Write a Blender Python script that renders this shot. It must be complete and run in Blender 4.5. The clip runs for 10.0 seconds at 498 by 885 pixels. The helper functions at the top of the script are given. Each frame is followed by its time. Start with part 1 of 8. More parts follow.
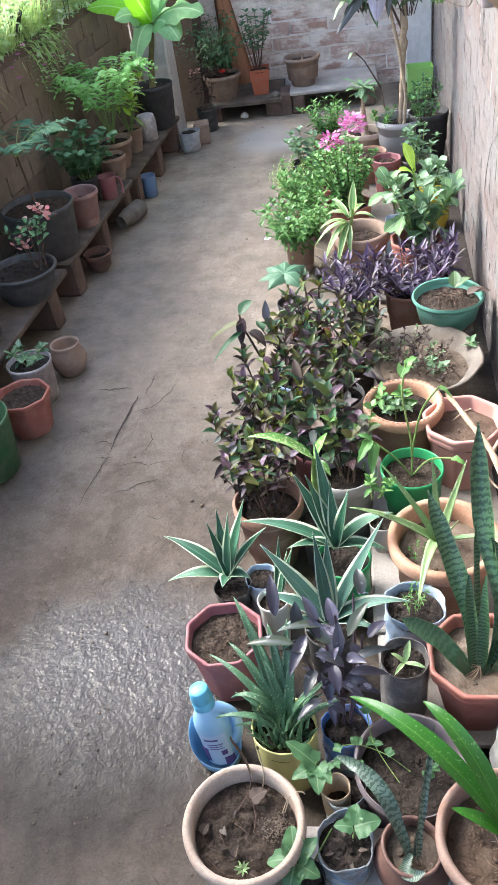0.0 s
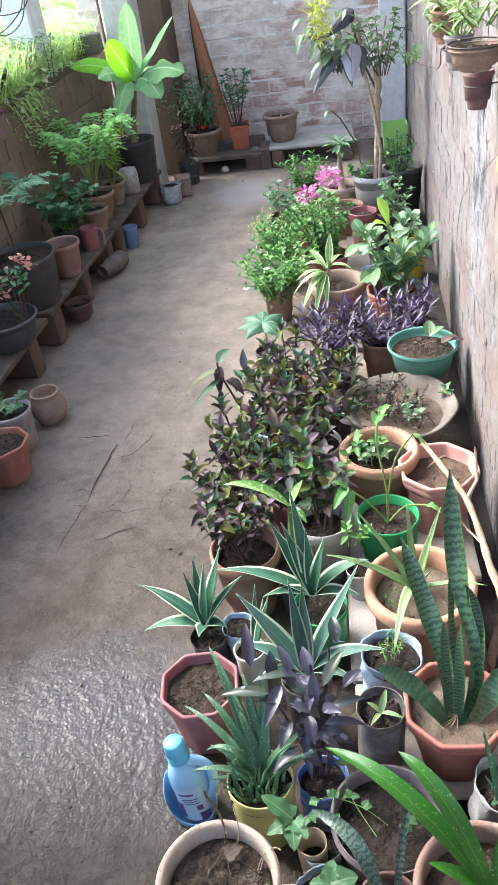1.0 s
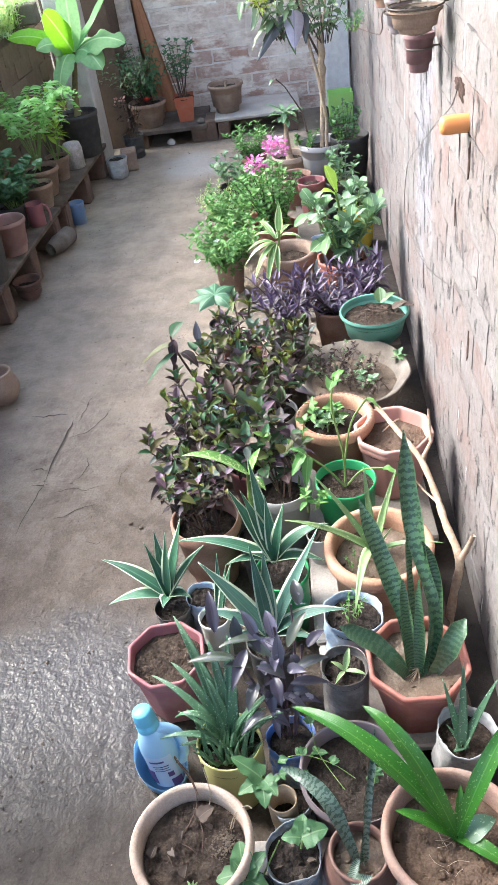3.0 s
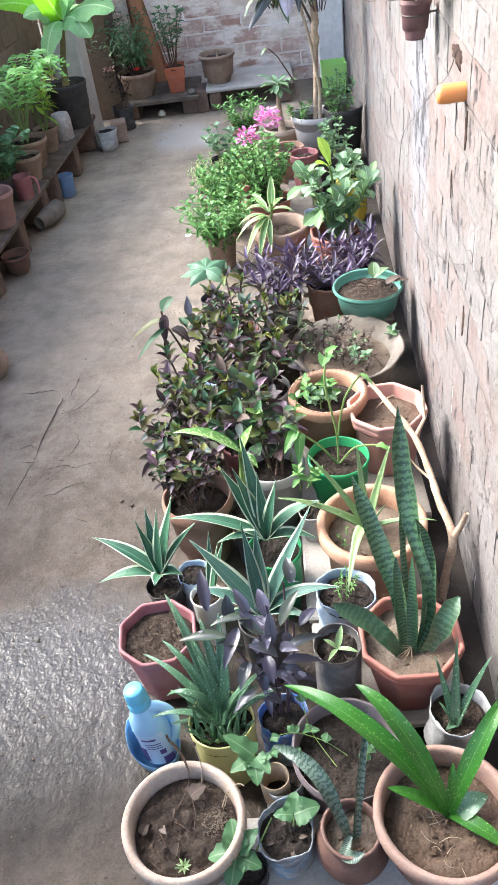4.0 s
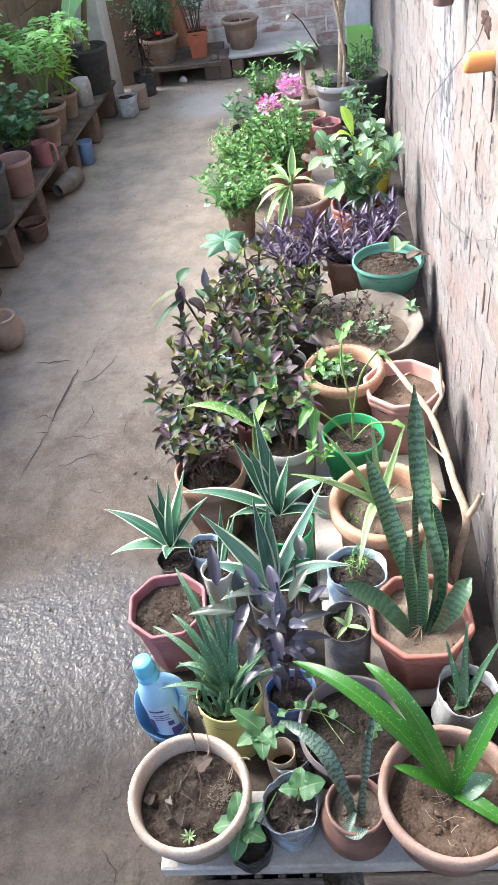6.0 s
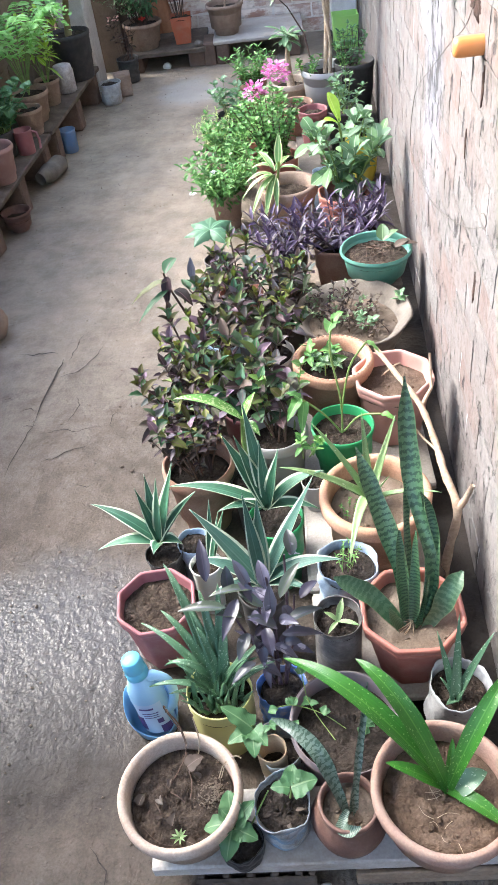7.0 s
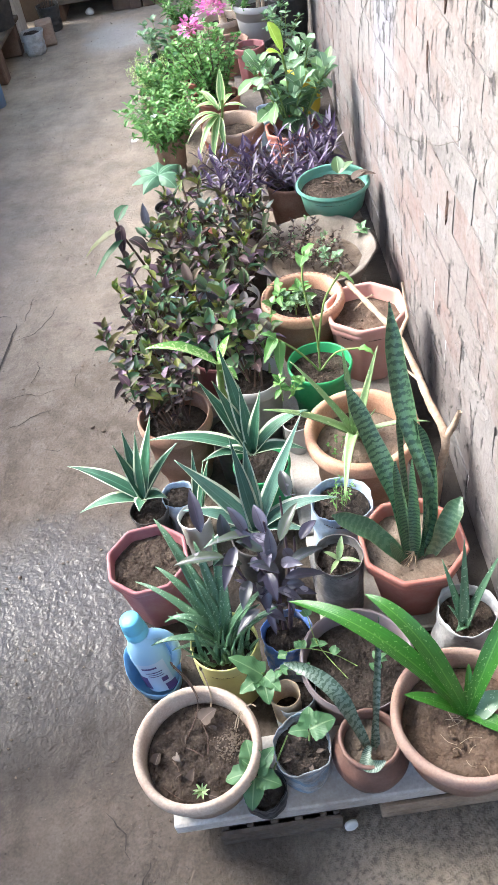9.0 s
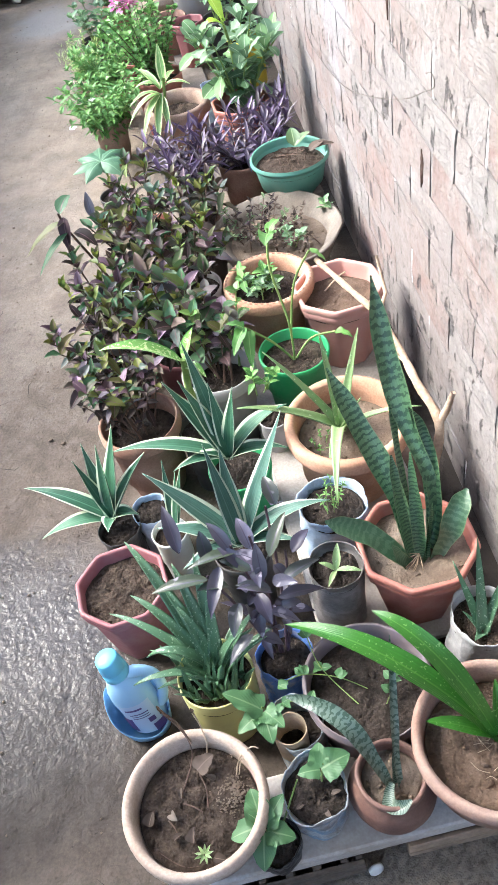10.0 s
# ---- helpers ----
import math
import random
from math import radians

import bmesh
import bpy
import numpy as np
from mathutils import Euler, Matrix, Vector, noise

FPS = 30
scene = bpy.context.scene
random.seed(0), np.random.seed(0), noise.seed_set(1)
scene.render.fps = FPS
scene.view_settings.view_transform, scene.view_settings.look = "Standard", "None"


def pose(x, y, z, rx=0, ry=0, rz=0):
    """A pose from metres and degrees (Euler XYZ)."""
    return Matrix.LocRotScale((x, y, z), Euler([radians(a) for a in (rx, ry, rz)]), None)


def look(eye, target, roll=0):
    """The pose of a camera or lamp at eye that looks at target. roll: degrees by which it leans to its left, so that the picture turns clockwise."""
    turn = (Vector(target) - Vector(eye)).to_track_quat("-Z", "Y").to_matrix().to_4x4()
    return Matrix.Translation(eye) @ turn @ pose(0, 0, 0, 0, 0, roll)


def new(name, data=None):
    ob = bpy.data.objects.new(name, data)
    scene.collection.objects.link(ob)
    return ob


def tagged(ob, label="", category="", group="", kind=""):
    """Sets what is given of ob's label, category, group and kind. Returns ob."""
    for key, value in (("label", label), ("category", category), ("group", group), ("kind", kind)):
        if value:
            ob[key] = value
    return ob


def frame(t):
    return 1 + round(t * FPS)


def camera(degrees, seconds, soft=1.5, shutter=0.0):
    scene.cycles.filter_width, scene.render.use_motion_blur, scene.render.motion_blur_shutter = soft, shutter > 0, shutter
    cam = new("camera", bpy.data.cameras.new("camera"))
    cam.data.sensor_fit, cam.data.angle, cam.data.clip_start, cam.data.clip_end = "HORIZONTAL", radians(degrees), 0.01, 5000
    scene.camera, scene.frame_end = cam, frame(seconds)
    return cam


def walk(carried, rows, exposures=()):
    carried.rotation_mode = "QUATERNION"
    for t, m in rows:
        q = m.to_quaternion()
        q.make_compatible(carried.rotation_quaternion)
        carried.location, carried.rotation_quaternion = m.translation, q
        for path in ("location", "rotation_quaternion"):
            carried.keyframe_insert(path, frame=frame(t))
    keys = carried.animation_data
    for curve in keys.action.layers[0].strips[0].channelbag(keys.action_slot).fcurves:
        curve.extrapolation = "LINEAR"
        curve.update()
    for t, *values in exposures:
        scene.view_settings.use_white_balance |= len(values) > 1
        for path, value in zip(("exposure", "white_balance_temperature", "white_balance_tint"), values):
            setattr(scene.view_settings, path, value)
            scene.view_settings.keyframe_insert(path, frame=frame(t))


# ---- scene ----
cam = camera(35.5, 10.0, soft=0.7)
PATH = [
    (0, (0.116, -0.3, 1.459), (-0.176, 1.244, 0.221), -9.5),
    (0.5, (0.13, -0.31, 1.469), (-0.113, 1.288, 0.291), -8.3),
    (1, (0.136, -0.303, 1.465), (-0.11, 1.315, 0.316), -8.5),
    (1.5, (0.145, -0.303, 1.448), (-0.146, 1.301, 0.289), -10.0),
    (2, (0.146, -0.311, 1.45), (-0.129, 1.286, 0.277), -9.9),
    (2.5, (0.146, -0.321, 1.455), (-0.068, 1.268, 0.259), -9.6),
    (3, (0.14, -0.318, 1.455), (-0.006, 1.268, 0.246), -8.8),
    (4.5, (0.137, -0.295, 1.436), (0.004, 1.224, 0.142), -8.7),
    (5, (0.134, -0.293, 1.435), (-0.051, 1.201, 0.119), -8.6),
    (6.5, (0.146, -0.28, 1.439), (-0.02, 1.227, 0.135), -8.5),
    (7, (0.141, -0.266, 1.428), (-0.009, 1.22, 0.097), -8.4),
    (7.5, (0.135, -0.256, 1.415), (-0.011, 1.197, 0.049), -8.4),
    (8, (0.113, -0.239, 1.407), (0.025, 1.202, 0.023), -8.2),
    (8.5, (0.107, -0.237, 1.397), (0.047, 1.186, -0.007), -9.9),
    (9, (0.075, -0.244, 1.376), (0.033, 1.164, -0.043), -10.5),
    (9.5, (0.047, -0.227, 1.357), (0.03, 1.167, -0.077), -11.0),
    (10, (0.068, -0.117, 1.277), (0.095, 1.265, -0.168), -13.2),
]
EXPOSURES = [(0, 3.04), (1, 3.02), (2.5, 3.1), (4.5, 3.22), (7, 3.25), (10, 3.22)]
walk(cam, [(t, look(eye, target, roll)) for t, eye, target, roll in PATH], EXPOSURES)
# ---------------------------------------------------------------- world, sun, exposure
world = bpy.data.worlds.new("world")
scene.world = world
world.use_nodes = True
wn = world.node_tree.nodes
sky = wn.new("ShaderNodeTexSky")
sky.sky_type, sky.sun_disc = "NISHITA", False
sky.sun_elevation, sky.sun_rotation = radians(43), radians(-65)
sky.air_density, sky.dust_density, sky.ozone_density = 1.0, 2.2, 1.0
wn["Background"].inputs["Strength"].default_value = 0.15
world.node_tree.links.new(sky.outputs[0], wn["Background"].inputs["Color"])
sun = new("sun", bpy.data.lights.new("sun", "SUN"))
sun.data.energy, sun.data.angle, sun.data.color = 0.9, radians(30), (0.97, 1.0, 1.0)
sun.matrix_world = look((-5.0, 2.3, 5.1), (0, 0, 0))

# ---------------------------------------------------------------- geometry helpers


class Geo:
    """Vertices, faces and texture coordinates that become one mesh."""

    def __init__(self):
        self.v, self.f, self.uv = [], [], []

    def add(self, verts, faces, uv=None):
        n = len(self.v)
        self.v += [tuple(p) for p in verts]
        self.f += [tuple(i + n for i in face) for face in faces]
        self.uv += list(uv) if uv is not None else [(0.5, 0.5)] * len(verts)
        return self


def mesh_of(geo, name, smooth=True):
    me = bpy.data.meshes.new(name)
    me.from_pydata(geo.v, [], geo.f)
    layer = me.uv_layers.new(name="UVMap")
    idx = np.empty(len(me.loops), int)
    me.loops.foreach_get("vertex_index", idx)
    layer.data.foreach_set("uv", np.array(geo.uv, float)[idx].ravel())
    if smooth:
        me.polygons.foreach_set("use_smooth", np.ones(len(me.polygons), bool))
    me.update()
    return me


def part(name, geo, material, parent=None, label="", smooth=True):
    """Links a Geo as one mesh object under a thing or a part."""
    me = mesh_of(geo, name, smooth)
    me.materials.append(material)
    ob = new(name, me)
    ob.parent = parent
    if label:
        ob["label"] = label
    return ob


def thing(name, at, label, category, group="", rz=0.0):
    ob = new(name)
    ob.empty_display_size = 0.05
    ob.matrix_basis = pose(*at, 0, 0, rz)
    return tagged(ob, label, category, group)


def structure(name, geo, material, label, smooth=False):
    return tagged(part(name, geo, material, None, "", smooth), label, name.split("_")[0], kind="structure")


def box(geo, lo, hi, bevel=0.004, jit=0.0, rng=random):
    """A box with chamfered edges."""
    lo, hi = Vector(lo), Vector(hi)
    b = min(bevel, *(0.45 * (hi[k] - lo[k]) for k in range(3)))
    verts, faces, ids = [], [], {}
    for sx in (0, 1):
        for sy in (0, 1):
            for sz in (0, 1):
                s = (sx, sy, sz)
                for axis in range(3):
                    p = [(hi[k] if s[k] else lo[k]) + (0 if k == axis else (-b if s[k] else b)) for k in range(3)]
                    ids[s, axis] = len(verts)
                    verts.append([c + rng.uniform(-jit, jit) for c in p])
    for axis in range(3):
        o1, o2 = (axis + 1) % 3, (axis + 2) % 3
        for side in (0, 1):
            loop = []
            for a, c in ((0, 0), (1, 0), (1, 1), (0, 1)):
                s = [0, 0, 0]
                s[axis], s[o1], s[o2] = side, a, c
                loop.append(ids[tuple(s), axis])
            faces.append(loop if side else loop[::-1])
        for a in (0, 1):
            for c in (0, 1):
                s0, s1 = [0, 0, 0], [0, 0, 0]
                s0[o1] = s1[o1] = a
                s0[o2] = s1[o2] = c
                s1[axis] = 1
                q = [ids[tuple(s0), o1], ids[tuple(s1), o1], ids[tuple(s1), o2], ids[tuple(s0), o2]]
                faces.append(q if a ^ c else q[::-1])
    for s in [(x, y, z) for x in (0, 1) for y in (0, 1) for z in (0, 1)]:
        q = [ids[s, 0], ids[s, 1], ids[s, 2]]
        faces.append(q if sum(s) % 2 else q[::-1])
    return geo.add(verts, faces)


def lathe(geo, profile, n=40, wob=0.0, seed=0, start=0.0, sx=1.0, sy=1.0, at=(0, 0, 0), close=True, crumple=0.0):
    """Turns (radius, height) pairs round the z axis; wob makes it uneven."""
    rng = random.Random(seed)
    ph = [rng.uniform(0, 6.28) for _ in range(6)]
    verts, uv, faces = [], [], []
    for k, (r, z) in enumerate(profile):
        for i in range(n):
            a = start + 2 * math.pi * i / n
            w = 1 + wob * (math.sin(2 * a + ph[0] + z * 9) + 0.6 * math.sin(3 * a + ph[1] - z * 14) + 0.4 * math.sin(5 * a + ph[2] + z * 25))
            if crumple:
                w += crumple * noise.noise((math.cos(a) * 1.7 + seed, math.sin(a) * 1.7, z * 30)) + 0.4 * crumple * noise.noise((math.cos(a) * 5 + seed, math.sin(a) * 5, z * 60))
            dz = wob * 0.35 * r * (math.sin(2 * a + ph[3]) + 0.7 * math.sin(3 * a + ph[4]))
            verts.append((at[0] + sx * r * w * math.cos(a), at[1] + sy * r * w * math.sin(a), at[2] + z + dz))
            uv.append((i / n, k / max(1, len(profile) - 1)))
    for k in range(len(profile) - 1):
        for i in range(n):
            j = (i + 1) % n
            faces.append((k * n + i, k * n + j, (k + 1) * n + j, (k + 1) * n + i))
    if close:
        faces.append(tuple(range(n))[::-1])
        faces.append(tuple(range((len(profile) - 1) * n, len(profile) * n)))
    return geo.add(verts, faces, uv)


def tube(geo, pts, radii, n=6):
    """A round stem along points."""
    pts = [Vector(p) for p in pts]
    if not isinstance(radii, (list, tuple)):
        radii = [radii] * len(pts)
    verts, faces, uv = [], [], []
    for k, p in enumerate(pts):
        t = (pts[min(k + 1, len(pts) - 1)] - pts[max(k - 1, 0)]).normalized()
        a = t.cross(Vector((0.13, 0.97, 0.2))).normalized()
        b = t.cross(a)
        for i in range(n):
            an = 2 * math.pi * i / n
            verts.append(p + radii[k] * (a * math.cos(an) + b * math.sin(an)))
            uv.append((i / n, k / (len(pts) - 1)))
    for k in range(len(pts) - 1):
        for i in range(n):
            j = (i + 1) % n
            faces.append((k * n + i, k * n + j, (k + 1) * n + j, (k + 1) * n + i))
    faces.append(tuple(range(n)))
    faces.append(tuple(range((len(pts) - 1) * n, len(pts) * n))[::-1])
    return geo.add(verts, faces, uv)


def curve(pts, n=4):
    """A smooth run of points through the given ones."""
    pts = [Vector(p) for p in pts]
    out = []
    for k in range(len(pts) - 1):
        a, b, c, d = pts[max(k - 1, 0)], pts[k], pts[k + 1], pts[min(k + 2, len(pts) - 1)]
        for i in range(n):
            t = i / n
            out.append(0.5 * ((2 * b) + (c - a) * t + (2 * a - 5 * b + 4 * c - d) * t * t + (3 * b - a - 3 * c + d) * t ** 3))
    return out + [pts[-1]]


SHAPES = {
    "lance": lambda s: math.sin(math.pi * min(1, s ** 0.75 * 0.97 + 0.03)) ** 0.9,
    "ovate": lambda s: math.sin(math.pi * min(1, s ** 0.62 * 0.97 + 0.03)) ** 0.75,
    "obov": lambda s: math.sin(math.pi * min(1, s ** 1.5 * 0.9 + 0.06)) ** 0.8,
    "strap": lambda s: min(1, 0.55 + 1.2 * s) * (1 - s ** 3.2) ** 0.8,
    "agave": lambda s: (0.62 + 0.38 * math.sin(math.pi * min(1, s * 1.15))) * (1 - s ** 2.0) ** 0.85,
    "sans": lambda s: (0.5 + 0.5 * math.sin(math.pi * min(1, 0.02 + 0.74 * s))) * (1 - s ** 6) ** 0.8,
    "aloe": lambda s: (1 - s) ** 0.75 * 0.98 + 0.02,
    "banana": lambda s: min(1, (s * 7) ** 0.6) * (1 - s ** 5) ** 0.7,
    "heart": lambda s: min(1, (s * 9 + 0.25) ** 0.5) * (1 - s ** 2.1) ** 0.8,
}


def blade(geo, base, tip, bulge=0.0, width=0.02, shape="lance", roll=0.0, fold=0.25, thick=0.0, seg=8, wave=0.0, side=0.0, twist=0.0, face=None, seed=0):
    """One leaf from base to tip. bulge lifts its middle, fold makes it a trough, thick makes it fleshy; face is the way its upper side turns."""
    base, tip = Vector(base), Vector(tip)
    chord = tip - base
    length = chord.length
    flat = Vector((chord.x, chord.y, 0))
    across = Vector((0, 0, 1)).cross(chord)
    across = across.normalized() if across.length > 0.15 * length else Vector((1, 0, 0))
    up = chord.cross(across).normalized()
    mid = (base + tip) / 2 + (Vector((0, 0, 1)) * bulge + across * side) * 1.0
    verts, faces, uv = [], [], []
    ph = (seed * 1.7) % 6.28
    for k in range(seg + 1):
        s = k / seg
        p = (1 - s) ** 2 * base + 2 * s * (1 - s) * mid + s * s * tip
        t = (2 * (1 - s) * (mid - base) + 2 * s * (tip - mid)).normalized()
        if face is not None:
            w = t.cross(Vector(face))
        else:
            w = Vector((0, 0, 1)).cross(t)
            if w.length < 0.25:
                w = w + across * 0.5
        w = w.normalized() if w.length > 1e-4 else across
        if w.dot(across) < 0 and face is None:
            w = -w
        ang = roll + twist * s
        w = Matrix.Rotation(ang, 3, t) @ w
        nrm = t.cross(w)
        half = max(0.012, SHAPES[shape](s)) * width / 2
        if thick:
            th = thick * (0.35 + 0.65 * (1 - s))
            ring = ((-1, fold * half), (-0.55, fold * 0.35 * half), (0, 0), (0.55, fold * 0.35 * half), (1, fold * half), (0.5, -th * 0.75), (0, -th), (-0.5, -th * 0.75))
            us = (0, 0.22, 0.5, 0.78, 1, 0.75, 0.5, 0.25)
        else:
            wv = wave * half * math.sin(s * 17 + ph)
            wv2 = wave * half * math.sin(s * 15 + 2 + ph)
            ring = ((-1, fold * half + wv), (-0.5, fold * 0.42 * half), (0, 0), (0.5, fold * 0.42 * half), (1, fold * half + wv2))
            us = (0, 0.25, 0.5, 0.75, 1)
        for (x, z), u in zip(ring, us):
            verts.append(p + w * (x * half) + nrm * z)
            uv.append((u, s))
    m = len(us)
    for k in range(seg):
        for i in range(m if thick else m - 1):
            j = (i + 1) % m
            faces.append((k * m + i, k * m + j, (k + 1) * m + j, (k + 1) * m + i))
    if thick:
        faces.append(tuple(range(m))[::-1])
        faces.append(tuple(range(seg * m, seg * m + m)))
    return geo.add(verts, faces, uv)


def ribbon(geo, pts, widths, rolls, face, fold=0.4, wave=0.0, n=8):
    """A long leaf along a bent spine; widths and rolls run evenly from foot to tip."""
    spine = curve(pts, n)
    m = len(spine) - 1
    verts, faces, uv = [], [], []

    def along(values, s):
        x = s * (len(values) - 1)
        k = min(int(x), len(values) - 2)
        f = x - k
        f = f * f * (3 - 2 * f)
        return values[k] * (1 - f) + values[k + 1] * f

    for k, p in enumerate(spine):
        s = k / m
        t = (spine[min(k + 1, m)] - spine[max(k - 1, 0)]).normalized()
        w = Matrix.Rotation(along(rolls, s), 3, t) @ t.cross(Vector(face)).normalized()
        nrm = w.cross(t)
        if nrm.dot(Vector(face)) < 0:
            nrm = -nrm
        half = along(widths, s) / 2
        for u, lift in ((0, 1.0), (0.2, 0.42), (0.5, 0.0), (0.8, 0.42), (1, 1.0)):
            rim = wave * half * math.sin(s * 19 + u * 5) if u in (0, 1) else 0
            verts.append(p + w * (2 * u - 1) * half + nrm * (fold * lift * half + rim))
            uv.append((u, s))
    for k in range(m):
        for i in range(4):
            faces.append((k * 5 + i, k * 5 + i + 1, k * 5 + i + 6, k * 5 + i + 5))
    return geo.add(verts, faces, uv)


def small_leaf(geo, base, way, length, width, rng, shape="ovate", droop=0.25, seg=4, fold=0.3):
    way = Vector(way).normalized()
    tip = Vector(base) + way * length - Vector((0, 0, droop * length * rng.uniform(0.3, 1.4)))
    return blade(geo, base, tip, length * rng.uniform(0.06, 0.2), width, shape, rng.uniform(-0.5, 0.5), fold, 0, seg, 0.12, rng.uniform(-0.08, 0.08) * length, 0, None, rng.uniform(0, 9))


def shoots(base, rng, n, reach, height, pairs, length, width, shape="ovate", lean=(0, 0), stem_r=0.003, bare=0.35, lift=0.45, droop=0.3, base_r=0.03, seg=4, tuft=3, fold=0.3):
    """Branching shoots from a base with leaves in pairs up to a leafy tip: lists of stems and of leaves."""
    base, stems, leaves = Vector(base), [], []
    for i in range(n):
        a = 2 * math.pi * (i + rng.uniform(0.1, 0.9)) / n
        r = reach * math.sqrt(rng.uniform(0.08, 1))
        hgt = height * rng.uniform(0.62, 1.0) * (1 - 0.25 * r / max(reach, 1e-6))
        foot = base + Vector((math.cos(a), math.sin(a), 0)) * base_r * rng.uniform(0, 1)
        top = base + Vector((math.cos(a) * r + lean[0], math.sin(a) * r + lean[1], hgt))
        bend = (foot + top) / 2 + Vector((math.cos(a), math.sin(a), 0)) * r * rng.uniform(-0.25, 0.15) + Vector((0, 0, 0.1 * hgt))
        pts = [(1 - s) ** 2 * foot + 2 * s * (1 - s) * bend + s * s * top for s in (0, 0.2, 0.4, 0.6, 0.8, 1)]
        stems.append(tube(Geo(), pts, [stem_r * (1 - 0.11 * k) for k in range(6)], 5))
        turn = rng.uniform(0, 6.28)
        for k in range(pairs):
            s = bare + (1 - bare) * (k + rng.uniform(0.2, 0.8)) / pairs
            p = (1 - s) ** 2 * foot + 2 * s * (1 - s) * bend + s * s * top
            turn += 1.57 + rng.uniform(-0.4, 0.4)
            size = (1.0 - 0.35 * s) * rng.uniform(0.6, 1.2)
            for o in (0, math.pi):
                b = turn + o + rng.uniform(-0.35, 0.35)
                way = (math.cos(b), math.sin(b), lift * rng.uniform(-0.2, 1.8))
                leaves.append(small_leaf(Geo(), p, way, length * size, width * size * rng.uniform(0.85, 1.15), rng, shape, droop, seg, fold))
        for k in range(tuft):
            b = turn + k * 6.28 / max(1, tuft)
            leaves.append(small_leaf(Geo(), top, (math.cos(b), math.sin(b), lift * 1.8), length * rng.uniform(0.5, 0.85), width * 0.7, rng, shape, droop * 0.5, seg, fold))
    return stems, leaves


# ---------------------------------------------------------------- materials


class Mat:
    """A Principled material and short ways to wire its nodes."""

    def __init__(self, name, rough=0.7, metal=0.0, spec=0.5):
        self.m = bpy.data.materials.new(name)
        self.m.use_nodes = True
        self.t = self.m.node_tree
        self.p = self.t.nodes["Principled BSDF"]
        self.p.inputs["Roughness"].default_value = rough
        self.p.inputs["Metallic"].default_value = metal
        self.p.inputs["Specular IOR Level"].default_value = spec
        self.co = self.t.nodes.new("ShaderNodeTexCoord")

    def link(self, a, b):
        self.t.links.new(a, b)

    def noise(self, scale, detail=5.0, rough=0.6, stretch=None, coord="Object", dist=0.0):
        n = self.t.nodes.new("ShaderNodeTexNoise")
        n.inputs["Scale"].default_value, n.inputs["Detail"].default_value = scale, detail
        n.inputs["Roughness"].default_value, n.inputs["Distortion"].default_value = rough, dist
        src = self.co.outputs[coord]
        if stretch:
            mp = self.t.nodes.new("ShaderNodeMapping")
            mp.inputs["Scale"].default_value = stretch
            self.link(src, mp.inputs["Vector"])
            src = mp.outputs[0]
        self.link(src, n.inputs["Vector"])
        return n.outputs[0]

    def ramp(self, fac, stops, smooth=False):
        r = self.t.nodes.new("ShaderNodeValToRGB")
        el = r.color_ramp.elements
        while len(el) < len(stops):
            el.new(0.5)
        for e, (pos, c) in zip(el, stops):
            e.position = pos
            e.color = (*c, 1) if isinstance(c, tuple) else (c, c, c, 1)
        self.link(fac, r.inputs[0])
        return r.outputs[0]

    def mix(self, fac, a, b, mode="MIX"):
        n = self.t.nodes.new("ShaderNodeMix")
        n.data_type, n.blend_type = "RGBA", mode
        for value, socket in ((fac, n.inputs[0]), (a, n.inputs[6]), (b, n.inputs[7])):
            if isinstance(value, (int, float)):
                socket.default_value = value
            elif isinstance(value, tuple):
                socket.default_value = (*value, 1)
            else:
                self.link(value, socket)
        return n.outputs[2]

    def math(self, op, a, b=0.0, c=0.0):
        n = self.t.nodes.new("ShaderNodeMath")
        n.operation = op
        for k, value in enumerate((a, b, c)):
            if isinstance(value, (int, float)):
                n.inputs[k].default_value = value
            else:
                self.link(value, n.inputs[k])
        return n.outputs[0]

    def uv(self):
        s = self.t.nodes.new("ShaderNodeSeparateXYZ")
        self.link(self.co.outputs["UV"], s.inputs[0])
        return s.outputs[0], s.outputs[1]

    def xyz(self):
        s = self.t.nodes.new("ShaderNodeSeparateXYZ")
        self.link(self.co.outputs["Object"], s.inputs[0])
        return s.outputs

    def rand(self):
        """A number of its own for every object and every loose piece."""
        a = self.t.nodes.new("ShaderNodeObjectInfo").outputs["Random"]
        b = self.t.nodes.new("ShaderNodeNewGeometry").outputs["Random Per Island"]
        return self.math("FRACT", self.math("ADD", a, b))

    def colour(self, c):
        if isinstance(c, tuple):
            self.p.inputs["Base Color"].default_value = (*c, 1)
        else:
            self.link(c, self.p.inputs["Base Color"])
        return self

    def rough(self, r):
        self.link(r, self.p.inputs["Roughness"])
        return self

    def bump(self, h, strength=0.3, dist=0.004):
        b = self.t.nodes.new("ShaderNodeBump")
        b.inputs["Strength"].default_value, b.inputs["Distance"].default_value = strength, dist
        self.link(h, b.inputs["Height"])
        old = [l.from_socket for l in self.p.inputs["Normal"].links]
        if old:
            self.link(old[0], b.inputs["Normal"])
        self.link(b.outputs[0], self.p.inputs["Normal"])
        return self

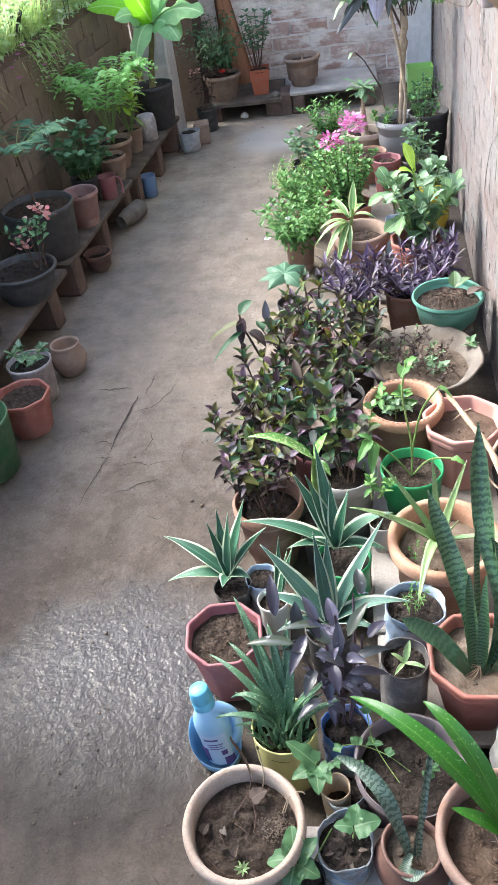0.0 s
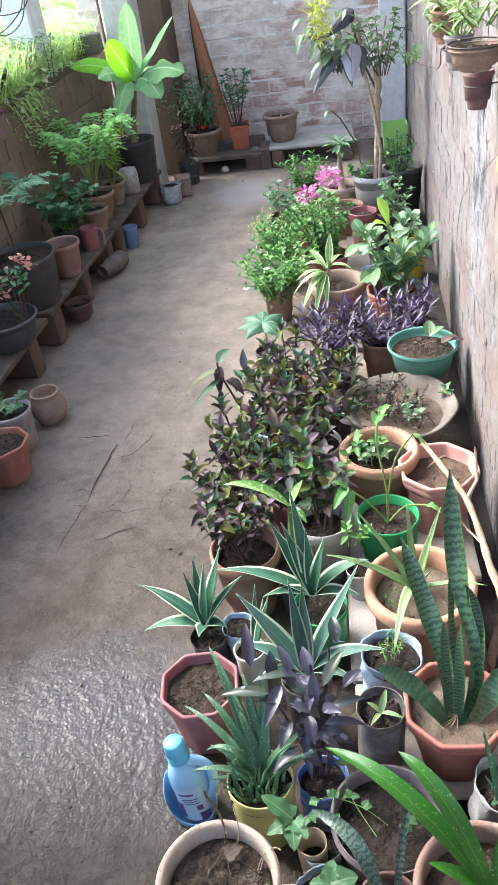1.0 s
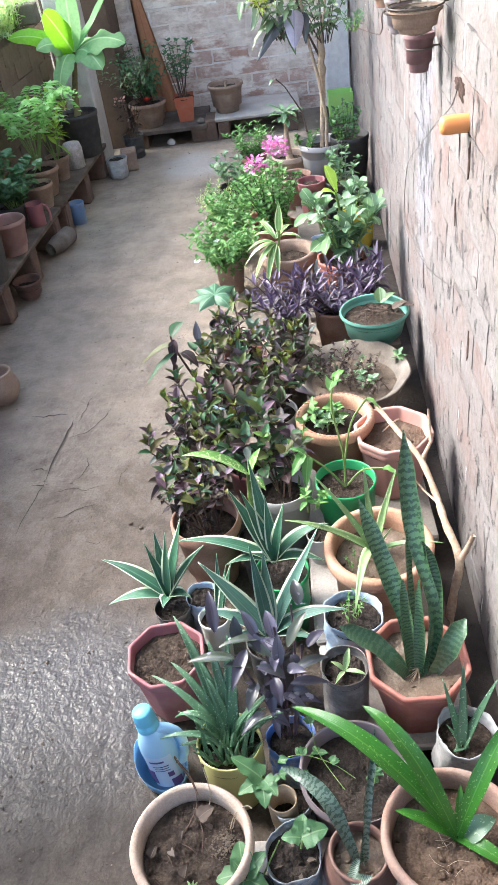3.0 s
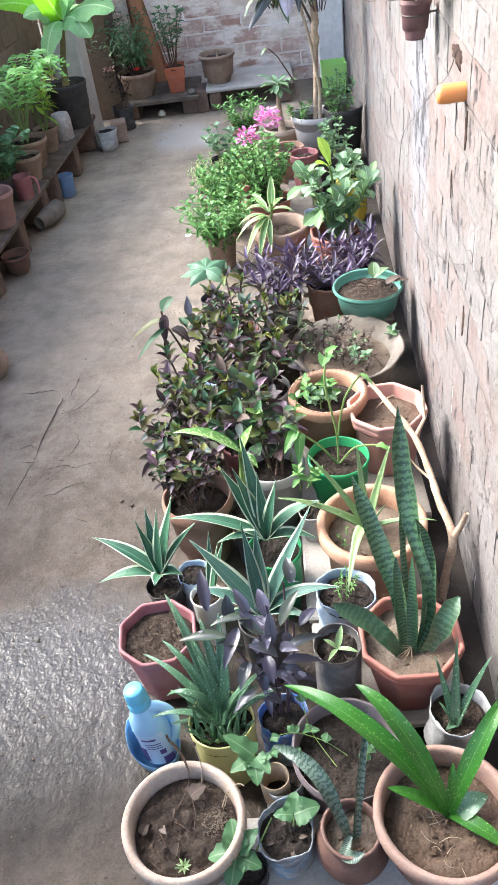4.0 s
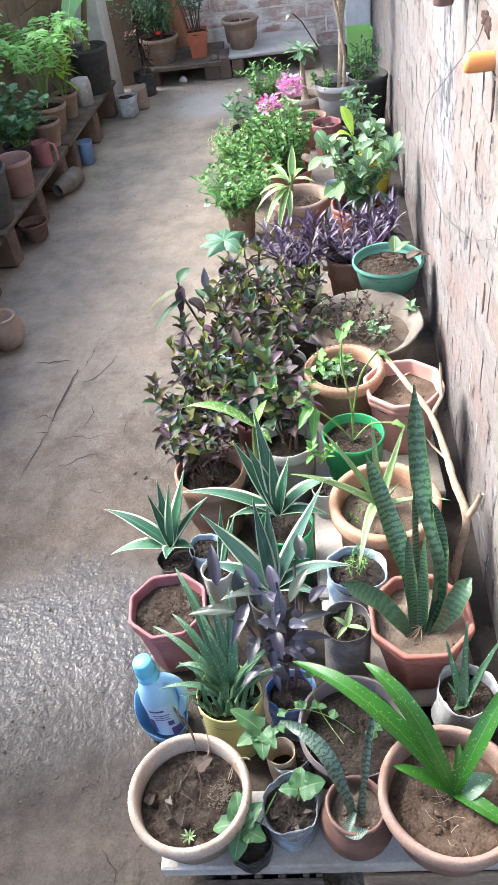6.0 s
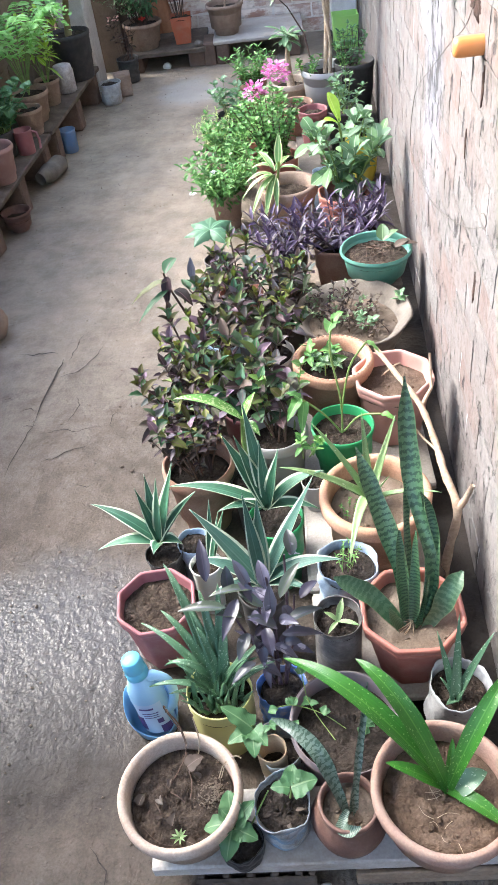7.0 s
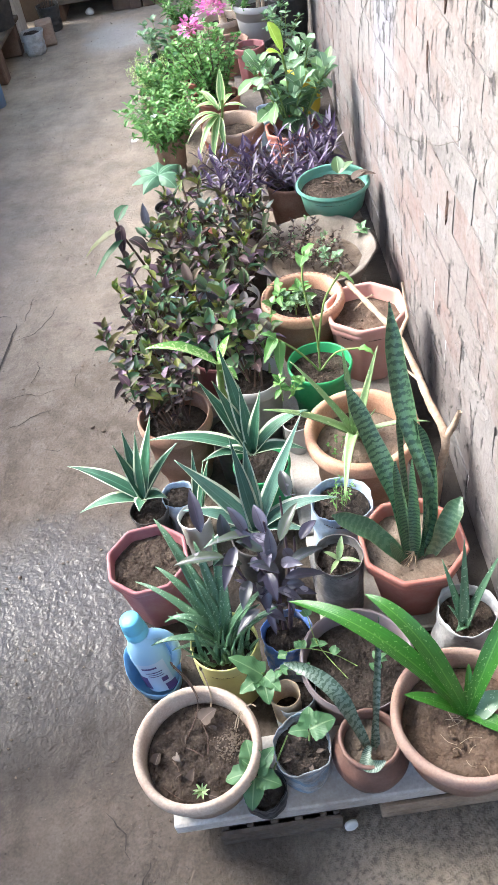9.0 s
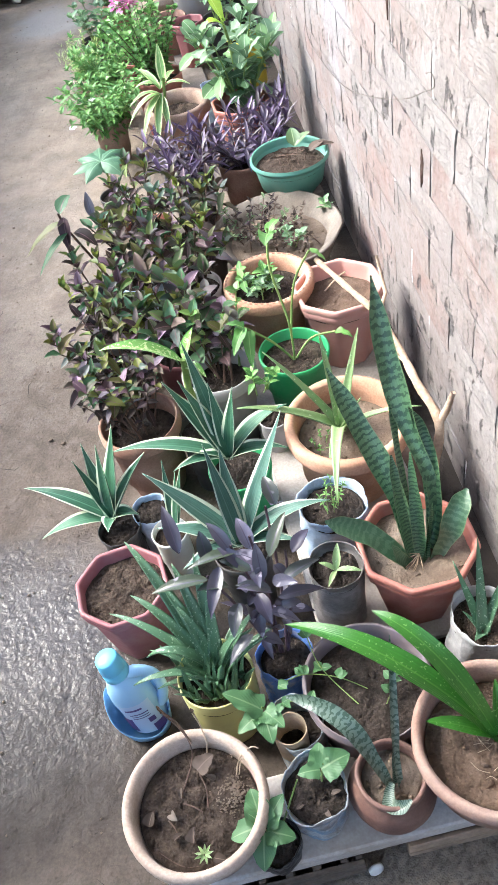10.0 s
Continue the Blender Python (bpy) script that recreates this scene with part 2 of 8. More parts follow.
    def through_light(self, c, amount=0.25):
        """Lets some light pass, as thin leaves do."""
        tr = self.t.nodes.new("ShaderNodeBsdfTranslucent")
        mx = self.t.nodes.new("ShaderNodeMixShader")
        if isinstance(c, tuple):
            tr.inputs[0].default_value = (*c, 1)
        else:
            self.link(c, tr.inputs[0])
        mx.inputs[0].default_value = amount
        self.link(self.p.outputs[0], mx.inputs[1])
        self.link(tr.outputs[0], mx.inputs[2])
        self.link(mx.outputs[0], self.t.nodes["Material Output"].inputs["Surface"])
        return self


def speckled(name, a, b, c=None, scale=30, rough=0.8, bump=0.3, grain=300, spec=0.4, dirt=None, dirt_at=(0.55, 0.7), bdist=0.003):
    """A matt surface of two or three tones with fine grain and stains."""
    m = Mat(name, rough, 0, spec)
    stops = [(0.3, a), (0.7, b)] if c is None else [(0.25, a), (0.5, b), (0.75, c)]
    col = m.ramp(m.noise(scale), stops)
    fine = m.noise(grain, 3)
    col = m.mix(0.35, col, m.ramp(fine, [(0.3, 0.35), (0.7, 0.75)]), "OVERLAY")
    if dirt:
        col = m.mix(m.ramp(m.noise(scale * 0.35, 6, 0.7), [(dirt_at[0], 0.0), (dirt_at[1], 0.85)]), col, dirt)
    m.colour(col)
    m.bump(m.noise(grain * 0.6, 4), bump, bdist)
    m.bump(m.noise(scale * 1.5, 4), bump * 0.6, bdist * 2)
    return m.m


def plastic(name, c, rough=0.4, dirt=(0.25, 0.2, 0.15), spec=0.5):
    m = Mat(name, rough, 0, spec)
    dusty = m.ramp(m.noise(22, 6, 0.7), [(0.45, 0.0), (0.75, 0.45)])
    col = m.mix(m.ramp(m.noise(9), [(0.3, 0.0), (0.7, 0.25)]), c, tuple(0.7 * k for k in c))
    m.colour(m.mix(dusty, col, dirt))
    m.rough(m.ramp(m.noise(30), [(0.3, rough), (0.7, min(1, rough + 0.25))]))
    m.bump(m.noise(120, 3), 0.06, 0.002)
    return m.m


def leafy(name, tones, rib=None, rough=0.42, margin=None, mwidth=0.1, bands=None, pass_on=0.22, spots=None, veins=0.5, spec=0.5, fibres=0.0):
    """Leaf skin: a tone of its own for each leaf, veins, and where asked a margin, cross bands or spots."""
    m = Mat(name, rough, 0, spec)
    n = len(tones)
    stops = [((k + 0.5) / n, c) for k, c in enumerate(tones)]
    col = m.ramp(m.rand(), stops)
    u, v = m.uv()
    off = m.math("ABSOLUTE", m.math("SUBTRACT", u, 0.5))
    col = m.mix(m.ramp(m.noise(60, 4), [(0.35, 0.0), (0.75, 0.35)]), col, m.mix(1.0, col, (0.35, 0.4, 0.35), "MULTIPLY"))
    if bands:
        wv = m.math("SINE", m.math("ADD", m.math("MULTIPLY", v, bands[1]), m.math("MULTIPLY", m.noise(110, 3, 0.6), bands[2])))
        col = m.mix(m.ramp(wv, [(-0.05, 0.0), (0.5, 0.95)]), col, bands[0])
    if spots:
        col = m.mix(m.ramp(m.noise(spots[1], 2, 0.5), [(spots[2], 0.0), (spots[2] + 0.06, 0.9)]), col, spots[0])
    if fibres:
        streaks = m.math("SINE", m.math("ADD", m.math("MULTIPLY", u, 44.0), m.math("MULTIPLY", m.noise(14, 3), 8.0)))
        col = m.mix(m.ramp(streaks, [(0.2, 0.0), (0.9, 0.3 * fibres)]), col, m.mix(1.0, col, (1.6, 1.5, 1.5), "MULTIPLY"))
    if rib:
        col = m.mix(m.ramp(off, [(0.015, 0.9), (0.05, 0.0)]), col, rib)
    if margin:
        edge = m.math("ADD", off, m.math("MULTIPLY", m.noise(40, 3), 0.04))
        col = m.mix(m.ramp(edge, [(0.52 - mwidth, 0.0), (0.54 - mwidth, 1.0)]), col, margin)
    m.colour(col)
    if fibres:
        line = m.math("SINE", m.math("ADD", m.math("MULTIPLY", u, 70.0), m.math("MULTIPLY", m.noise(20, 3), 6.0)))
        m.bump(line, 0.25 * fibres, 0.001)
    if veins:
        slant = m.math("SINE", m.math("MULTIPLY", m.math("ADD", v, m.math("MULTIPLY", off, -0.9)), 60.0))
        m.bump(slant, 0.12 * veins, 0.002)
    m.bump(m.noise(90, 3), 0.15, 0.003)
    if pass_on:
        m.through_light(col, pass_on)
    return m.m

# surfaces
SOIL = speckled("dry_soil", (0.026, 0.018, 0.0135), (0.064, 0.046, 0.035), (0.115, 0.088, 0.068), 60, 0.95, 1.0, 260, 0.2, bdist=0.012)
SOIL_DARK = speckled("damp_soil", (0.013, 0.0095, 0.0075), (0.032, 0.0235, 0.0185), (0.062, 0.047, 0.037), 50, 0.9, 1.0, 260, 0.3, bdist=0.008)
SOIL_MID = speckled("brown_soil", (0.06, 0.04, 0.028), (0.105, 0.072, 0.052), (0.145, 0.105, 0.08), 40, 0.95, 0.9, 280, 0.2, bdist=0.006)
SOIL_PALE = speckled("silty_soil", (0.095, 0.072, 0.054), (0.14, 0.108, 0.082), (0.18, 0.145, 0.115), 30, 0.95, 0.7, 300, 0.2)
TERRA = speckled("terracotta", (0.2, 0.105, 0.075), (0.27, 0.155, 0.115), (0.34, 0.225, 0.175), 18, 0.85, 0.3, 260, 0.25, (0.3, 0.24, 0.2), (0.5, 0.8))
TERRA_PALE = speckled("weathered_terracotta", (0.35, 0.262, 0.205), (0.42, 0.33, 0.265), (0.47, 0.4, 0.335), 14, 0.88, 0.35, 240, 0.25, (0.25, 0.18, 0.145), (0.56, 0.8))
TERRA_ORANGE = speckled("orange_terracotta", (0.34, 0.18, 0.115), (0.41, 0.235, 0.155), (0.46, 0.31, 0.225), 16, 0.85, 0.3, 260, 0.25, (0.32, 0.25, 0.2), (0.55, 0.85))
TERRA_DUSTY = speckled("dusty_terracotta", (0.23, 0.13, 0.098), (0.3, 0.19, 0.15), (0.34, 0.26, 0.215), 13, 0.9, 0.35, 240, 0.2, (0.3, 0.255, 0.215), (0.46, 0.72))
CLAY_BROWN = speckled("brown_clay", (0.085, 0.045, 0.035), (0.14, 0.075, 0.058), (0.2, 0.125, 0.1), 20, 0.55, 0.2, 260, 0.4, (0.25, 0.2, 0.17), (0.6, 0.85))
TAN_CLAY = speckled("tan_clay", (0.2, 0.135, 0.1), (0.27, 0.19, 0.145), (0.34, 0.26, 0.21), 16, 0.88, 0.3, 240, 0.25, (0.13, 0.1, 0.08), (0.58, 0.8))
CEMENT = speckled("rough_cement", (0.1, 0.085, 0.071), (0.15, 0.13, 0.11), (0.21, 0.185, 0.16), 14, 0.92, 0.6, 220, 0.25, (0.11, 0.09, 0.073), (0.5, 0.8))
GREY_PLASTIC = plastic("grey_plastic", (0.42, 0.41, 0.4), 0.5, (0.33, 0.3, 0.27))
BLACK_PLASTIC = plastic("black_plastic", (0.035, 0.035, 0.037), 0.5, (0.12, 0.1, 0.085))
PURPLE_GREY = plastic("purple_grey_plastic", (0.2, 0.165, 0.18), 0.5)
RED_PLASTIC = plastic("faded_red_plastic", (0.33, 0.115, 0.085), 0.5, (0.42, 0.27, 0.22))
ROSE_PLASTIC = plastic("rose_plastic", (0.27, 0.095, 0.105), 0.5, (0.33, 0.2, 0.185))
PINK_PLASTIC = plastic("pale_pink_plastic", (0.46, 0.235, 0.2), 0.5, (0.47, 0.34, 0.29))
ORANGE_PLASTIC = plastic("orange_plastic", (0.42, 0.105, 0.05), 0.5, (0.35, 0.2, 0.14))
GREEN_PLASTIC = plastic("green_plastic", (0.012, 0.27, 0.09), 0.4, (0.08, 0.22, 0.11))
TEAL_PLASTIC = plastic("sea_green_plastic", (0.085, 0.26, 0.2), 0.45, (0.17, 0.27, 0.21))
LIME_PLASTIC = plastic("lime_plastic", (0.3, 0.56, 0.14), 0.4, (0.36, 0.52, 0.26))
YELLOW_PLASTIC = plastic("yellow_plastic", (0.6, 0.58, 0.24), 0.45, (0.45, 0.41, 0.2))
YELLOW_BAG = plastic("strong_yellow_plastic", (0.55, 0.42, 0.03), 0.45, (0.4, 0.33, 0.12))
DARK_GREY = plastic("faded_black_plastic", (0.06, 0.06, 0.063), 0.55, (0.16, 0.14, 0.125))
DUSTY_PINK = plastic("dusty_pink_plastic", (0.3, 0.17, 0.15), 0.55, (0.36, 0.28, 0.25))
PLUM_PLASTIC = plastic("plum_plastic", (0.14, 0.07, 0.075), 0.5, (0.25, 0.17, 0.16))
WHITE_PLASTIC = plastic("white_plastic", (0.7, 0.7, 0.68), 0.4, (0.45, 0.4, 0.34))
BLUE_PLASTIC = plastic("light_blue_plastic", (0.2, 0.42, 0.66), 0.35, (0.24, 0.4, 0.56))
BOTTLE_BLUE = plastic("pale_blue_bottle", (0.3, 0.54, 0.76), 0.3, (0.36, 0.54, 0.72))
CAP_BLUE = plastic("sky_blue_cap", (0.13, 0.47, 0.68), 0.3, (0.2, 0.47, 0.64))
INK = plastic("violet_print", (0.07, 0.05, 0.2), 0.4, (0.1, 0.08, 0.24))
PALE_LABEL = plastic("pale_label", (0.45, 0.6, 0.78), 0.35, (0.4, 0.54, 0.72))
BLUE_SACK = speckled("faded_blue_sack", (0.2, 0.31, 0.47), (0.34, 0.44, 0.56), (0.5, 0.55, 0.6), 22, 0.6, 0.5, 120, 0.4, (0.24, 0.21, 0.18), (0.55, 0.75))
WHITE_SACK = speckled("grimy_white_sack", (0.26, 0.27, 0.28), (0.36, 0.365, 0.37), (0.46, 0.46, 0.455), 24, 0.6, 0.5, 120, 0.4, (0.2, 0.17, 0.14), (0.48, 0.7))


def woven_sack(name):
    """Woven plastic sack, pale with blue stripes round it and ground-in dirt."""
    m = Mat(name, 0.55, 0, 0.4)
    u, v = m.uv()
    band = m.math("SINE", m.math("ADD", m.math("MULTIPLY", v, 34.0), m.math("MULTIPLY", m.noise(18, 3), 2.0)))
    col = m.mix(m.ramp(band, [(0.0, 0.0), (0.5, 0.85)]), (0.4, 0.43, 0.45), (0.16, 0.27, 0.37))
    col = m.mix(m.ramp(m.noise(26, 6, 0.7), [(0.42, 0.0), (0.66, 0.9)]), col, (0.17, 0.145, 0.12))
    m.colour(col)
    weave = m.math("MULTIPLY", m.math("SINE", m.math("MULTIPLY", u, 320.0)), m.math("SINE", m.math("MULTIPLY", v, 160.0)))
    m.bump(weave, 0.25, 0.001)
    m.bump(m.noise(60, 5, 0.65), 0.8, 0.006)
    return m.m


WOVEN_SACK = woven_sack("striped_woven_sack")
GREY_SACK = speckled("grey_plastic_sack", (0.24, 0.21, 0.2), (0.36, 0.33, 0.32), (0.5, 0.47, 0.46), 30, 0.4, 0.5, 120, 0.5, (0.2, 0.16, 0.13), (0.5, 0.75))
CLEAR_PLASTIC = speckled("grimy_clear_plastic", (0.06, 0.052, 0.05), (0.13, 0.12, 0.115), (0.27, 0.26, 0.25), 26, 0.28, 0.4, 120, 0.6, (0.1, 0.08, 0.065), (0.5, 0.75))
BLACK_SACK = speckled("black_grow_bag", (0.015, 0.015, 0.016), (0.035, 0.035, 0.037), (0.06, 0.058, 0.055), 40, 0.4, 0.4, 120, 0.5)
BLUE_PRINT = speckled("printed_blue_sack", (0.06, 0.16, 0.5), (0.12, 0.25, 0.6), (0.6, 0.55, 0.5), 40, 0.5, 0.4, 120, 0.4, (0.45, 0.1, 0.1), (0.62, 0.68))
CARD = speckled("cardboard", (0.3, 0.22, 0.14), (0.42, 0.32, 0.22), None, 30, 0.9, 0.2)
MARBLE = speckled("dull_white_marble", (0.42, 0.39, 0.35), (0.52, 0.49, 0.45), (0.6, 0.575, 0.535), 12, 0.55, 0.15, 200, 0.4, (0.26, 0.21, 0.165), (0.48, 0.68))
STONE = speckled("grey_stone_slab", (0.27, 0.25, 0.225), (0.34, 0.315, 0.285), (0.42, 0.395, 0.36), 9, 0.75, 0.2, 200, 0.3, (0.18, 0.15, 0.12), (0.52, 0.75))
OLD_WOOD = speckled("old_grey_wood", (0.06, 0.045, 0.035), (0.105, 0.082, 0.065), (0.16, 0.13, 0.105), 12, 0.9, 0.4, 160, 0.2)
CRATE_WOOD = speckled("brown_crate_wood", (0.17, 0.12, 0.083), (0.28, 0.205, 0.145), (0.37, 0.285, 0.21), 14, 0.85, 0.4, 160, 0.3)
BARK = speckled("pale_bark", (0.26, 0.18, 0.12), (0.38, 0.28, 0.2), (0.48, 0.38, 0.29), 40, 0.8, 0.3, 160, 0.3)
STALK = speckled("brown_stalk", (0.055, 0.033, 0.024), (0.11, 0.066, 0.048), None, 60, 0.7, 0.2)
STALK_GREEN = speckled("green_stalk", (0.12, 0.2, 0.05), (0.2, 0.28, 0.09), None, 60, 0.6, 0.2)
STALK_OLIVE = speckled("olive_brown_stalk", (0.1, 0.07, 0.035), (0.17, 0.15, 0.06), (0.14, 0.08, 0.05), 30, 0.6, 0.2)
STALK_PURPLE = speckled("purple_stalk", (0.05, 0.03, 0.042), (0.095, 0.058, 0.072), None, 60, 0.6, 0.2)
STRAW = speckled("pale_straw", (0.24, 0.185, 0.13), (0.34, 0.275, 0.2), None, 60, 0.8, 0.1)
IRON = speckled("rusty_wire", (0.05, 0.042, 0.036), (0.1, 0.08, 0.066), None, 60, 0.6, 0.2)
BRICK_OLD = speckled("old_brick", (0.085, 0.055, 0.042), (0.13, 0.085, 0.066), (0.18, 0.128, 0.1), 14, 0.92, 0.5, 160, 0.2, (0.11, 0.09, 0.075), (0.45, 0.75))

AGAVE = leafy("agave_leaf", [(0.022, 0.092, 0.05), (0.034, 0.12, 0.066), (0.05, 0.155, 0.088)], (0.07, 0.18, 0.11), 0.48, (0.5, 0.58, 0.42), 0.13, None, 0.08, veins=0.0, fibres=0.9)
AGAVE_BLUE = leafy("blue_agave_leaf", [(0.045, 0.125, 0.095), (0.08, 0.18, 0.14), (0.06, 0.15, 0.115)], (0.09, 0.18, 0.14), 0.46, (0.5, 0.58, 0.46), 0.13, None, 0.08, veins=0.0, fibres=1.0)
SANSE = leafy("snake_plant_leaf", [(0.06, 0.13, 0.062), (0.075, 0.15, 0.072)], None, 0.4, (0.1, 0.16, 0.07), 0.04, ((0.012, 0.046, 0.021), 210.0, 11.0), 0.04, veins=0.0, fibres=0.5)
SANSE_DARK = leafy("dark_snake_leaf", [(0.03, 0.085, 0.042), (0.038, 0.1, 0.048)], None, 0.42, (0.12, 0.17, 0.08), 0.04, ((0.065, 0.13, 0.07), 90.0, 11.0), 0.04, veins=0.0, fibres=0.4)
SANSE_PALE = leafy("striped_snake_leaf", [(0.11, 0.16, 0.125), (0.13, 0.18, 0.14)], None, 0.45, None, 0.08, ((0.022, 0.055, 0.034), 150.0, 15.0), 0.04, veins=0.0)
ALOE = leafy("aloe_leaf", [(0.075, 0.165, 0.09), (0.1, 0.205, 0.115), (0.085, 0.18, 0.1)], None, 0.4, None, 0.1, None, 0.06, ((0.32, 0.42, 0.3), 240.0, 0.62), 0.0)
ALOE_PALE = leafy("pale_aloe_leaf", [(0.2, 0.33, 0.13), (0.26, 0.38, 0.17), (0.17, 0.3, 0.12)], None, 0.45, (0.34, 0.4, 0.22), 0.06, None, 0.12, ((0.42, 0.5, 0.32), 180.0, 0.64), 0.0, fibres=0.35)
STRAP = leafy("strap_leaf", [(0.03, 0.145, 0.016), (0.042, 0.18, 0.022), (0.028, 0.13, 0.016)], (0.07, 0.21, 0.035), 0.32, None, 0.1, None, 0.2, ((0.15, 0.29, 0.09), 230.0, 0.625), 0.0, fibres=0.7)
PURPLE_BIG = leafy("large_purple_leaf", [(0.035, 0.034, 0.055), (0.06, 0.055, 0.09), (0.035, 0.046, 0.046), (0.135, 0.122, 0.185), (0.045, 0.062, 0.04), (0.042, 0.038, 0.064), (0.075, 0.066, 0.1)], (0.06, 0.05, 0.08), 0.33, None, 0.1, None, 0.1, ((0.34, 0.32, 0.38), 35.0, 0.66), 0.4)
PURPLE_HEART = leafy("purple_heart_leaf", [(0.05, 0.03, 0.075), (0.078, 0.047, 0.112), (0.105, 0.07, 0.145), (0.052, 0.04, 0.065), (0.15, 0.115, 0.185), (0.07, 0.058, 0.058)], (0.055, 0.035, 0.08), 0.42, None, 0.1, None, 0.12, None, 0.3)
SHIELD = leafy("dark_purple_green_leaf", [(0.028, 0.02, 0.016), (0.045, 0.026, 0.028), (0.085, 0.046, 0.07), (0.06, 0.07, 0.02), (0.17, 0.19, 0.04), (0.045, 0.04, 0.014), (0.025, 0.07, 0.03), (0.2, 0.13, 0.2), (0.085, 0.07, 0.018), (0.035, 0.11, 0.05), (0.05, 0.1, 0.05), (0.07, 0.085, 0.035), (0.14, 0.1, 0.14), (0.06, 0.16, 0.09), (0.12, 0.17, 0.05)], (0.13, 0.07, 0.08), 0.5, None, 0.1, None, 0.2, None, 1.0, 0.28)
# for inner leaves of bushes: shade among the foliage put into dark tones
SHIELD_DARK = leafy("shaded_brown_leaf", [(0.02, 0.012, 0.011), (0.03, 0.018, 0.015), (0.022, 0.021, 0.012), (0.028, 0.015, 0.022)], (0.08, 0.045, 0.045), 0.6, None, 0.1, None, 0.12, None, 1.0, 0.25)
SHIELD_TIP = leafy("olive_shoot_leaf", [(0.15, 0.19, 0.03), (0.1, 0.2, 0.05), (0.2, 0.2, 0.035), (0.06, 0.11, 0.035), (0.09, 0.055, 0.05)], (0.2, 0.2, 0.07), 0.5, None, 0.1, None, 0.22, None, 1.0, 0.35)
SHIELD_GREEN = leafy("young_green_leaf", [(0.1, 0.25, 0.055), (0.075, 0.2, 0.07), (0.17, 0.3, 0.065), (0.075, 0.2, 0.09)], (0.22, 0.37, 0.15), 0.42, None, 0.1, None, 0.22, None, 1.0)
GREEN_LEAF = leafy("fresh_green_leaf", [(0.07, 0.2, 0.045), (0.1, 0.26, 0.06), (0.15, 0.34, 0.09), (0.05, 0.15, 0.04), (0.22, 0.42, 0.13)], (0.2, 0.37, 0.12), 0.5, None, 0.1, None, 0.22, None, 0.6, 0.35)
DEEP_GREEN = leafy("deep_green_leaf", [(0.045, 0.14, 0.05), (0.065, 0.18, 0.065), (0.085, 0.22, 0.08)], (0.14, 0.28, 0.12), 0.4, None, 0.1, None, 0.2, None, 0.6)
GREY_GREEN = leafy("grey_green_leaf", [(0.105, 0.2, 0.105), (0.16, 0.275, 0.155), (0.235, 0.345, 0.22), (0.12, 0.24, 0.12), (0.185, 0.325, 0.14)], (0.4, 0.5, 0.34), 0.62, None, 0.1, None, 0.2, None, 0.4, 0.3)
LIME_LEAF = leafy("lime_leaf", [(0.34, 0.55, 0.06), (0.42, 0.62, 0.08), (0.3, 0.5, 0.08)], (0.5, 0.65, 0.2), 0.45, None, 0.1, None, 0.3, None, 0.5)
CROTON_GREEN = leafy("dull_green_leaf", [(0.1, 0.17, 0.07), (0.15, 0.23, 0.11), (0.2, 0.28, 0.15), (0.075, 0.14, 0.055)], (0.24, 0.32, 0.18), 0.45, None, 0.1, None, 0.22, None, 0.6)
YELLOW_LEAF = leafy("yellow_croton_leaf", [(0.6, 0.66, 0.05), (0.5, 0.62, 0.06), (0.65, 0.68, 0.12)], (0.7, 0.7, 0.25), 0.45, None, 0.1, None, 0.3, None, 0.5)
HEART_LEAF = leafy("vine_leaf", [(0.06, 0.16, 0.06), (0.085, 0.2, 0.08), (0.07, 0.18, 0.07)], (0.16, 0.27, 0.13), 0.5, None, 0.1, None, 0.2, None, 0.9)
MOTTLED = leafy("mottled_leaf", [(0.15, 0.34, 0.08), (0.19, 0.4, 0.1)], (0.4, 0.55, 0.25), 0.4, (0.1, 0.28, 0.06), 0.1, None, 0.2, ((0.48, 0.58, 0.3), 170.0, 0.53), 0.3)
VARIEG = leafy("cream_edged_leaf", [(0.16, 0.32, 0.1), (0.2, 0.37, 0.13)], (0.4, 0.5, 0.22), 0.42, (0.55, 0.6, 0.3), 0.16, None, 0.22, None, 0.3, fibres=0.35)
BANANA = leafy("banana_leaf", [(0.25, 0.46, 0.2), (0.3, 0.52, 0.25), (0.22, 0.42, 0.17)], (0.45, 0.62, 0.32), 0.6, None, 0.1, None, 0.35, None, 1.0, 0.25)
BANANA_YOUNG = leafy("young_banana_leaf", [(0.26, 0.62, 0.03), (0.3, 0.66, 0.04)], (0.45, 0.7, 0.2), 0.4, None, 0.1, None, 0.4, None, 1.0)
FERN = leafy("fern_leaflet", [(0.27, 0.56, 0.16), (0.36, 0.65, 0.22), (0.46, 0.72, 0.32)], None, 0.7, None, 0.1, None, 0.45, None, 0.3, 0.2)
MIMOSA = leafy("blue_green_leaflet", [(0.06, 0.15, 0.085), (0.09, 0.2, 0.115)], None, 0.7, None, 0.1, None, 0.25, None, 0.3, 0.2)
FAN_LEAF = leafy("pale_fan_leaf", [(0.055, 0.15, 0.08), (0.08, 0.19, 0.1)], (0.14, 0.28, 0.16), 0.55, None, 0.1, None, 0.22, None, 0.5)
DRY_LEAF = leafy("dry_leaf", [(0.07, 0.052, 0.042), (0.11, 0.083, 0.068), (0.17, 0.14, 0.12), (0.06, 0.042, 0.034)], (0.16, 0.12, 0.1), 0.8, None, 0.1, None, 0.1, None, 0.6, 0.2)
DRY_SHEATH = leafy("dry_brown_sheath", [(0.38, 0.17, 0.09), (0.42, 0.2, 0.11)], (0.3, 0.13, 0.07), 0.8, None, 0.1, None, 0.05, None, 0.8, 0.2)
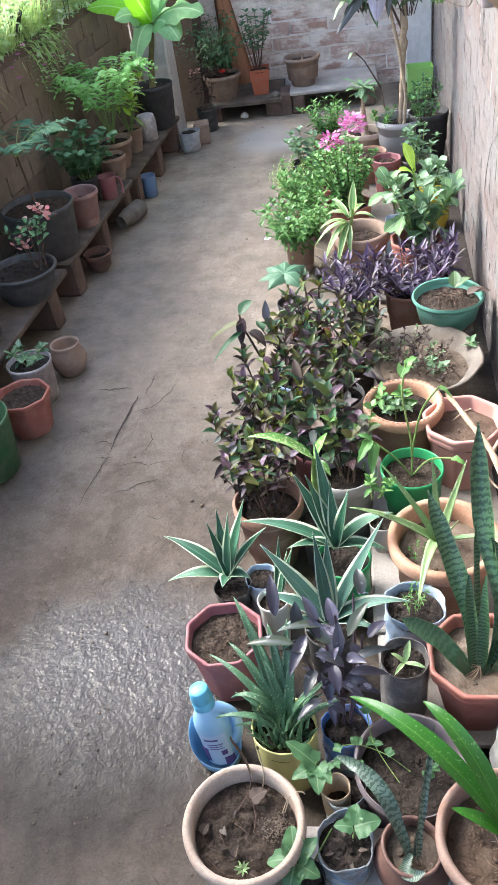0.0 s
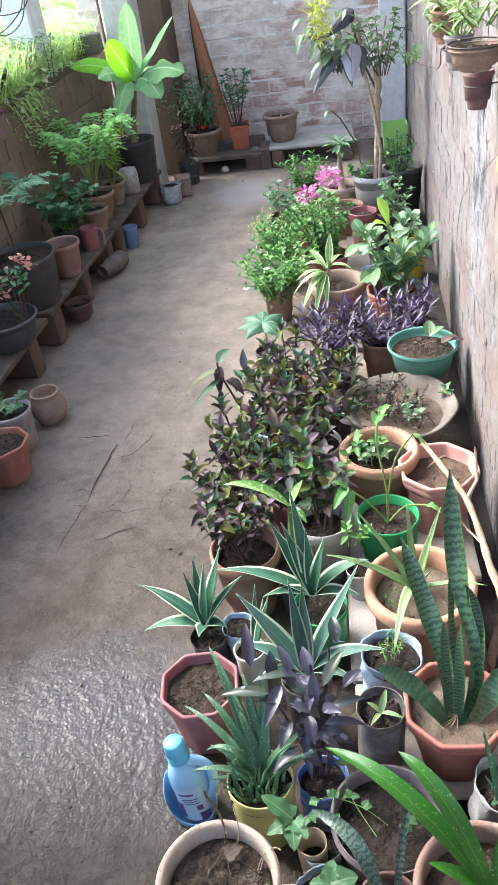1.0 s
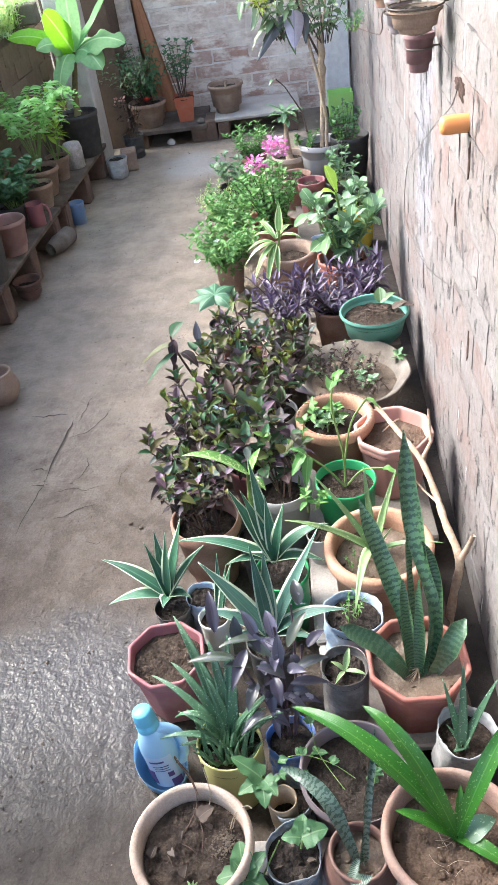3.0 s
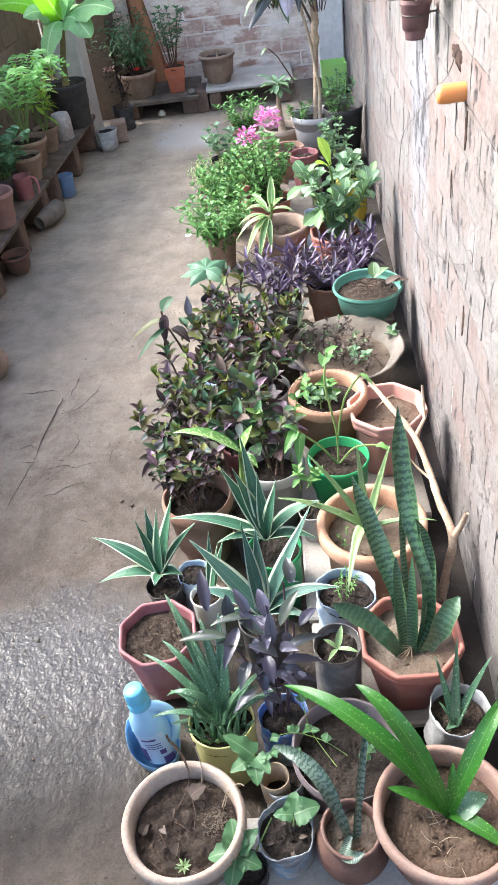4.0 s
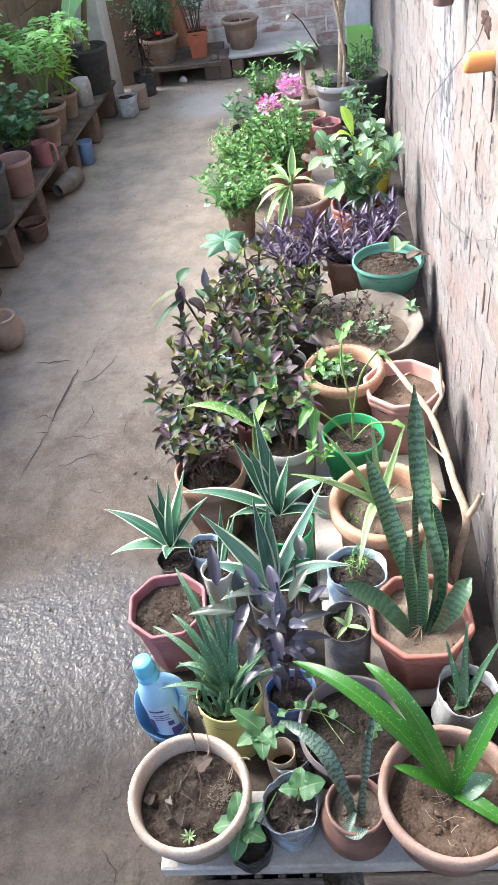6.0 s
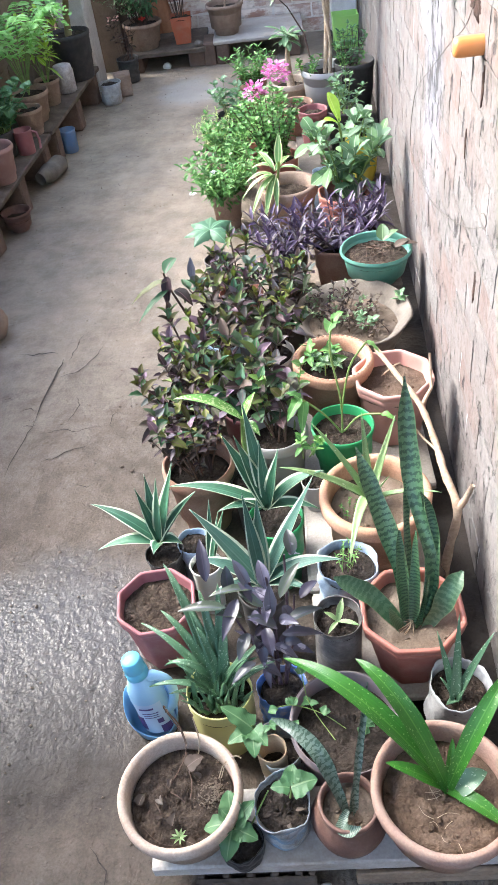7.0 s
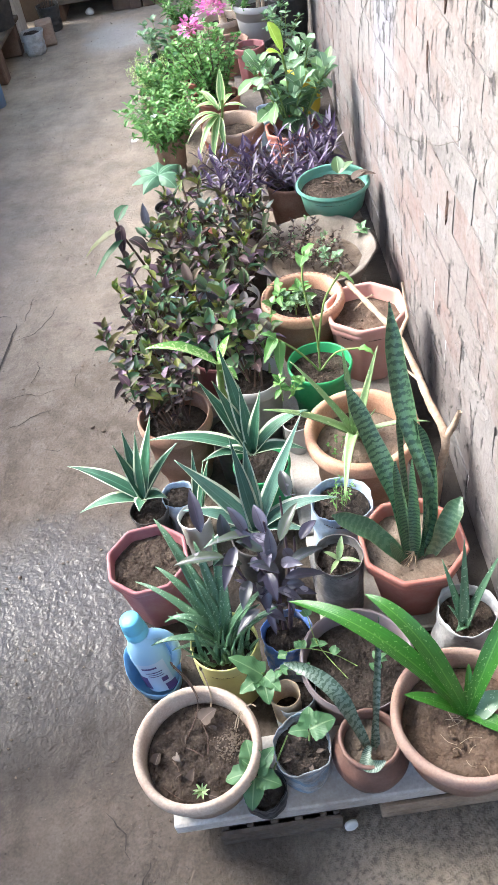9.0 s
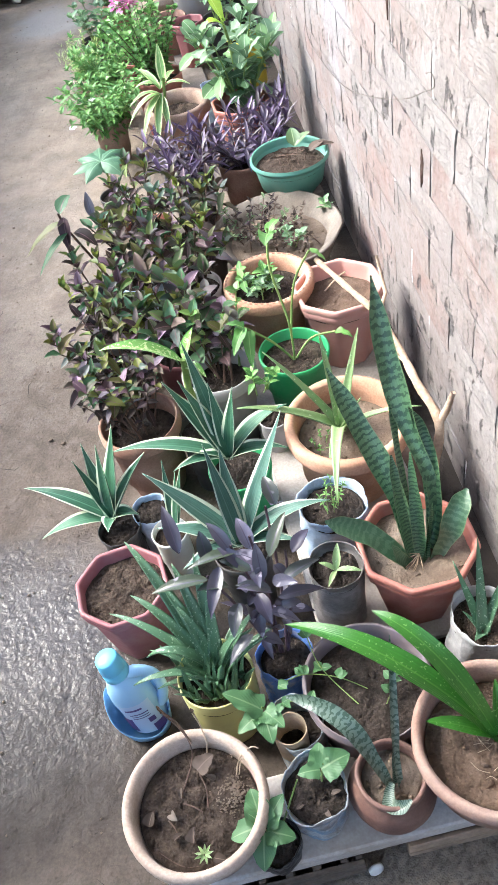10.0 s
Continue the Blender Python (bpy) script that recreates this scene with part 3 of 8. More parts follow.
DARK_CROTON = leafy("dark_croton_leaf", [(0.026, 0.03, 0.03), (0.045, 0.045, 0.045)], (0.1, 0.09, 0.09), 0.35, None, 0.1, None, 0.05, None, 0.9)
PALE_CROTON = leafy("lilac_grey_leaf", [(0.36, 0.33, 0.4), (0.4, 0.36, 0.44)], (0.25, 0.21, 0.3), 0.4, None, 0.1, None, 0.1, None, 0.9)
MAGENTA = leafy("magenta_bract", [(0.68, 0.17, 0.45), (0.75, 0.28, 0.56), (0.6, 0.13, 0.38), (0.78, 0.42, 0.6)], None, 0.6, None, 0.1, None, 0.3, None, 0.3)
FLOWER_RED = leafy("red_petal", [(0.62, 0.03, 0.03), (0.7, 0.06, 0.04)], None, 0.5, None, 0.1, None, 0.3, None, 0.2)
FLOWER_PINK = leafy("pale_pink_petal", [(0.7, 0.32, 0.3), (0.72, 0.5, 0.4), (0.66, 0.22, 0.22)], None, 0.6, None, 0.1, None, 0.3, None, 0.2)
FLOWER_WHITE = leafy("white_petal", [(0.8, 0.8, 0.78)], None, 0.6, None, 0.1, None, 0.3, None, 0.1)
GRASS = leafy("grass_blade", [(0.44, 0.6, 0.18), (0.54, 0.7, 0.26), (0.66, 0.78, 0.42), (0.48, 0.6, 0.26)], None, 0.6, None, 0.1, None, 0.5, None, 0.0)


def floor_material():
    m = Mat("worn_concrete", 0.75, 0, 0.3)
    big, mid, fine = m.noise(1.6, 6, 0.6), m.noise(9, 7, 0.68), m.noise(190, 4)
    col = m.ramp(big, [(0.3, (0.1, 0.081, 0.064)), (0.5, (0.145, 0.12, 0.097)), (0.72, (0.185, 0.158, 0.13))])
    col = m.mix(m.ramp(mid, [(0.45, 0.0), (0.66, 0.75)]), col, (0.085, 0.069, 0.055))
    col = m.mix(m.ramp(m.noise(17, 7, 0.72), [(0.48, 0.0), (0.62, 0.55)]), col, (0.2, 0.175, 0.148))
    col = m.mix(0.35, col, m.ramp(fine, [(0.32, 0.25), (0.68, 0.75)]), "OVERLAY")
    col = m.mix(m.ramp(m.noise(110, 3), [(0.7, 0.0), (0.74, 0.7)]), col, (0.24, 0.215, 0.185))
    col = m.mix(m.ramp(m.noise(64, 4, 0.6), [(0.67, 0.0), (0.71, 0.75)]), col, (0.045, 0.036, 0.03))
    # damp patch where water was spilt
    o = m.xyz()
    dx = m.math("MULTIPLY", m.math("ADD", o[0], 0.45), 2.5)
    dy = m.math("MULTIPLY", m.math("ADD", o[1], -0.64), 2.6)
    d = m.math("SQRT", m.math("ADD", m.math("MULTIPLY", dx, dx), m.math("MULTIPLY", dy, dy)))
    d = m.math("ADD", d, m.math("MULTIPLY", m.math("SUBTRACT", m.noise(7, 6, 0.65), 0.5), 0.8))
    wet = m.ramp(d, [(0.45, 1.0), (0.75, 0.7), (1.12, 0.0)])
    # a patch of light at the far end, painted in pale colour
    ex = m.math("MULTIPLY", m.math("ADD", o[0], 0.36), 4.5)
    ey = m.math("MULTIPLY", m.math("ADD", o[1], -4.35), 3.2)
    e = m.math("SQRT", m.math("ADD", m.math("MULTIPLY", ex, ex), m.math("MULTIPLY", ey, ey)))
    e = m.math("ADD", e, m.math("MULTIPLY", m.math("SUBTRACT", m.noise(6, 4), 0.5), 0.9))
    pale = m.ramp(e, [(0.5, 1.0), (1.0, 0.0)])
    # far floor paler and warmer: stronger light there put into the colour
    far_light = m.math("MULTIPLY", m.math("MINIMUM", m.math("MAXIMUM", m.math("MULTIPLY", m.math("ADD", o[1], -1.35), 0.45), 0.0), 1.0), m.ramp(m.noise(3, 6, 0.65), [(0.3, 0.4), (0.7, 1.0)]))
    col = m.mix(m.math("MULTIPLY", far_light, m.ramp(m.noise(6, 7, 0.7), [(0.38, 0.5), (0.62, 0.85)])), col, (0.44, 0.35, 0.26))
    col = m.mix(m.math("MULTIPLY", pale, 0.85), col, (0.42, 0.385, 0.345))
    reach = m.math("MULTIPLY", d, 0.25)
    # damp margin, carried farther out to dim the near floor by colour
    damp = m.ramp(reach, [(0.28, 1.0), (0.85, 0.0)])
    col = m.mix(damp, col, m.mix(1.0, col, (0.62, 0.575, 0.545), "MULTIPLY"))
    col = m.mix(m.math("MULTIPLY", wet, 0.85), col, m.mix(1.0, col, (0.15, 0.147, 0.156), "MULTIPLY"))
    # dry sandy grit before the bench
    grit = m.math("MULTIPLY", m.ramp(reach, [(0.36, 0.0), (0.52, 1.0)]), m.ramp(m.math("ADD", o[1], m.math("MULTIPLY", m.noise(8, 5), 0.12)), [(0.18, 1.0), (0.3, 0.0)]))
    col = m.mix(m.math("MULTIPLY", grit, 0.7), col, m.mix(m.noise(30, 6, 0.7), (0.07, 0.058, 0.046), (0.21, 0.178, 0.143)))
        # dark strip along the long wall: muddy, with the pots' shade painted in
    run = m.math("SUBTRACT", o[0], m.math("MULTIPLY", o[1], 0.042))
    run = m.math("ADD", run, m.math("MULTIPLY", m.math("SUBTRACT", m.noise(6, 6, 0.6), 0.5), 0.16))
    shaded_mud = m.mix(m.noise(40, 4), (0.018, 0.0145, 0.012), (0.055, 0.043, 0.034))
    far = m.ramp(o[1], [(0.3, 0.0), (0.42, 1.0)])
    col = m.mix(m.math("MULTIPLY", far, m.ramp(run, [(0.13, 0.0), (0.27, 1.0)])), col, shaded_mud)
    # wet mud before and under the marble bench
    front = m.math("MULTIPLY", m.ramp(m.math("ADD", o[1], m.math("MULTIPLY", m.math("SUBTRACT", m.noise(9, 5), 0.5), 0.1)), [(0.2, 1.0), (0.3, 0.0)]), m.ramp(m.math("ADD", o[0], m.math("MULTIPLY", m.math("SUBTRACT", m.noise(8, 5), 0.5), 0.14)), [(0.0, 0.0), (0.1, 1.0)]))
    col = m.mix(m.math("MULTIPLY", front, 0.9), col, m.mix(m.noise(26, 5, 0.7), (0.125, 0.105, 0.083), (0.36, 0.305, 0.245)))
    loose = m.math("MAXIMUM", grit, front)
    speck = m.ramp(m.noise(95, 5, 0.75), [(0.4, (0.45, 0.43, 0.41)), (0.5, (0.95, 0.95, 0.95)), (0.66, (1.3, 1.28, 1.25))])
    col = m.mix(m.math("MULTIPLY", loose, 0.9), col, m.mix(1.0, col, speck, "MULTIPLY"))
    rubble = m.math("MULTIPLY", loose, m.noise(24, 6, 0.72))
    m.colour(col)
    m.rough(m.ramp(mid, [(0.3, 0.6), (0.7, 0.85)]))
    m.bump(m.noise(9, 6, 0.7), 0.6, 0.012)
    m.bump(m.noise(28, 5, 0.7, None, "Object", 0.8), 0.7, 0.008)
    m.bump(m.noise(85, 5, 0.7), 0.5, 0.002)
    m.bump(m.ramp(m.noise(13, 5, 0.62), [(0.5, 0.0), (0.56, 1.0)]), 0.35, 0.004)
    m.bump(m.ramp(m.noise(48, 4, 0.6), [(0.64, 1.0), (0.72, 0.0)]), 0.6, 0.004)
    m.bump(rubble, 0.9, 0.02)
    # film of water over the grains
    v = m.t.nodes.new("ShaderNodeBump")
    v.inputs["Distance"].default_value = 0.0045
    v.inputs["Strength"].default_value = 0.85
    grain = m.math("ADD", m.noise(75, 3, 0.55), m.math("MULTIPLY", m.noise(34, 2, 0.5), 1.1))
    m.link(grain, v.inputs["Height"])
    m.link(v.outputs[0], m.p.inputs["Coat Normal"])
    # sheen set by hand: coat weighted to the far side of the wet patch
    sheen_weight = m.ramp(m.math("ADD", o[1], m.math("MULTIPLY", m.math("SUBTRACT", m.noise(5, 4), 0.5), 0.3)), [(0.4, 0.1), (0.72, 0.8)])
    m.link(m.math("MAXIMUM", m.math("MULTIPLY", wet, sheen_weight), m.math("MULTIPLY", front, 0.3)), m.p.inputs["Coat Weight"])
    m.p.inputs["Coat Roughness"].default_value = 0.27
    m.p.inputs["Coat IOR"].default_value = 1.42
    return m.m


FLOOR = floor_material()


def wall_skin(name, brick, wash, wash_at, smear=(9, 9, 3.0), rough=0.9):
    """Brick or mortar with a broken coat of lime wash and dark stains."""
    m = Mat(name, rough, 0, 0.25)
    geo = m.t.nodes.new("ShaderNodeNewGeometry").outputs["Position"]

    def world_noise(scale, detail, r, stretch):
        mp = m.t.nodes.new("ShaderNodeMapping")
        mp.inputs["Scale"].default_value = stretch
        m.link(geo, mp.inputs["Vector"])
        n = m.t.nodes.new("ShaderNodeTexNoise")
        n.inputs["Scale"].default_value, n.inputs["Detail"].default_value, n.inputs["Roughness"].default_value = scale, detail, r
        m.link(mp.outputs[0], n.inputs["Vector"])
        return n.outputs[0]

    n = len(brick)
    col = m.ramp(m.rand(), [((k + 0.5) / n, c) for k, c in enumerate(brick)])
    col = m.mix(m.ramp(world_noise(28, 5, 0.6, (1, 1, 1)), [(0.3, 0.0), (0.7, 0.5)]), col, m.mix(1.0, col, (0.55, 0.52, 0.5), "MULTIPLY"))
    coat = m.ramp(world_noise(1.0, 8, 0.72, smear), [(wash_at[0], 0.0), (wash_at[1], 1.0)])
    tone = m.ramp(world_noise(3.0, 6, 0.6, (1, 1, 0.6)), [(0.3, tuple(0.8 * c for c in wash)), (0.7, wash)])
    col = m.mix(coat, col, tone)
    streak = m.ramp(world_noise(1.0, 6, 0.7, (26, 26, 2.2)), [(0.6, 0.0), (0.78, 0.45)])
    col = m.mix(streak, col, (0.2, 0.18, 0.165))
    col = m.mix(0.3, col, m.ramp(world_noise(260, 3, 0.6, (1, 1, 1)), [(0.3, 0.35), (0.7, 0.7)]), "OVERLAY")
    m.colour(col)
    m.bump(world_noise(120, 5, 0.7, (1, 1, 1)), 0.5, 0.004)
    m.bump(world_noise(20, 6, 0.7, (1, 1, 1)), 0.6, 0.012)
    return m.m


def lime_skin(name, faces, wash_at):
    """Worn lime wash over brick: flaking pale coat, pinkish bare faces, chipped gashes, a bluish splash and grey weathering."""
    m = Mat(name, 0.92, 0, 0.2)
    geo = m.t.nodes.new("ShaderNodeNewGeometry").outputs["Position"]

    def wn(detail, r, stretch, dist=0.0):
        mp = m.t.nodes.new("ShaderNodeMapping")
        mp.inputs["Scale"].default_value = stretch
        m.link(geo, mp.inputs["Vector"])
        n = m.t.nodes.new("ShaderNodeTexNoise")
        n.inputs["Scale"].default_value, n.inputs["Detail"].default_value = 1.0, detail
        n.inputs["Roughness"].default_value, n.inputs["Distortion"].default_value = r, dist
        m.link(mp.outputs[0], n.inputs["Vector"])
        return n.outputs[0]

    n = len(faces)
    col = m.ramp(m.rand(), [((k + 0.5) / n, c) for k, c in enumerate(faces)])
    col = m.mix(m.ramp(wn(4, 0.6, (14, 14, 22)), [(0.35, 0.0), (0.7, 0.55)]), col, (0.215, 0.2, 0.192))
    coat = m.ramp(wn(6, 0.66, (5, 5, 9), 0.3), [(wash_at[0], 0.0), (wash_at[1], 1.0)])
    tone = m.ramp(wn(5, 0.62, (8, 8, 13), 0.2), [(0.3, (0.14, 0.132, 0.127)), (0.5, (0.188, 0.18, 0.174)), (0.7, (0.24, 0.232, 0.226))])
    col = m.mix(m.math("MULTIPLY", coat, 0.9), col, tone)
    # a run of bluish whitewash
    p = m.t.nodes.new("ShaderNodeSeparateXYZ")
    m.link(geo, p.inputs[0])
    dy = m.math("MULTIPLY", m.math("ADD", p.outputs[1], -1.84), 5.0)
    dz = m.math("MULTIPLY", m.math("ADD", p.outputs[2], -0.84), 2.0)
    d = m.math("ADD", m.math("SQRT", m.math("ADD", m.math("MULTIPLY", dy, dy), m.math("MULTIPLY", dz, dz))), m.math("MULTIPLY", m.math("SUBTRACT", wn(6, 0.7, (9, 9, 5)), 0.5), 1.6))
    splash = m.ramp(d, [(0.35, 1.0), (0.95, 0.0)])
    col = m.mix(m.math("MULTIPLY", splash, 0.5), col, (0.265, 0.285, 0.33))
    grey = m.ramp(wn(6, 0.65, (3.2, 3.2, 1.5)), [(0.5, 0.0), (0.72, 0.55)])
    col = m.mix(grey, col, (0.15, 0.141, 0.136))
    # chipped gashes that cluster, small ones thicker where the splash is
    cluster = m.ramp(wn(3, 0.5, (4, 4, 3)), [(0.42, 0.0), (0.66, 1.0)])
    lift = m.math("ADD", m.math("MULTIPLY", cluster, 0.055), m.math("MULTIPLY", splash, 0.085))
    big = m.math("ADD", wn(6, 0.66, (24, 24, 13), 0.4), m.math("MULTIPLY", lift, -1.0))
    cut_in = m.ramp(big, [(0.33, 1.0), (0.385, 0.0)])
    small = m.math("ADD", wn(5, 0.65, (60, 60, 34), 0.3), m.math("MULTIPLY", lift, -1.3))
    nick = m.ramp(small, [(0.33, 1.0), (0.4, 0.0)])
    col = m.mix(m.math("MULTIPLY", nick, 0.3), col, (0.12, 0.11, 0.104))
    col = m.mix(m.math("MULTIPLY", cut_in, 0.8), col, (0.07, 0.066, 0.066))
    col = m.mix(0.2, col, m.ramp(wn(2, 0.5, (90, 90, 110)), [(0.3, 0.3), (0.7, 0.72)]), "OVERLAY")
    m.colour(col)
    m.bump(wn(2, 0.5, (80, 80, 80)), 0.3, 0.002)
    m.bump(wn(4, 0.6, (13, 13, 18), 0.3), 0.8, 0.016)
    m.bump(coat, 0.6, 0.006)
    m.bump(m.math("SUBTRACT", 1.0, nick), 0.5, 0.006)
    m.bump(m.math("SUBTRACT", 1.0, cut_in), 0.8, 0.012)
    return m.m


WASHED_BRICK = lime_skin("limewashed_brick", [(0.165, 0.118, 0.106), (0.168, 0.141, 0.131), (0.172, 0.155, 0.147), (0.166, 0.124, 0.113), (0.175, 0.161, 0.154)], (0.46, 0.68))
WASHED_MORTAR = lime_skin("limewashed_mortar", [(0.158, 0.142, 0.134)], (0.4, 0.56))
FAR_BRICK = wall_skin("pale_faced_brick", [(0.46, 0.28, 0.22), (0.54, 0.38, 0.315), (0.6, 0.47, 0.395), (0.64, 0.54, 0.46)], (0.84, 0.74, 0.655), (0.44, 0.58), (7, 7, 14))
FAR_MORTAR = wall_skin("pale_mortar", [(0.66, 0.57, 0.5)], (0.78, 0.69, 0.61), (0.4, 0.6))
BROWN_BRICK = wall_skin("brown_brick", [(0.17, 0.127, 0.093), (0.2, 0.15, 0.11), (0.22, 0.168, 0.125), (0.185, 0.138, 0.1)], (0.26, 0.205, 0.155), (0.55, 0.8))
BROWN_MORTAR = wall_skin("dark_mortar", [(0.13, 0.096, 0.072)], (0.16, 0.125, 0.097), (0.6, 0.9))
GREY_RENDER = wall_skin("grey_cement_render", [(0.54, 0.52, 0.49)], (0.66, 0.64, 0.61), (0.4, 0.7), (6, 6, 1.2))
PALE_RENDER = wall_skin("pale_lime_render", [(0.74, 0.7, 0.66)], (0.84, 0.8, 0.76), (0.4, 0.7), (6, 6, 1.2))
DIRT = speckled("outdoor_earth", (0.16, 0.13, 0.09), (0.24, 0.2, 0.14), (0.18, 0.22, 0.08), 3, 0.95, 0.5, 120, 0.2)

# ---------------------------------------------------------------- the place
# Right wall runs along x = 0.456 + 0.042 y; left shelf and wall along x = c + 0.083 y; far wall at y = 5.25.


def sheet(geo, x0, x1, y0, y1, nx, ny, amp=0.0, z=0.0):
    verts, faces = [], []
    for j in range(ny + 1):
        for i in range(nx + 1):
            x, y = x0 + (x1 - x0) * i / nx, y0 + (y1 - y0) * j / ny
            verts.append((x, y, z + (amp * noise.noise((x * 2.3, y * 2.3, 0)) + 0.5 * amp * noise.noise((x * 9, y * 9, 3)) if amp else 0)))
    for j in range(ny):
        for i in range(nx):
            a = j * (nx + 1) + i
            faces.append((a, a + 1, a + nx + 2, a + nx + 1))
    return geo.add(verts, faces)


structure("ground", sheet(Geo(), -600, 600, -600, 600, 12, 12, 0, -0.06), DIRT, "bare earth ground outside the veranda", True)
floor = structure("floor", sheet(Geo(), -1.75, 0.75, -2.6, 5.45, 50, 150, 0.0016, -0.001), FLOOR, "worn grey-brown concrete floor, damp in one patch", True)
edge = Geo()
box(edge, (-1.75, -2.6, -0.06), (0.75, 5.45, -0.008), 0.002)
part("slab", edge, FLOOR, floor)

# cracks in the concrete
CRACK = speckled("crack_dirt", (0.025, 0.02, 0.017), (0.05, 0.041, 0.034), None, 60, 0.95, 0.3)
for pts, w in (
    (((-0.628, 1.81), (-0.64, 1.72), (-0.653, 1.6), (-0.662, 1.5)), 0.008),
    (((-0.785, 1.858), (-0.74, 1.846), (-0.69, 1.852), (-0.655, 1.84)), 0.006),
    (((-0.51, 1.86), (-0.517, 1.82), (-0.55, 1.76), (-0.585, 1.725), (-0.625, 1.71)), 0.004),
    (((-0.48, 1.37), (-0.53, 1.355), (-0.57, 1.325), (-0.61, 1.312)), 0.004),
    (((-0.61, 1.79), (-0.6, 1.86), (-0.585, 1.94)), 0.003),
    (((-0.72, 1.55), (-0.69, 1.56), (-0.665, 1.545)), 0.004),
    (((-0.66, 1.5), (-0.675, 1.42), (-0.69, 1.33), (-0.7, 1.26)), 0.0035),
    (((-0.55, 1.6), (-0.535, 1.56), (-0.545, 1.51), (-0.56, 1.48)), 0.003),
    (((-0.62, 1.44), (-0.57, 1.45), (-0.52, 1.435), (-0.45, 1.45)), 0.003),
    (((-0.7, 1.48), (-0.67, 1.475), (-0.65, 1.48)), 0.004),
    (((-0.41, 1.52), (-0.43, 1.48), (-0.42, 1.44)), 0.0025),
    (((-0.8, 1.6), (-0.77, 1.62), (-0.75, 1.61)), 0.0025),
    (((-0.5, 1.22), (-0.46, 1.2), (-0.43, 1.215)), 0.0025),
    (((-0.22, 0.2), (-0.24, 0.15), (-0.225, 0.1), (-0.25, 0.05)), 0.004),
    (((-0.3, 0.28), (-0.27, 0.24), (-0.26, 0.2)), 0.003),
):
    g, n = Geo(), len(pts)
    rr = random.Random(len(pts) * 7)
    fine = []
    for k in range(n - 1):
        for s in (0, 0.33, 0.66):
            fine.append((pts[k][0] * (1 - s) + pts[k + 1][0] * s + rr.uniform(-0.005, 0.005), pts[k][1] * (1 - s) + pts[k + 1][1] * s + rr.uniform(-0.004, 0.004)))
    fine.append(pts[-1])
    m = len(fine)
    verts, faces = [], []
    for k, (x, y) in enumerate(fine):
        a = fine[min(k + 1, m - 1)]
        b = fine[max(k - 1, 0)]
        t = Vector((a[0] - b[0], a[1] - b[1], 0)).normalized()
        hw = w * 0.48 * (math.sin(math.pi * (k + 0.3) / (m - 0.4)) * rr.uniform(0.6, 1.1) + 0.05)
        verts += [(x - t.y * hw, y + t.x * hw, 0.0014), (x + t.y * hw, y - t.x * hw, 0.0014)]
    faces = [(2 * k, 2 * k + 1, 2 * k + 3, 2 * k + 2) for k in range(m - 1)]
    part("crack", g.add(verts, faces), CRACK, floor)

# grit and crumbs on the floor
g, rr = Geo(), random.Random(5)
for k in range(420):
    x, y = rr.uniform(-0.95, -0.05), 0.1 + 4.5 * rr.random() ** 1.6
    if x > -0.25 and y > 0.4:
        x -= 0.35
    r = rr.uniform(0.0008, 0.0032) * (1.7 if rr.random() < 0.06 else 1)
    lathe(g, [(r * 0.7, 0), (r, r * 0.5), (r * 0.5, r)], 5, 0.2, k, rr.uniform(0, 6), rr.uniform(0.7, 1.5), 1, (x, y, 0.0))
tagged(part("floor_grit", g, SOIL_PALE), "pale grit and crumbs scattered on the concrete", "grit", kind="stuff")


def brick_mesh(name, length, height, depth, material, seed, pillow=0.55):
    """An uneven brick face with worn edges, its face at depth, its back 14 mm behind."""
    rr = random.Random(seed)
    nx, nz = 5, 3
    g, verts, faces = Geo(), [], []
    for k in range(nz + 1):
        for i in range(nx + 1):
            border = i in (0, nx) or k in (0, nz)
            corner = i in (0, nx) and k in (0, nz)
            u = (i / nx - 0.5) * (1.0 if border else 1.12)
            verts.append((length * u + rr.uniform(-0.004, 0.004), depth - (0.004 * pillow if border else 0) - (0.004 * pillow if corner else 0) + rr.uniform(-0.0016, 0.0016) * pillow, height * (k / nz - 0.5) * (1 if border else 1.3) + rr.uniform(-0.003, 0.003)))
    for k in range(nz):
        for i in range(nx):
            a = k * (nx + 1) + i
            faces.append((a + 1, a, a + nx + 1, a + nx + 2))
    rim = [i for i in range(nx + 1)] + [k * (nx + 1) + nx for k in range(1, nz + 1)] + [nz * (nx + 1) + i for i in range(nx - 1, -1, -1)] + [k * (nx + 1) for k in range(nz - 1, 0, -1)]
    first = len(verts)
    verts += [(verts[i][0], depth - 0.016, verts[i][2]) for i in rim]
    for k in range(len(rim)):
        j = (k + 1) % len(rim)
        faces.append((rim[k], rim[j], first + j, first + k))
    me = mesh_of(g.add(verts, faces), name, False)
    me.materials.append(material)
    return me


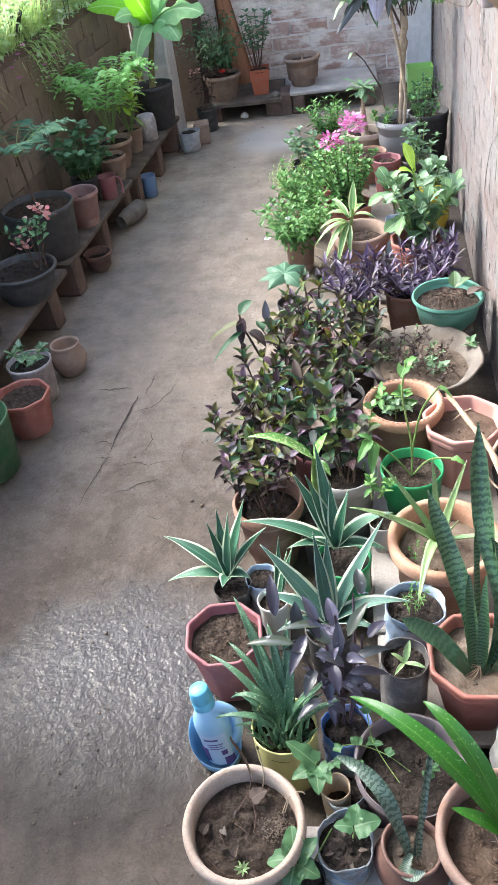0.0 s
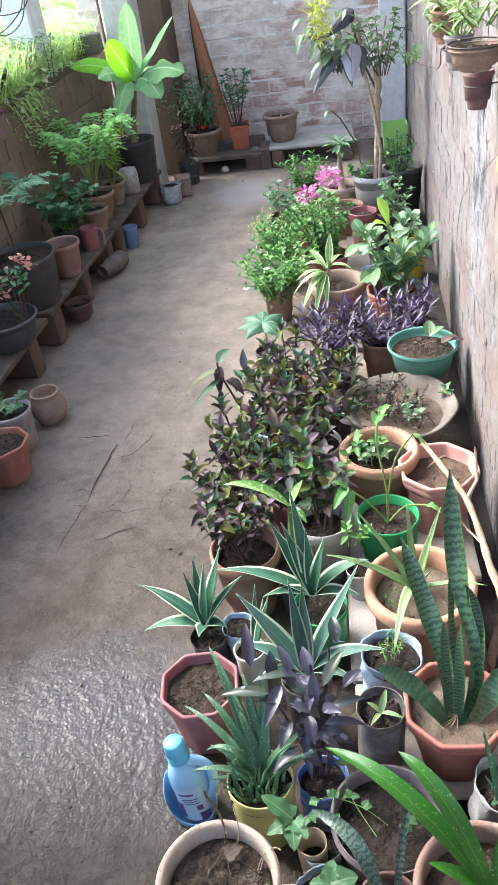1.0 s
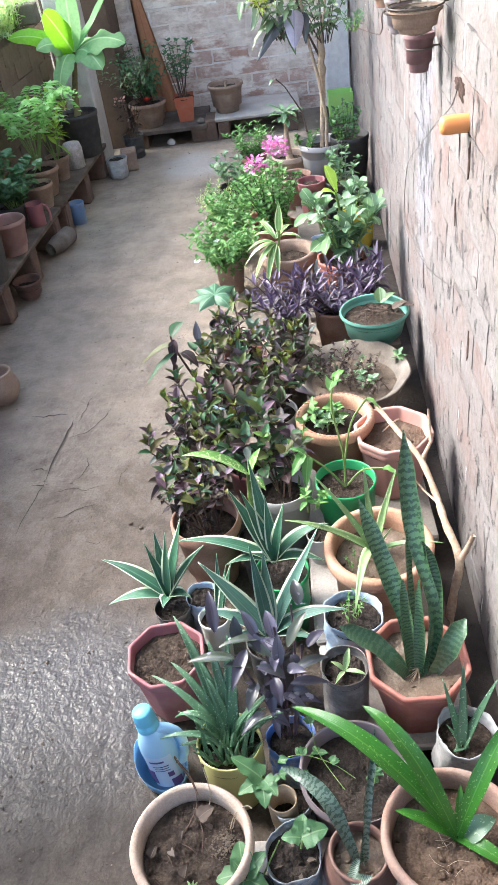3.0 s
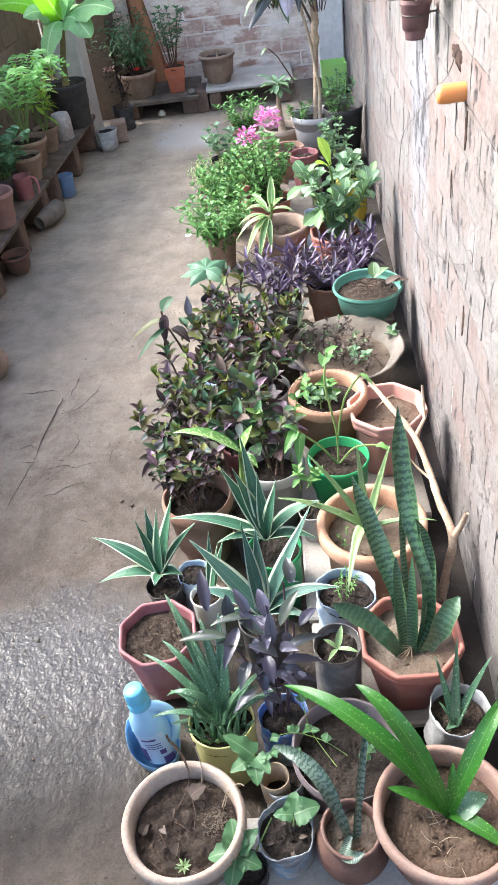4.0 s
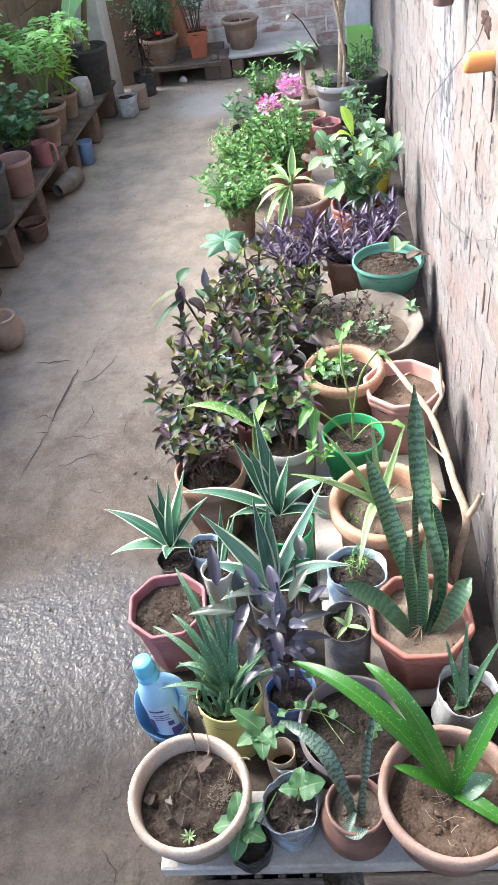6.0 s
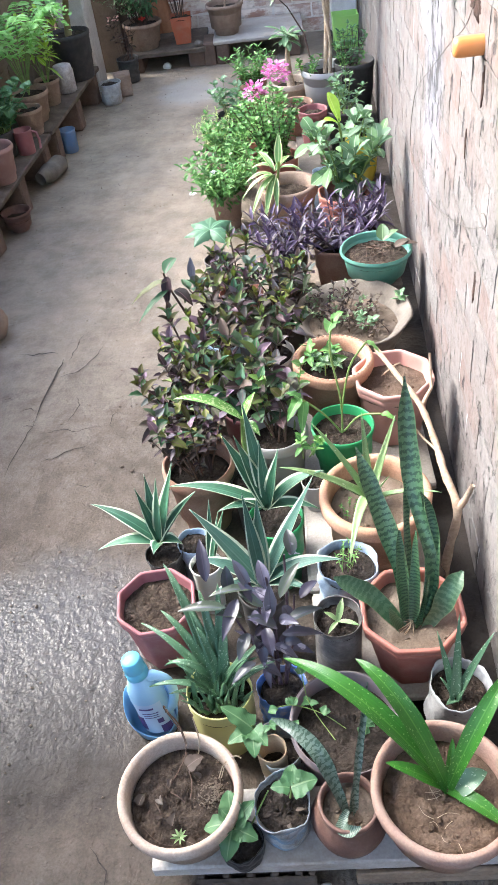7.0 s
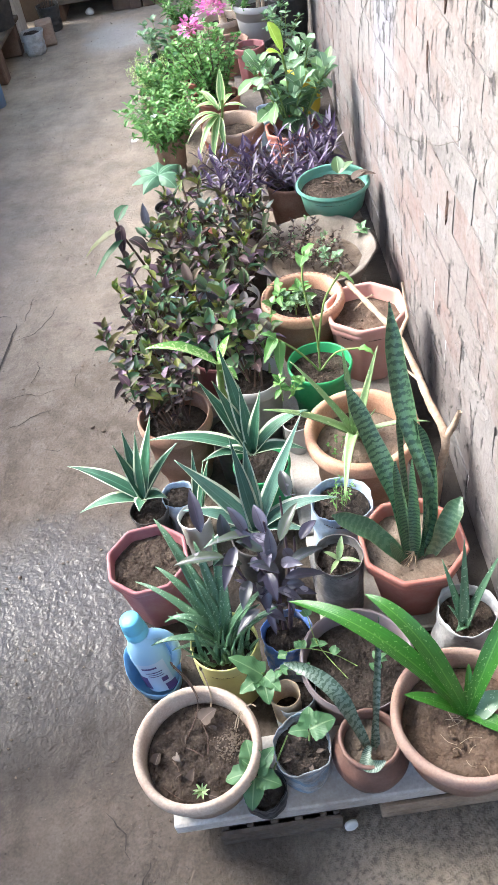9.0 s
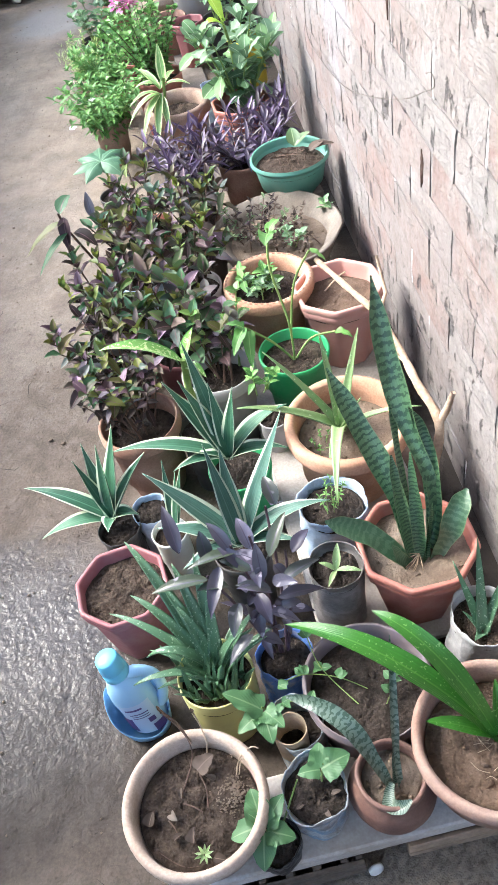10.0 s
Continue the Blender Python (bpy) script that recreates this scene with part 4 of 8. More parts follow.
def brick_wall(name, p0, p1, z1, material, mortar, label, thick=0.22, along=(0, 99), gap=0.012, z_top=9.0, open_joints=0.15, bed=0.0, pillow=0.55, cover=0.62, flat=False, beds=True):
    """A wall whose left-hand side, going from p0 to p1, shows its bricks and the mortar between them; open_joints is the share of upright joints that have lost their mortar."""
    d = Vector((p1[0] - p0[0], p1[1] - p0[1], 0))
    run = d.length
    ang = math.degrees(math.atan2(d.y, d.x))
    g = Geo()
    back = -0.013
    box(g, (0, -thick, -0.05), (run, back, z1), 0.003)
    top = int(min(z1, z_top) / 0.088) * 0.088
    if top < z1 - 0.05:
        box(g, (0, back + 0.001, top), (run, 0.0, z1), 0.003)
    wall = structure(name, g, mortar, label)
    wall.matrix_basis = pose(p0[0], p0[1], 0, 0, 0, ang)
    tall = 0.088 - gap if beds else 0.0872
    full = [brick_mesh("brick", 0.243 - gap, tall, (0.0003 if flat else 0.0006) * f, material, k, pillow) for k, f in enumerate((1, -1, 2, 0, 3, -2))]
    half = [brick_mesh("brick", 0.1215 - gap, tall, 0.001, material, k + 20, pillow) for k in range(2)]
    rr = random.Random(name)
    fill = Geo()
    for c in range(int(min(z1, z_top) / 0.088)):
        x, mid = 0.0, (c + 0.5) * 0.088
        first = c % 2 == 1
        # bed joint, in lengths of uneven depth
        for k in range(int(run / 0.3) + 1 if beds else 0):
            y = bed + rr.uniform(-0.0012, 0.0008) * (0.3 if flat else 1)
            box(fill, (0.3 * k, back - 0.002, c * 0.088 - gap * cover), (min(run, 0.3 * k + 0.301), y, c * 0.088 + gap * cover), 0.0006 if flat else 0.0025, 0.0003 if flat else 0.0012, rr)
        while x < run - 0.1:
            size = 0.1215 if first else 0.243
            if x + size > run + 0.01:
                size = 0.1215
                if x + size > run + 0.01:
                    break
            if along[0] <= x + size / 2 <= along[1]:
                b = new("brick", rr.choice(half if size < 0.2 else full))
                b.parent = wall
                b.matrix_basis = pose(x + size / 2, rr.uniform(-0.0015, 0.0015) * (0.3 if flat else 1), mid + rr.uniform(-0.002, 0.002), rr.uniform(-0.7, 0.7) * (0.3 if flat else 1), rr.uniform(-0.7, 0.7), rr.uniform(-0.4, 0.4) * (0.3 if flat else 1))
            else:
                box(fill, (x + 0.002, back - 0.002, mid - 0.042), (x + size - 0.002, 0.0, mid + 0.042), 0.003)
            x += size
            if rr.random() > open_joints:
                y = bed + rr.uniform(-0.0018, 0.0008) * (0.3 if flat else 1)
                lo_, hi_ = rr.choice(((0.045, 0.045), (0.045, 0.045), (0.045, 0.045), (0.045, 0.02), (0.015, 0.045), (0.045, 0.045)))
                box(fill, (x - gap * rr.uniform(0.8, 1.2) * cover, back - 0.002, mid - lo_), (x + gap * rr.uniform(0.8, 1.2) * cover, y, mid + hi_), 0.0006 if flat else 0.0025, 0.0003 if flat else 0.0015, rr)
            first = False
    tagged(part("mortar", fill, mortar, wall, "", False), kind="stuff")
    return wall


def right_x(y):
    return 0.456 + 0.042 * y


def left_x(y):
    return -1.37 + 0.083 * (y - 2)


def shelf_x(y):
    return -1.055 + 0.083 * (y - 2.1)


# ---------------------------------------------------------------- pots
def soil_in(parent, r, z, material=None, seed=0, n=28, sx=1.0, sy=1.0, rough=0.006, clods=14):
    """The earth in a pot: a bumpy disc with crumbs on it."""
    rr = random.Random(seed)
    g, verts, faces = Geo(), [(0, 0, z + rr.uniform(-0.5, 1) * rough)], []
    rings, n = 11, n + 8
    for k in range(1, rings + 1):
        for i in range(n):
            a = 2 * math.pi * i / n
            q = r * k / rings
            h = noise.noise((q * math.cos(a) * 38 + seed, q * math.sin(a) * 38, seed * 1.3)) * rough * 1.3 + noise.noise((q * math.cos(a) * 110, q * math.sin(a) * 110, seed)) * rough * 0.7 + rr.uniform(-0.3, 0.3) * rough * 0.8
            verts.append((sx * q * math.cos(a), sy * q * math.sin(a), z + (h if k < rings else -0.003)))
    for i in range(n):
        faces.append((0, 1 + i, 1 + (i + 1) % n))
    for k in range(rings - 1):
        for i in range(n):
            j = (i + 1) % n
            faces.append((1 + k * n + i, 1 + (k + 1) * n + i, 1 + (k + 1) * n + j, 1 + k * n + j))
    g.add(verts, faces)
    for k in range(int(clods * 2.5)):
        a, q, s = rr.uniform(0, 6.28), r * math.sqrt(rr.uniform(0, 0.85)), 0.001 + 0.0045 * rr.random() ** 3
        lathe(g, [(s * 0.8, -s), (s, 0), (s * 0.7, s * 0.5), (s * 0.2, s * 0.7)], 5, 0.45, seed * 50 + k, rr.uniform(0, 6), 1, rr.uniform(0.7, 1.2), (sx * q * math.cos(a), sy * q * math.sin(a), z))
    return part("soil", g, material or SOIL, parent)


def flared(r, h, rb, lip=0.16, wall=0.1, floor_z=0.25):
    """Profile of a flower pot with a thick lip."""
    t, q = wall * r, lip * h
    return [(rb * 0.96, 0), (rb, 0.004), (r * 0.93, h - q), (r * 0.985, h - q + 0.002), (r, h - q + 0.006), (r, h - 0.006), (r - 0.004, h - 0.001), (r - 0.5 * t, h), (r - t, h - 0.004), (r - t * 1.15, h - q), (r * 0.8, h * floor_z), (r * 0.5, h * floor_z - 0.002)]


def straight(r, h, rb, lip=0.1, wall=0.06):
    t, q = wall * r, lip * h
    return [(rb * 0.97, 0), (rb, 0.003), (r * 0.97, h - q), (r, h - q + 0.003), (r + 0.001, h - 0.003), (r - 0.4 * t, h), (r - t, h - 0.003), (r - t * 1.2, h * 0.5), (r * 0.6, h * 0.4)]


def bowl(r, h, rb):
    return [(rb * 0.9, 0), (rb, 0.004), (r * 0.86, h * 0.45), (r * 0.93, h * 0.8), (r * 1.0, h * 0.86), (r * 1.0, h * 0.97), (r * 0.96, h), (r * 0.88, h * 0.99), (r * 0.84, h * 0.92), (r * 0.8, h * 0.6), (r * 0.5, h * 0.5)]


def pot_thing(name, at, rim_d, height, material, label, category="potted plant", style="flared", base=0.68, soil=None, soil_at=0.8, wob=0.006, seed=0, group="", rz=0.0, lip=0.16, wall=0.1, clods=14, pot_label=""):
    """A pot with earth in it; plants are added as further parts. at is the middle of its foot."""
    t = thing(name, at, label, category, group)
    r, g, n = rim_d / 2, Geo(), 44
    smooth = True
    inner = r * (1 - wall * 1.15)
    if style == "flared":
        lathe(g, flared(r, height, r * base, lip, wall), n, wob, seed)
    elif style == "straight":
        lathe(g, straight(r, height, r * base), n, wob, seed)
        inner = r * 0.94
    elif style == "bowl":
        lathe(g, bowl(r, height, r * base), n, wob, seed)
        inner = r * 0.84
    elif style == "oct":
        q, rb = 0.2 * height, r * base
        prof = [(rb * 0.95, 0), (rb * 0.99, 0.002), (rb, 0.006), (r * 0.893, height - q - 0.003), (r * 0.9, height - q), (r * 0.95, height - q + 0.001), (r * 0.972, height - q + 0.004), (r * 0.985, height - q + 0.012), (r * 0.99, height - 0.5 * q), (r * 0.98, height - 0.45 * q), (r * 1.0, height - 0.38 * q), (r * 1.01, height - 0.006), (r * 1.0, height - 0.001), (r * 0.975, height), (r * 0.93, height), (r * 0.908, height - 0.003), (r * 0.895, height - 0.01), (r * 0.86, height * 0.74), (r * 0.5, height * 0.6)]
        lathe(g, prof, 64, 0.002, seed, radians(22.5 + rz))
        side, flat_ = math.pi / 4, []
        for x, y, z in g.v:
            a = (math.atan2(y, x) - radians(22.5 + rz)) % side - side / 2
            k = min(math.cos(side / 2) / math.cos(a), 0.988)
            flat_.append((x * k, y * k, z))
        g.v = flat_
        inner = r * 0.84
    elif style == "bag":
        rr = random.Random(seed)
        prof = [(r * 0.85, 0), (r * base * 1.25, 0.006)] + [(r * (0.93 + rr.uniform(-0.05, 0.07)), height * k / 7) for k in range(1, 7)] + [(r, height), (r * 0.97, height), (r * 0.93, height * 0.9), (r * 0.9, height * 0.6), (r * 0.6, height * 0.55)]
        prof = [q for a_, b_ in zip(prof, prof[1:]) for q in (a_, ((a_[0] + b_[0]) / 2, (a_[1] + b_[1]) / 2))] + [prof[-1]]
        lathe(g, prof, 60, max(wob, 0.03), seed, crumple=0.13)
        inner = r * 0.9
    elif style == "square":
        q = r * 1.0
        prof = [(q * base * 1.3, 0), (q * base * 1.34, 0.004), (q * 1.36, height - 0.004), (q * 1.37, height), (q * 1.33, height), (q * 1.3, height * 0.6), (q * 0.7, height * 0.55)]
        lathe(g, prof, 4, 0.02, seed, radians(45 + rz))
        smooth, inner = False, r * 0.9
    elif style == "dish":
        lathe(g, [(r * 0.5, 0), (r * 0.55, 0.004), (r * 0.8, height * 0.6), (r * 0.95, height * 0.92), (r * 1.0, height), (r * 0.96, height * 1.015), (r * 0.8, height * 0.86), (r * 0.74, height * 0.8), (r * 0.5, height * 0.6)], 56, wob, seed, crumple=0.05)
        inner = r * 0.77
    elif style == "canister":
        lathe(g, [(r * 0.9, 0), (r * 0.96, 0.004), (r * 1.08, height * 0.5), (r * 1.12, height * 0.985), (r * 1.11, height), (r * 1.07, height), (r * 1.03, height * 0.6), (r * 0.5, height * 0.55)], 48, 0.015, seed)
        inner = r * 1.02
    elif style == "ribbed":
        prof = [(r * 0.84, 0), (r * 0.88, 0.003)] + [(r * (0.93 + (0.035 if k % 2 else -0.02)), height * (0.06 + 0.9 * k / 18)) for k in range(19)] + [(r, height), (r * 0.975, height), (r * 0.95, height * 0.9), (r * 0.5, height * 0.7)]
        lathe(g, prof, 52, max(wob, 0.02), seed, crumple=0.05)
        inner = r * 0.92
    elif style == "belly":
        lathe(g, [(r * 0.75, 0), (r * 0.82, 0.003), (r * 1.15, height * 0.3), (r * 1.25, height * 0.5), (r * 1.12, height * 0.72), (r * 0.98, height * 0.82), (r * 0.97, height * 0.9), (r * 1.0, height * 0.96), (r * 0.97, height), (r * 0.88, height), (r * 0.84, height * 0.92), (r * 0.84, height * 0.7), (r * 0.5, height * 0.6)], n, wob, seed)
        inner = r * 0.84
    part("pot", g, material, t, pot_label, smooth)
    if soil is not False:
        shrink = {"flared": 0.97, "straight": 1.0, "bowl": 1.0, "oct": 1.02, "bag": 1.0, "square": 1.15, "belly": 1.0, "ribbed": 1.0, "canister": 1.08, "dish": 1.0}[style]
        soil_in(t, inner * shrink, height * soil_at, soil, seed, clods=clods)
    return t


def leaves_of(t, material, items, width, shape="agave", fold=0.35, thick=0.003, seg=10, wave=0.0, name="leaf", face=None):
    """Single leaves as parts of a thing: items are (base, tip, bulge, width factor, roll) in the world."""
    o = t.matrix_basis.translation
    out = []
    for k, (base, tip, bulge, wf, roll) in enumerate(items):
        g = Geo()
        blade(g, Vector(base) - o, Vector(tip) - o, bulge, width * wf, shape, roll, fold, thick, seg, wave, 0, 0, face, k * 1.3 + len(items))
        out.append(part(name, g, material, t))
    return out


def bush(t, leaf_mat, stem_mat, rng_seed, n, reach, height, pairs, length, width, base=(0, 0, 0), **more):
    """A leafy shrub: each stem a part, large leaves single parts, small ones one mesh of foliage."""
    stems, leaves = shoots(base, random.Random(rng_seed), n, reach, height, pairs, length, width, **more)
    for g in stems:
        part("stem", g, stem_mat, t)
    if length >= 0.04 and width > 0.012 and len(leaves) <= 300:
        for g in leaves:
            part("leaf", g, leaf_mat, t)
    else:
        joined = Geo()
        for g in leaves:
            joined.add(g.v, g.f, g.uv)
        tagged(part("foliage", joined, leaf_mat, t), kind="stuff")


def fern_fronds(t, material, base, rr, n, length, rise, leaflet, width, stem_mat, aim=None, pinnae=13):
    """Arching fronds with leaflets on both sides."""
    leaflets = Geo()
    for i in range(n):
        a = (2 * math.pi * i / n + rr.uniform(-0.3, 0.3)) if aim is None else aim[i % len(aim)] + rr.uniform(-0.12, 0.12)
        d = Vector((math.cos(a), math.sin(a), 0))
        reach = length * rr.uniform(0.75, 1.1)
        p0, p2 = Vector(base), Vector(base) + d * reach + Vector((0, 0, rise * rr.uniform(0.5, 1.0)))
        p1 = Vector(base) + d * reach * 0.45 + Vector((0, 0, rise * 1.5))
        pts = [(1 - s) ** 2 * p0 + 2 * s * (1 - s) * p1 + s * s * p2 for s in [k / 9 for k in range(10)]]
        part("frond_stem", tube(Geo(), pts, [0.0022 * (1 - 0.08 * k) for k in range(10)], 4), stem_mat, t)
        across = Vector((0, 0, 1)).cross(d)
        for k in range(pinnae):
            s = 0.22 + 0.78 * (k + 0.5) / pinnae
            p = (1 - s) ** 2 * p0 + 2 * s * (1 - s) * p1 + s * s * p2
            size = leaflet * math.sin(math.pi * (0.18 + 0.78 * s)) ** 0.7
            for o in (-1, 1):
                way = across * o + d * 0.45 + Vector((0, 0, rr.uniform(-0.15, 0.15)))
                small_leaf(leaflets, p, way, size, width, rr, "lance", 0.2, 3, 0.2)
    tagged(part("foliage", leaflets, material, t), kind="stuff")


# ---------------------------------------------------------------- benches and slabs on the right
g = Geo()
box(g, (-0.17, 0.211, 0.048), (0.47, 0.338, 0.081), 0.003, 0.001)
tagged(part("marble_slab", g, MARBLE, None, "", False), "stained white marble offcut laid as a low bench", "slab")
for x0, x1, y0, y1 in ((0.125, 0.4, 0.495, 0.745), (0.12, 0.382, 0.755, 1.03), (0.12, 0.44, 1.04, 1.46)):
    g = Geo()
    box(g, (x0, y0, 0.06), (x1, y1, 0.08), 0.004, 0.002)
    tagged(part("stone_slab", g, STONE, None, "", False), "grey stone slab raised on bricks beside the wall", "slab", "slabs beside the wall")
for x, y, w, d, h in ((-0.03, 0.285, 0.2, 0.08, 0.0478), (0.18, 0.62, 0.09, 0.2, 0.0595), (0.37, 0.62, 0.09, 0.2, 0.0595), (0.18, 0.89, 0.09, 0.2, 0.0595), (0.37, 0.89, 0.09, 0.2, 0.0595), (0.18, 1.25, 0.09, 0.22, 0.0595), (0.39, 1.25, 0.09, 0.22, 0.0595)):
    g = Geo()
    box(g, (x - w / 2, y - d / 2, 0), (x + w / 2, y + d / 2, h), 0.006, 0.002)
    tagged(part("support_brick", g, BRICK_OLD, None, "", False), "dusty red-brown brick propping up a slab", "brick", "bricks under the slabs")

crate = thing("wooden_crate", (0.305, 0.25, 0), "brown slatted wooden crate under the marble slab", "crate")
for z in (0.002, 0.025):
    g = Geo()
    box(g, (-0.14, -0.0465, z), (0.16, -0.0385, z + 0.021), 0.002, 0.001)
    part("slat", g, CRATE_WOOD, crate, "", False)
    g = Geo()
    box(g, (-0.14, 0.044, z), (0.16, 0.052, z + 0.021), 0.002, 0.001)
    part("slat", g, CRATE_WOOD, crate, "", False)
for x in (-0.132, 0.138):
    g = Geo()
    box(g, (x - 0.008, -0.0383, 0), (x + 0.014, 0.0438, 0.0478), 0.002, 0.001)
    part("end_board", g, CRATE_WOOD, crate, "", False)
crate = thing("wooden_crate", (0.0, 0.215, 0), "dark slatted wooden drawer frame under the marble slab", "crate")
for z in (0.002, 0.026):
    for y in (-0.012, 0.012):
        g = Geo()
        box(g, (-0.1, y - 0.004, z), (0.1, y + 0.004, z + 0.019), 0.002, 0.001)
        part("slat", g, OLD_WOOD, crate, "", False)
for x in (-0.092, -0.05, -0.01, 0.03, 0.07, 0.092):
    g = Geo()
    box(g, (x - 0.006, -0.0078, 0.001), (x + 0.006, 0.0078, 0.046), 0.002, 0.001)
    part("upright", g, OLD_WOOD, crate, "", False)
g = Geo()
lathe(g, [(0.011, 0), (0.0125, 0.001), (0.0125, 0.012), (0.011, 0.014), (0.004, 0.0145)], 24)
cap = tagged(part("white_disc", g, WHITE_PLASTIC), "small white plastic disc lying beside the crate", "disc")
cap.matrix_basis = pose(0.112, 0.2, 0.0125, 78, 0, 12) @ Matrix.Diagonal((0.9, 0.9, 0.5, 1))

# ---------------------------------------------------------------- foremost pots
rr = random.Random(11)
p = pot_thing("wilted_pot", (-0.108, 0.287, 0.081), 0.203, 0.12, TERRA_PALE, "pale weathered terracotta bowl with withered seedlings", style="flared", base=0.62, soil=SOIL, soil_at=0.74, seed=3, lip=0.22, wall=0.13, clods=40)
for x, y, ln, wd, a, tilt in ((-0.07, -0.01, 0.02, 0.017, 1.2, 0.3), (-0.041, 0.012, 0.018, 0.013, 2.2, 0.5), (-0.038, 0.0, 0.02, 0.012, 5.3, 0.7), (-0.052, 0.006, 0.018, 0.012, 4.0, 0.4), (-0.038, -0.036, 0.014, 0.01, 0.4, 0.6), (-0.03, -0.055, 0.02, 0.014, 1.9, 0.4), (-0.012, -0.045, 0.024, 0.016, 1.3, 0.8), (0.001, -0.026, 0.018, 0.012, 0.7, 0.7), (0.012, -0.069, 0.02, 0.013, 5.9, 0.2), (-0.06, -0.03, 0.014, 0.01, 3.6, 0.3), (0.03, 0.03, 0.016, 0.009, 2.6, 0.5), (0.02, -0.04, 0.016, 0.01, 0.2, 0.3), (-0.02, 0.03, 0.014, 0.008, 4.6, 0.3), (-0.05, 0.035, 0.013, 0.008, 1.0, 0.2))[::2]:
    g = Geo()
    small_leaf(g, (x, y, 0.092), (math.cos(a), math.sin(a), tilt), ln, wd, rr, "ovate", 0.3, 8, rr.uniform(0.6, 1.1))
    part("withered_leaf", g, DRY_LEAF, p)
g = Geo()
blade(g, (0.008, 0.045, 0.102), (0.034, 0.06, 0.106), 0.006, 0.028, "heart", 0.1, 0.3, 0, 9, 0.3)
part("withered_leaf", g, DRY_LEAF, p)
for k in range(9):
    a = k * 0.7
    g = Geo()
    small_leaf(g, (0.0, -0.062, 0.09), (math.cos(a), math.sin(a), 0.9), 0.019, 0.004, rr, "lance", 0.5, 5, 0.5)
    part("sprout", g, ALOE_PALE, p)
for pts, r, mat in ((((-0.022, 0.02, 0.088), (0.004, 0.064, 0.105), (0.0, 0.09, 0.13), (-0.026, 0.118, 0.16)), 0.0013, STALK), (((0.008, 0.075, 0.12), (-0.004, 0.1, 0.14), (-0.02, 0.112, 0.162)), 0.0018, STALK), (((0.02, 0.06, 0.089), (0.028, 0.075, 0.11), (0.026, 0.092, 0.128), (0.02, 0.108, 0.148)), 0.0016, STRAW), (((0.06, 0.03, 0.09), (0.07, 0.044, 0.108), (0.09, 0.05, 0.122), (0.1, 0.046, 0.121)), 0.0014, STRAW), (((0.064, 0.03, 0.09), (0.072, 0.04, 0.112), (0.078, 0.035, 0.124)), 0.0011, STRAW), (((0.008, 0.045, 0.09), (0.016, 0.02, 0.096), (0.014, -0.005, 0.091)), 0.0013, STALK), (((-0.02, 0.01, 0.09), (-0.005, 0.0, 0.094), (0.006, -0.008, 0.09)), 0.0014, STALK), (((-0.045, -0.005, 0.09), (-0.035, -0.02, 0.096), (-0.03, -0.035, 0.09)), 0.0011, STALK), (((-0.06, -0.045, 0.09), (-0.03, -0.07, 0.092), (0.0, -0.075, 0.09)), 0.0009, STALK)):
    part("dry_stem", tube(Geo(), curve(pts), r * 0.75, 6), mat, p)
for x, y, z in ((-0.026, 0.118, 0.16), (-0.022, 0.114, 0.156), (0.02, 0.108, 0.148)):
    g = Geo()
    small_leaf(g, (x, y, z), (-0.3, 0.6, 0.8), 0.009, 0.005, rr, "ovate", 0.2, 5, 0.6)
    part("bud", g, STALK, p)
g = Geo()
for k in range(320):
    q = rr.uniform(0.0005, 0.0018)
    lathe(g, [(q * 0.8, -q), (q, 0), (q * 0.7, q * 0.6), (q * 0.2, q * 0.8)], 8, 0.25, k, 0, 1.2, 0.9, (0.05 + rr.gauss(0, 0.012), 0.008 + rr.gauss(0, 0.014), 0.0895))
tagged(part("soil_clump", g, SOIL_PALE, p), kind="stuff")

p = pot_thing("vine_seedling", (-0.015, 0.231, 0.081), 0.07, 0.055, BLACK_SACK, "black grow bag with a green heart-leaved vine seedling", style="bag", base=0.6, soil=SOIL_DARK, soil_at=0.85, seed=4, clods=4)
o = (-0.015, 0.231, 0.13)
g = Geo()
tube(g, ((0, 0, 0.045), (-0.004, 0.006, 0.075), (-0.012, 0.008, 0.1)), [0.002, 0.0018, 0.0014], 5)
tube(g, ((0.0, 0.0, 0.045), (0.02, 0.02, 0.07), (0.05, 0.05, 0.115)), [0.0018, 0.0016, 0.0012], 5)
part("stem", g, STALK_GREEN, p)
leaves_of(p, HEART_LEAF, [((-0.026, 0.239, 0.178), (-0.07, 0.237, 0.168), 0.012, 1.0, 0.1), ((-0.024, 0.243, 0.18), (-0.03, 0.285, 0.195), 0.01, 1.0, 0.0), ((-0.02, 0.238, 0.178), (0.012, 0.272, 0.184), 0.008, 0.75, 0.0), ((-0.02, 0.232, 0.176), (0.016, 0.218, 0.168), 0.008, 0.9, 0.0), ((-0.024, 0.232, 0.176), (-0.034, 0.19, 0.16), 0.01, 1.0, 0.0), ((-0.02, 0.238, 0.18), (-0.04, 0.255, 0.195), 0.004, 0.5, 0.0)], 0.041, "heart", 0.22, 0, 10, 0.25)

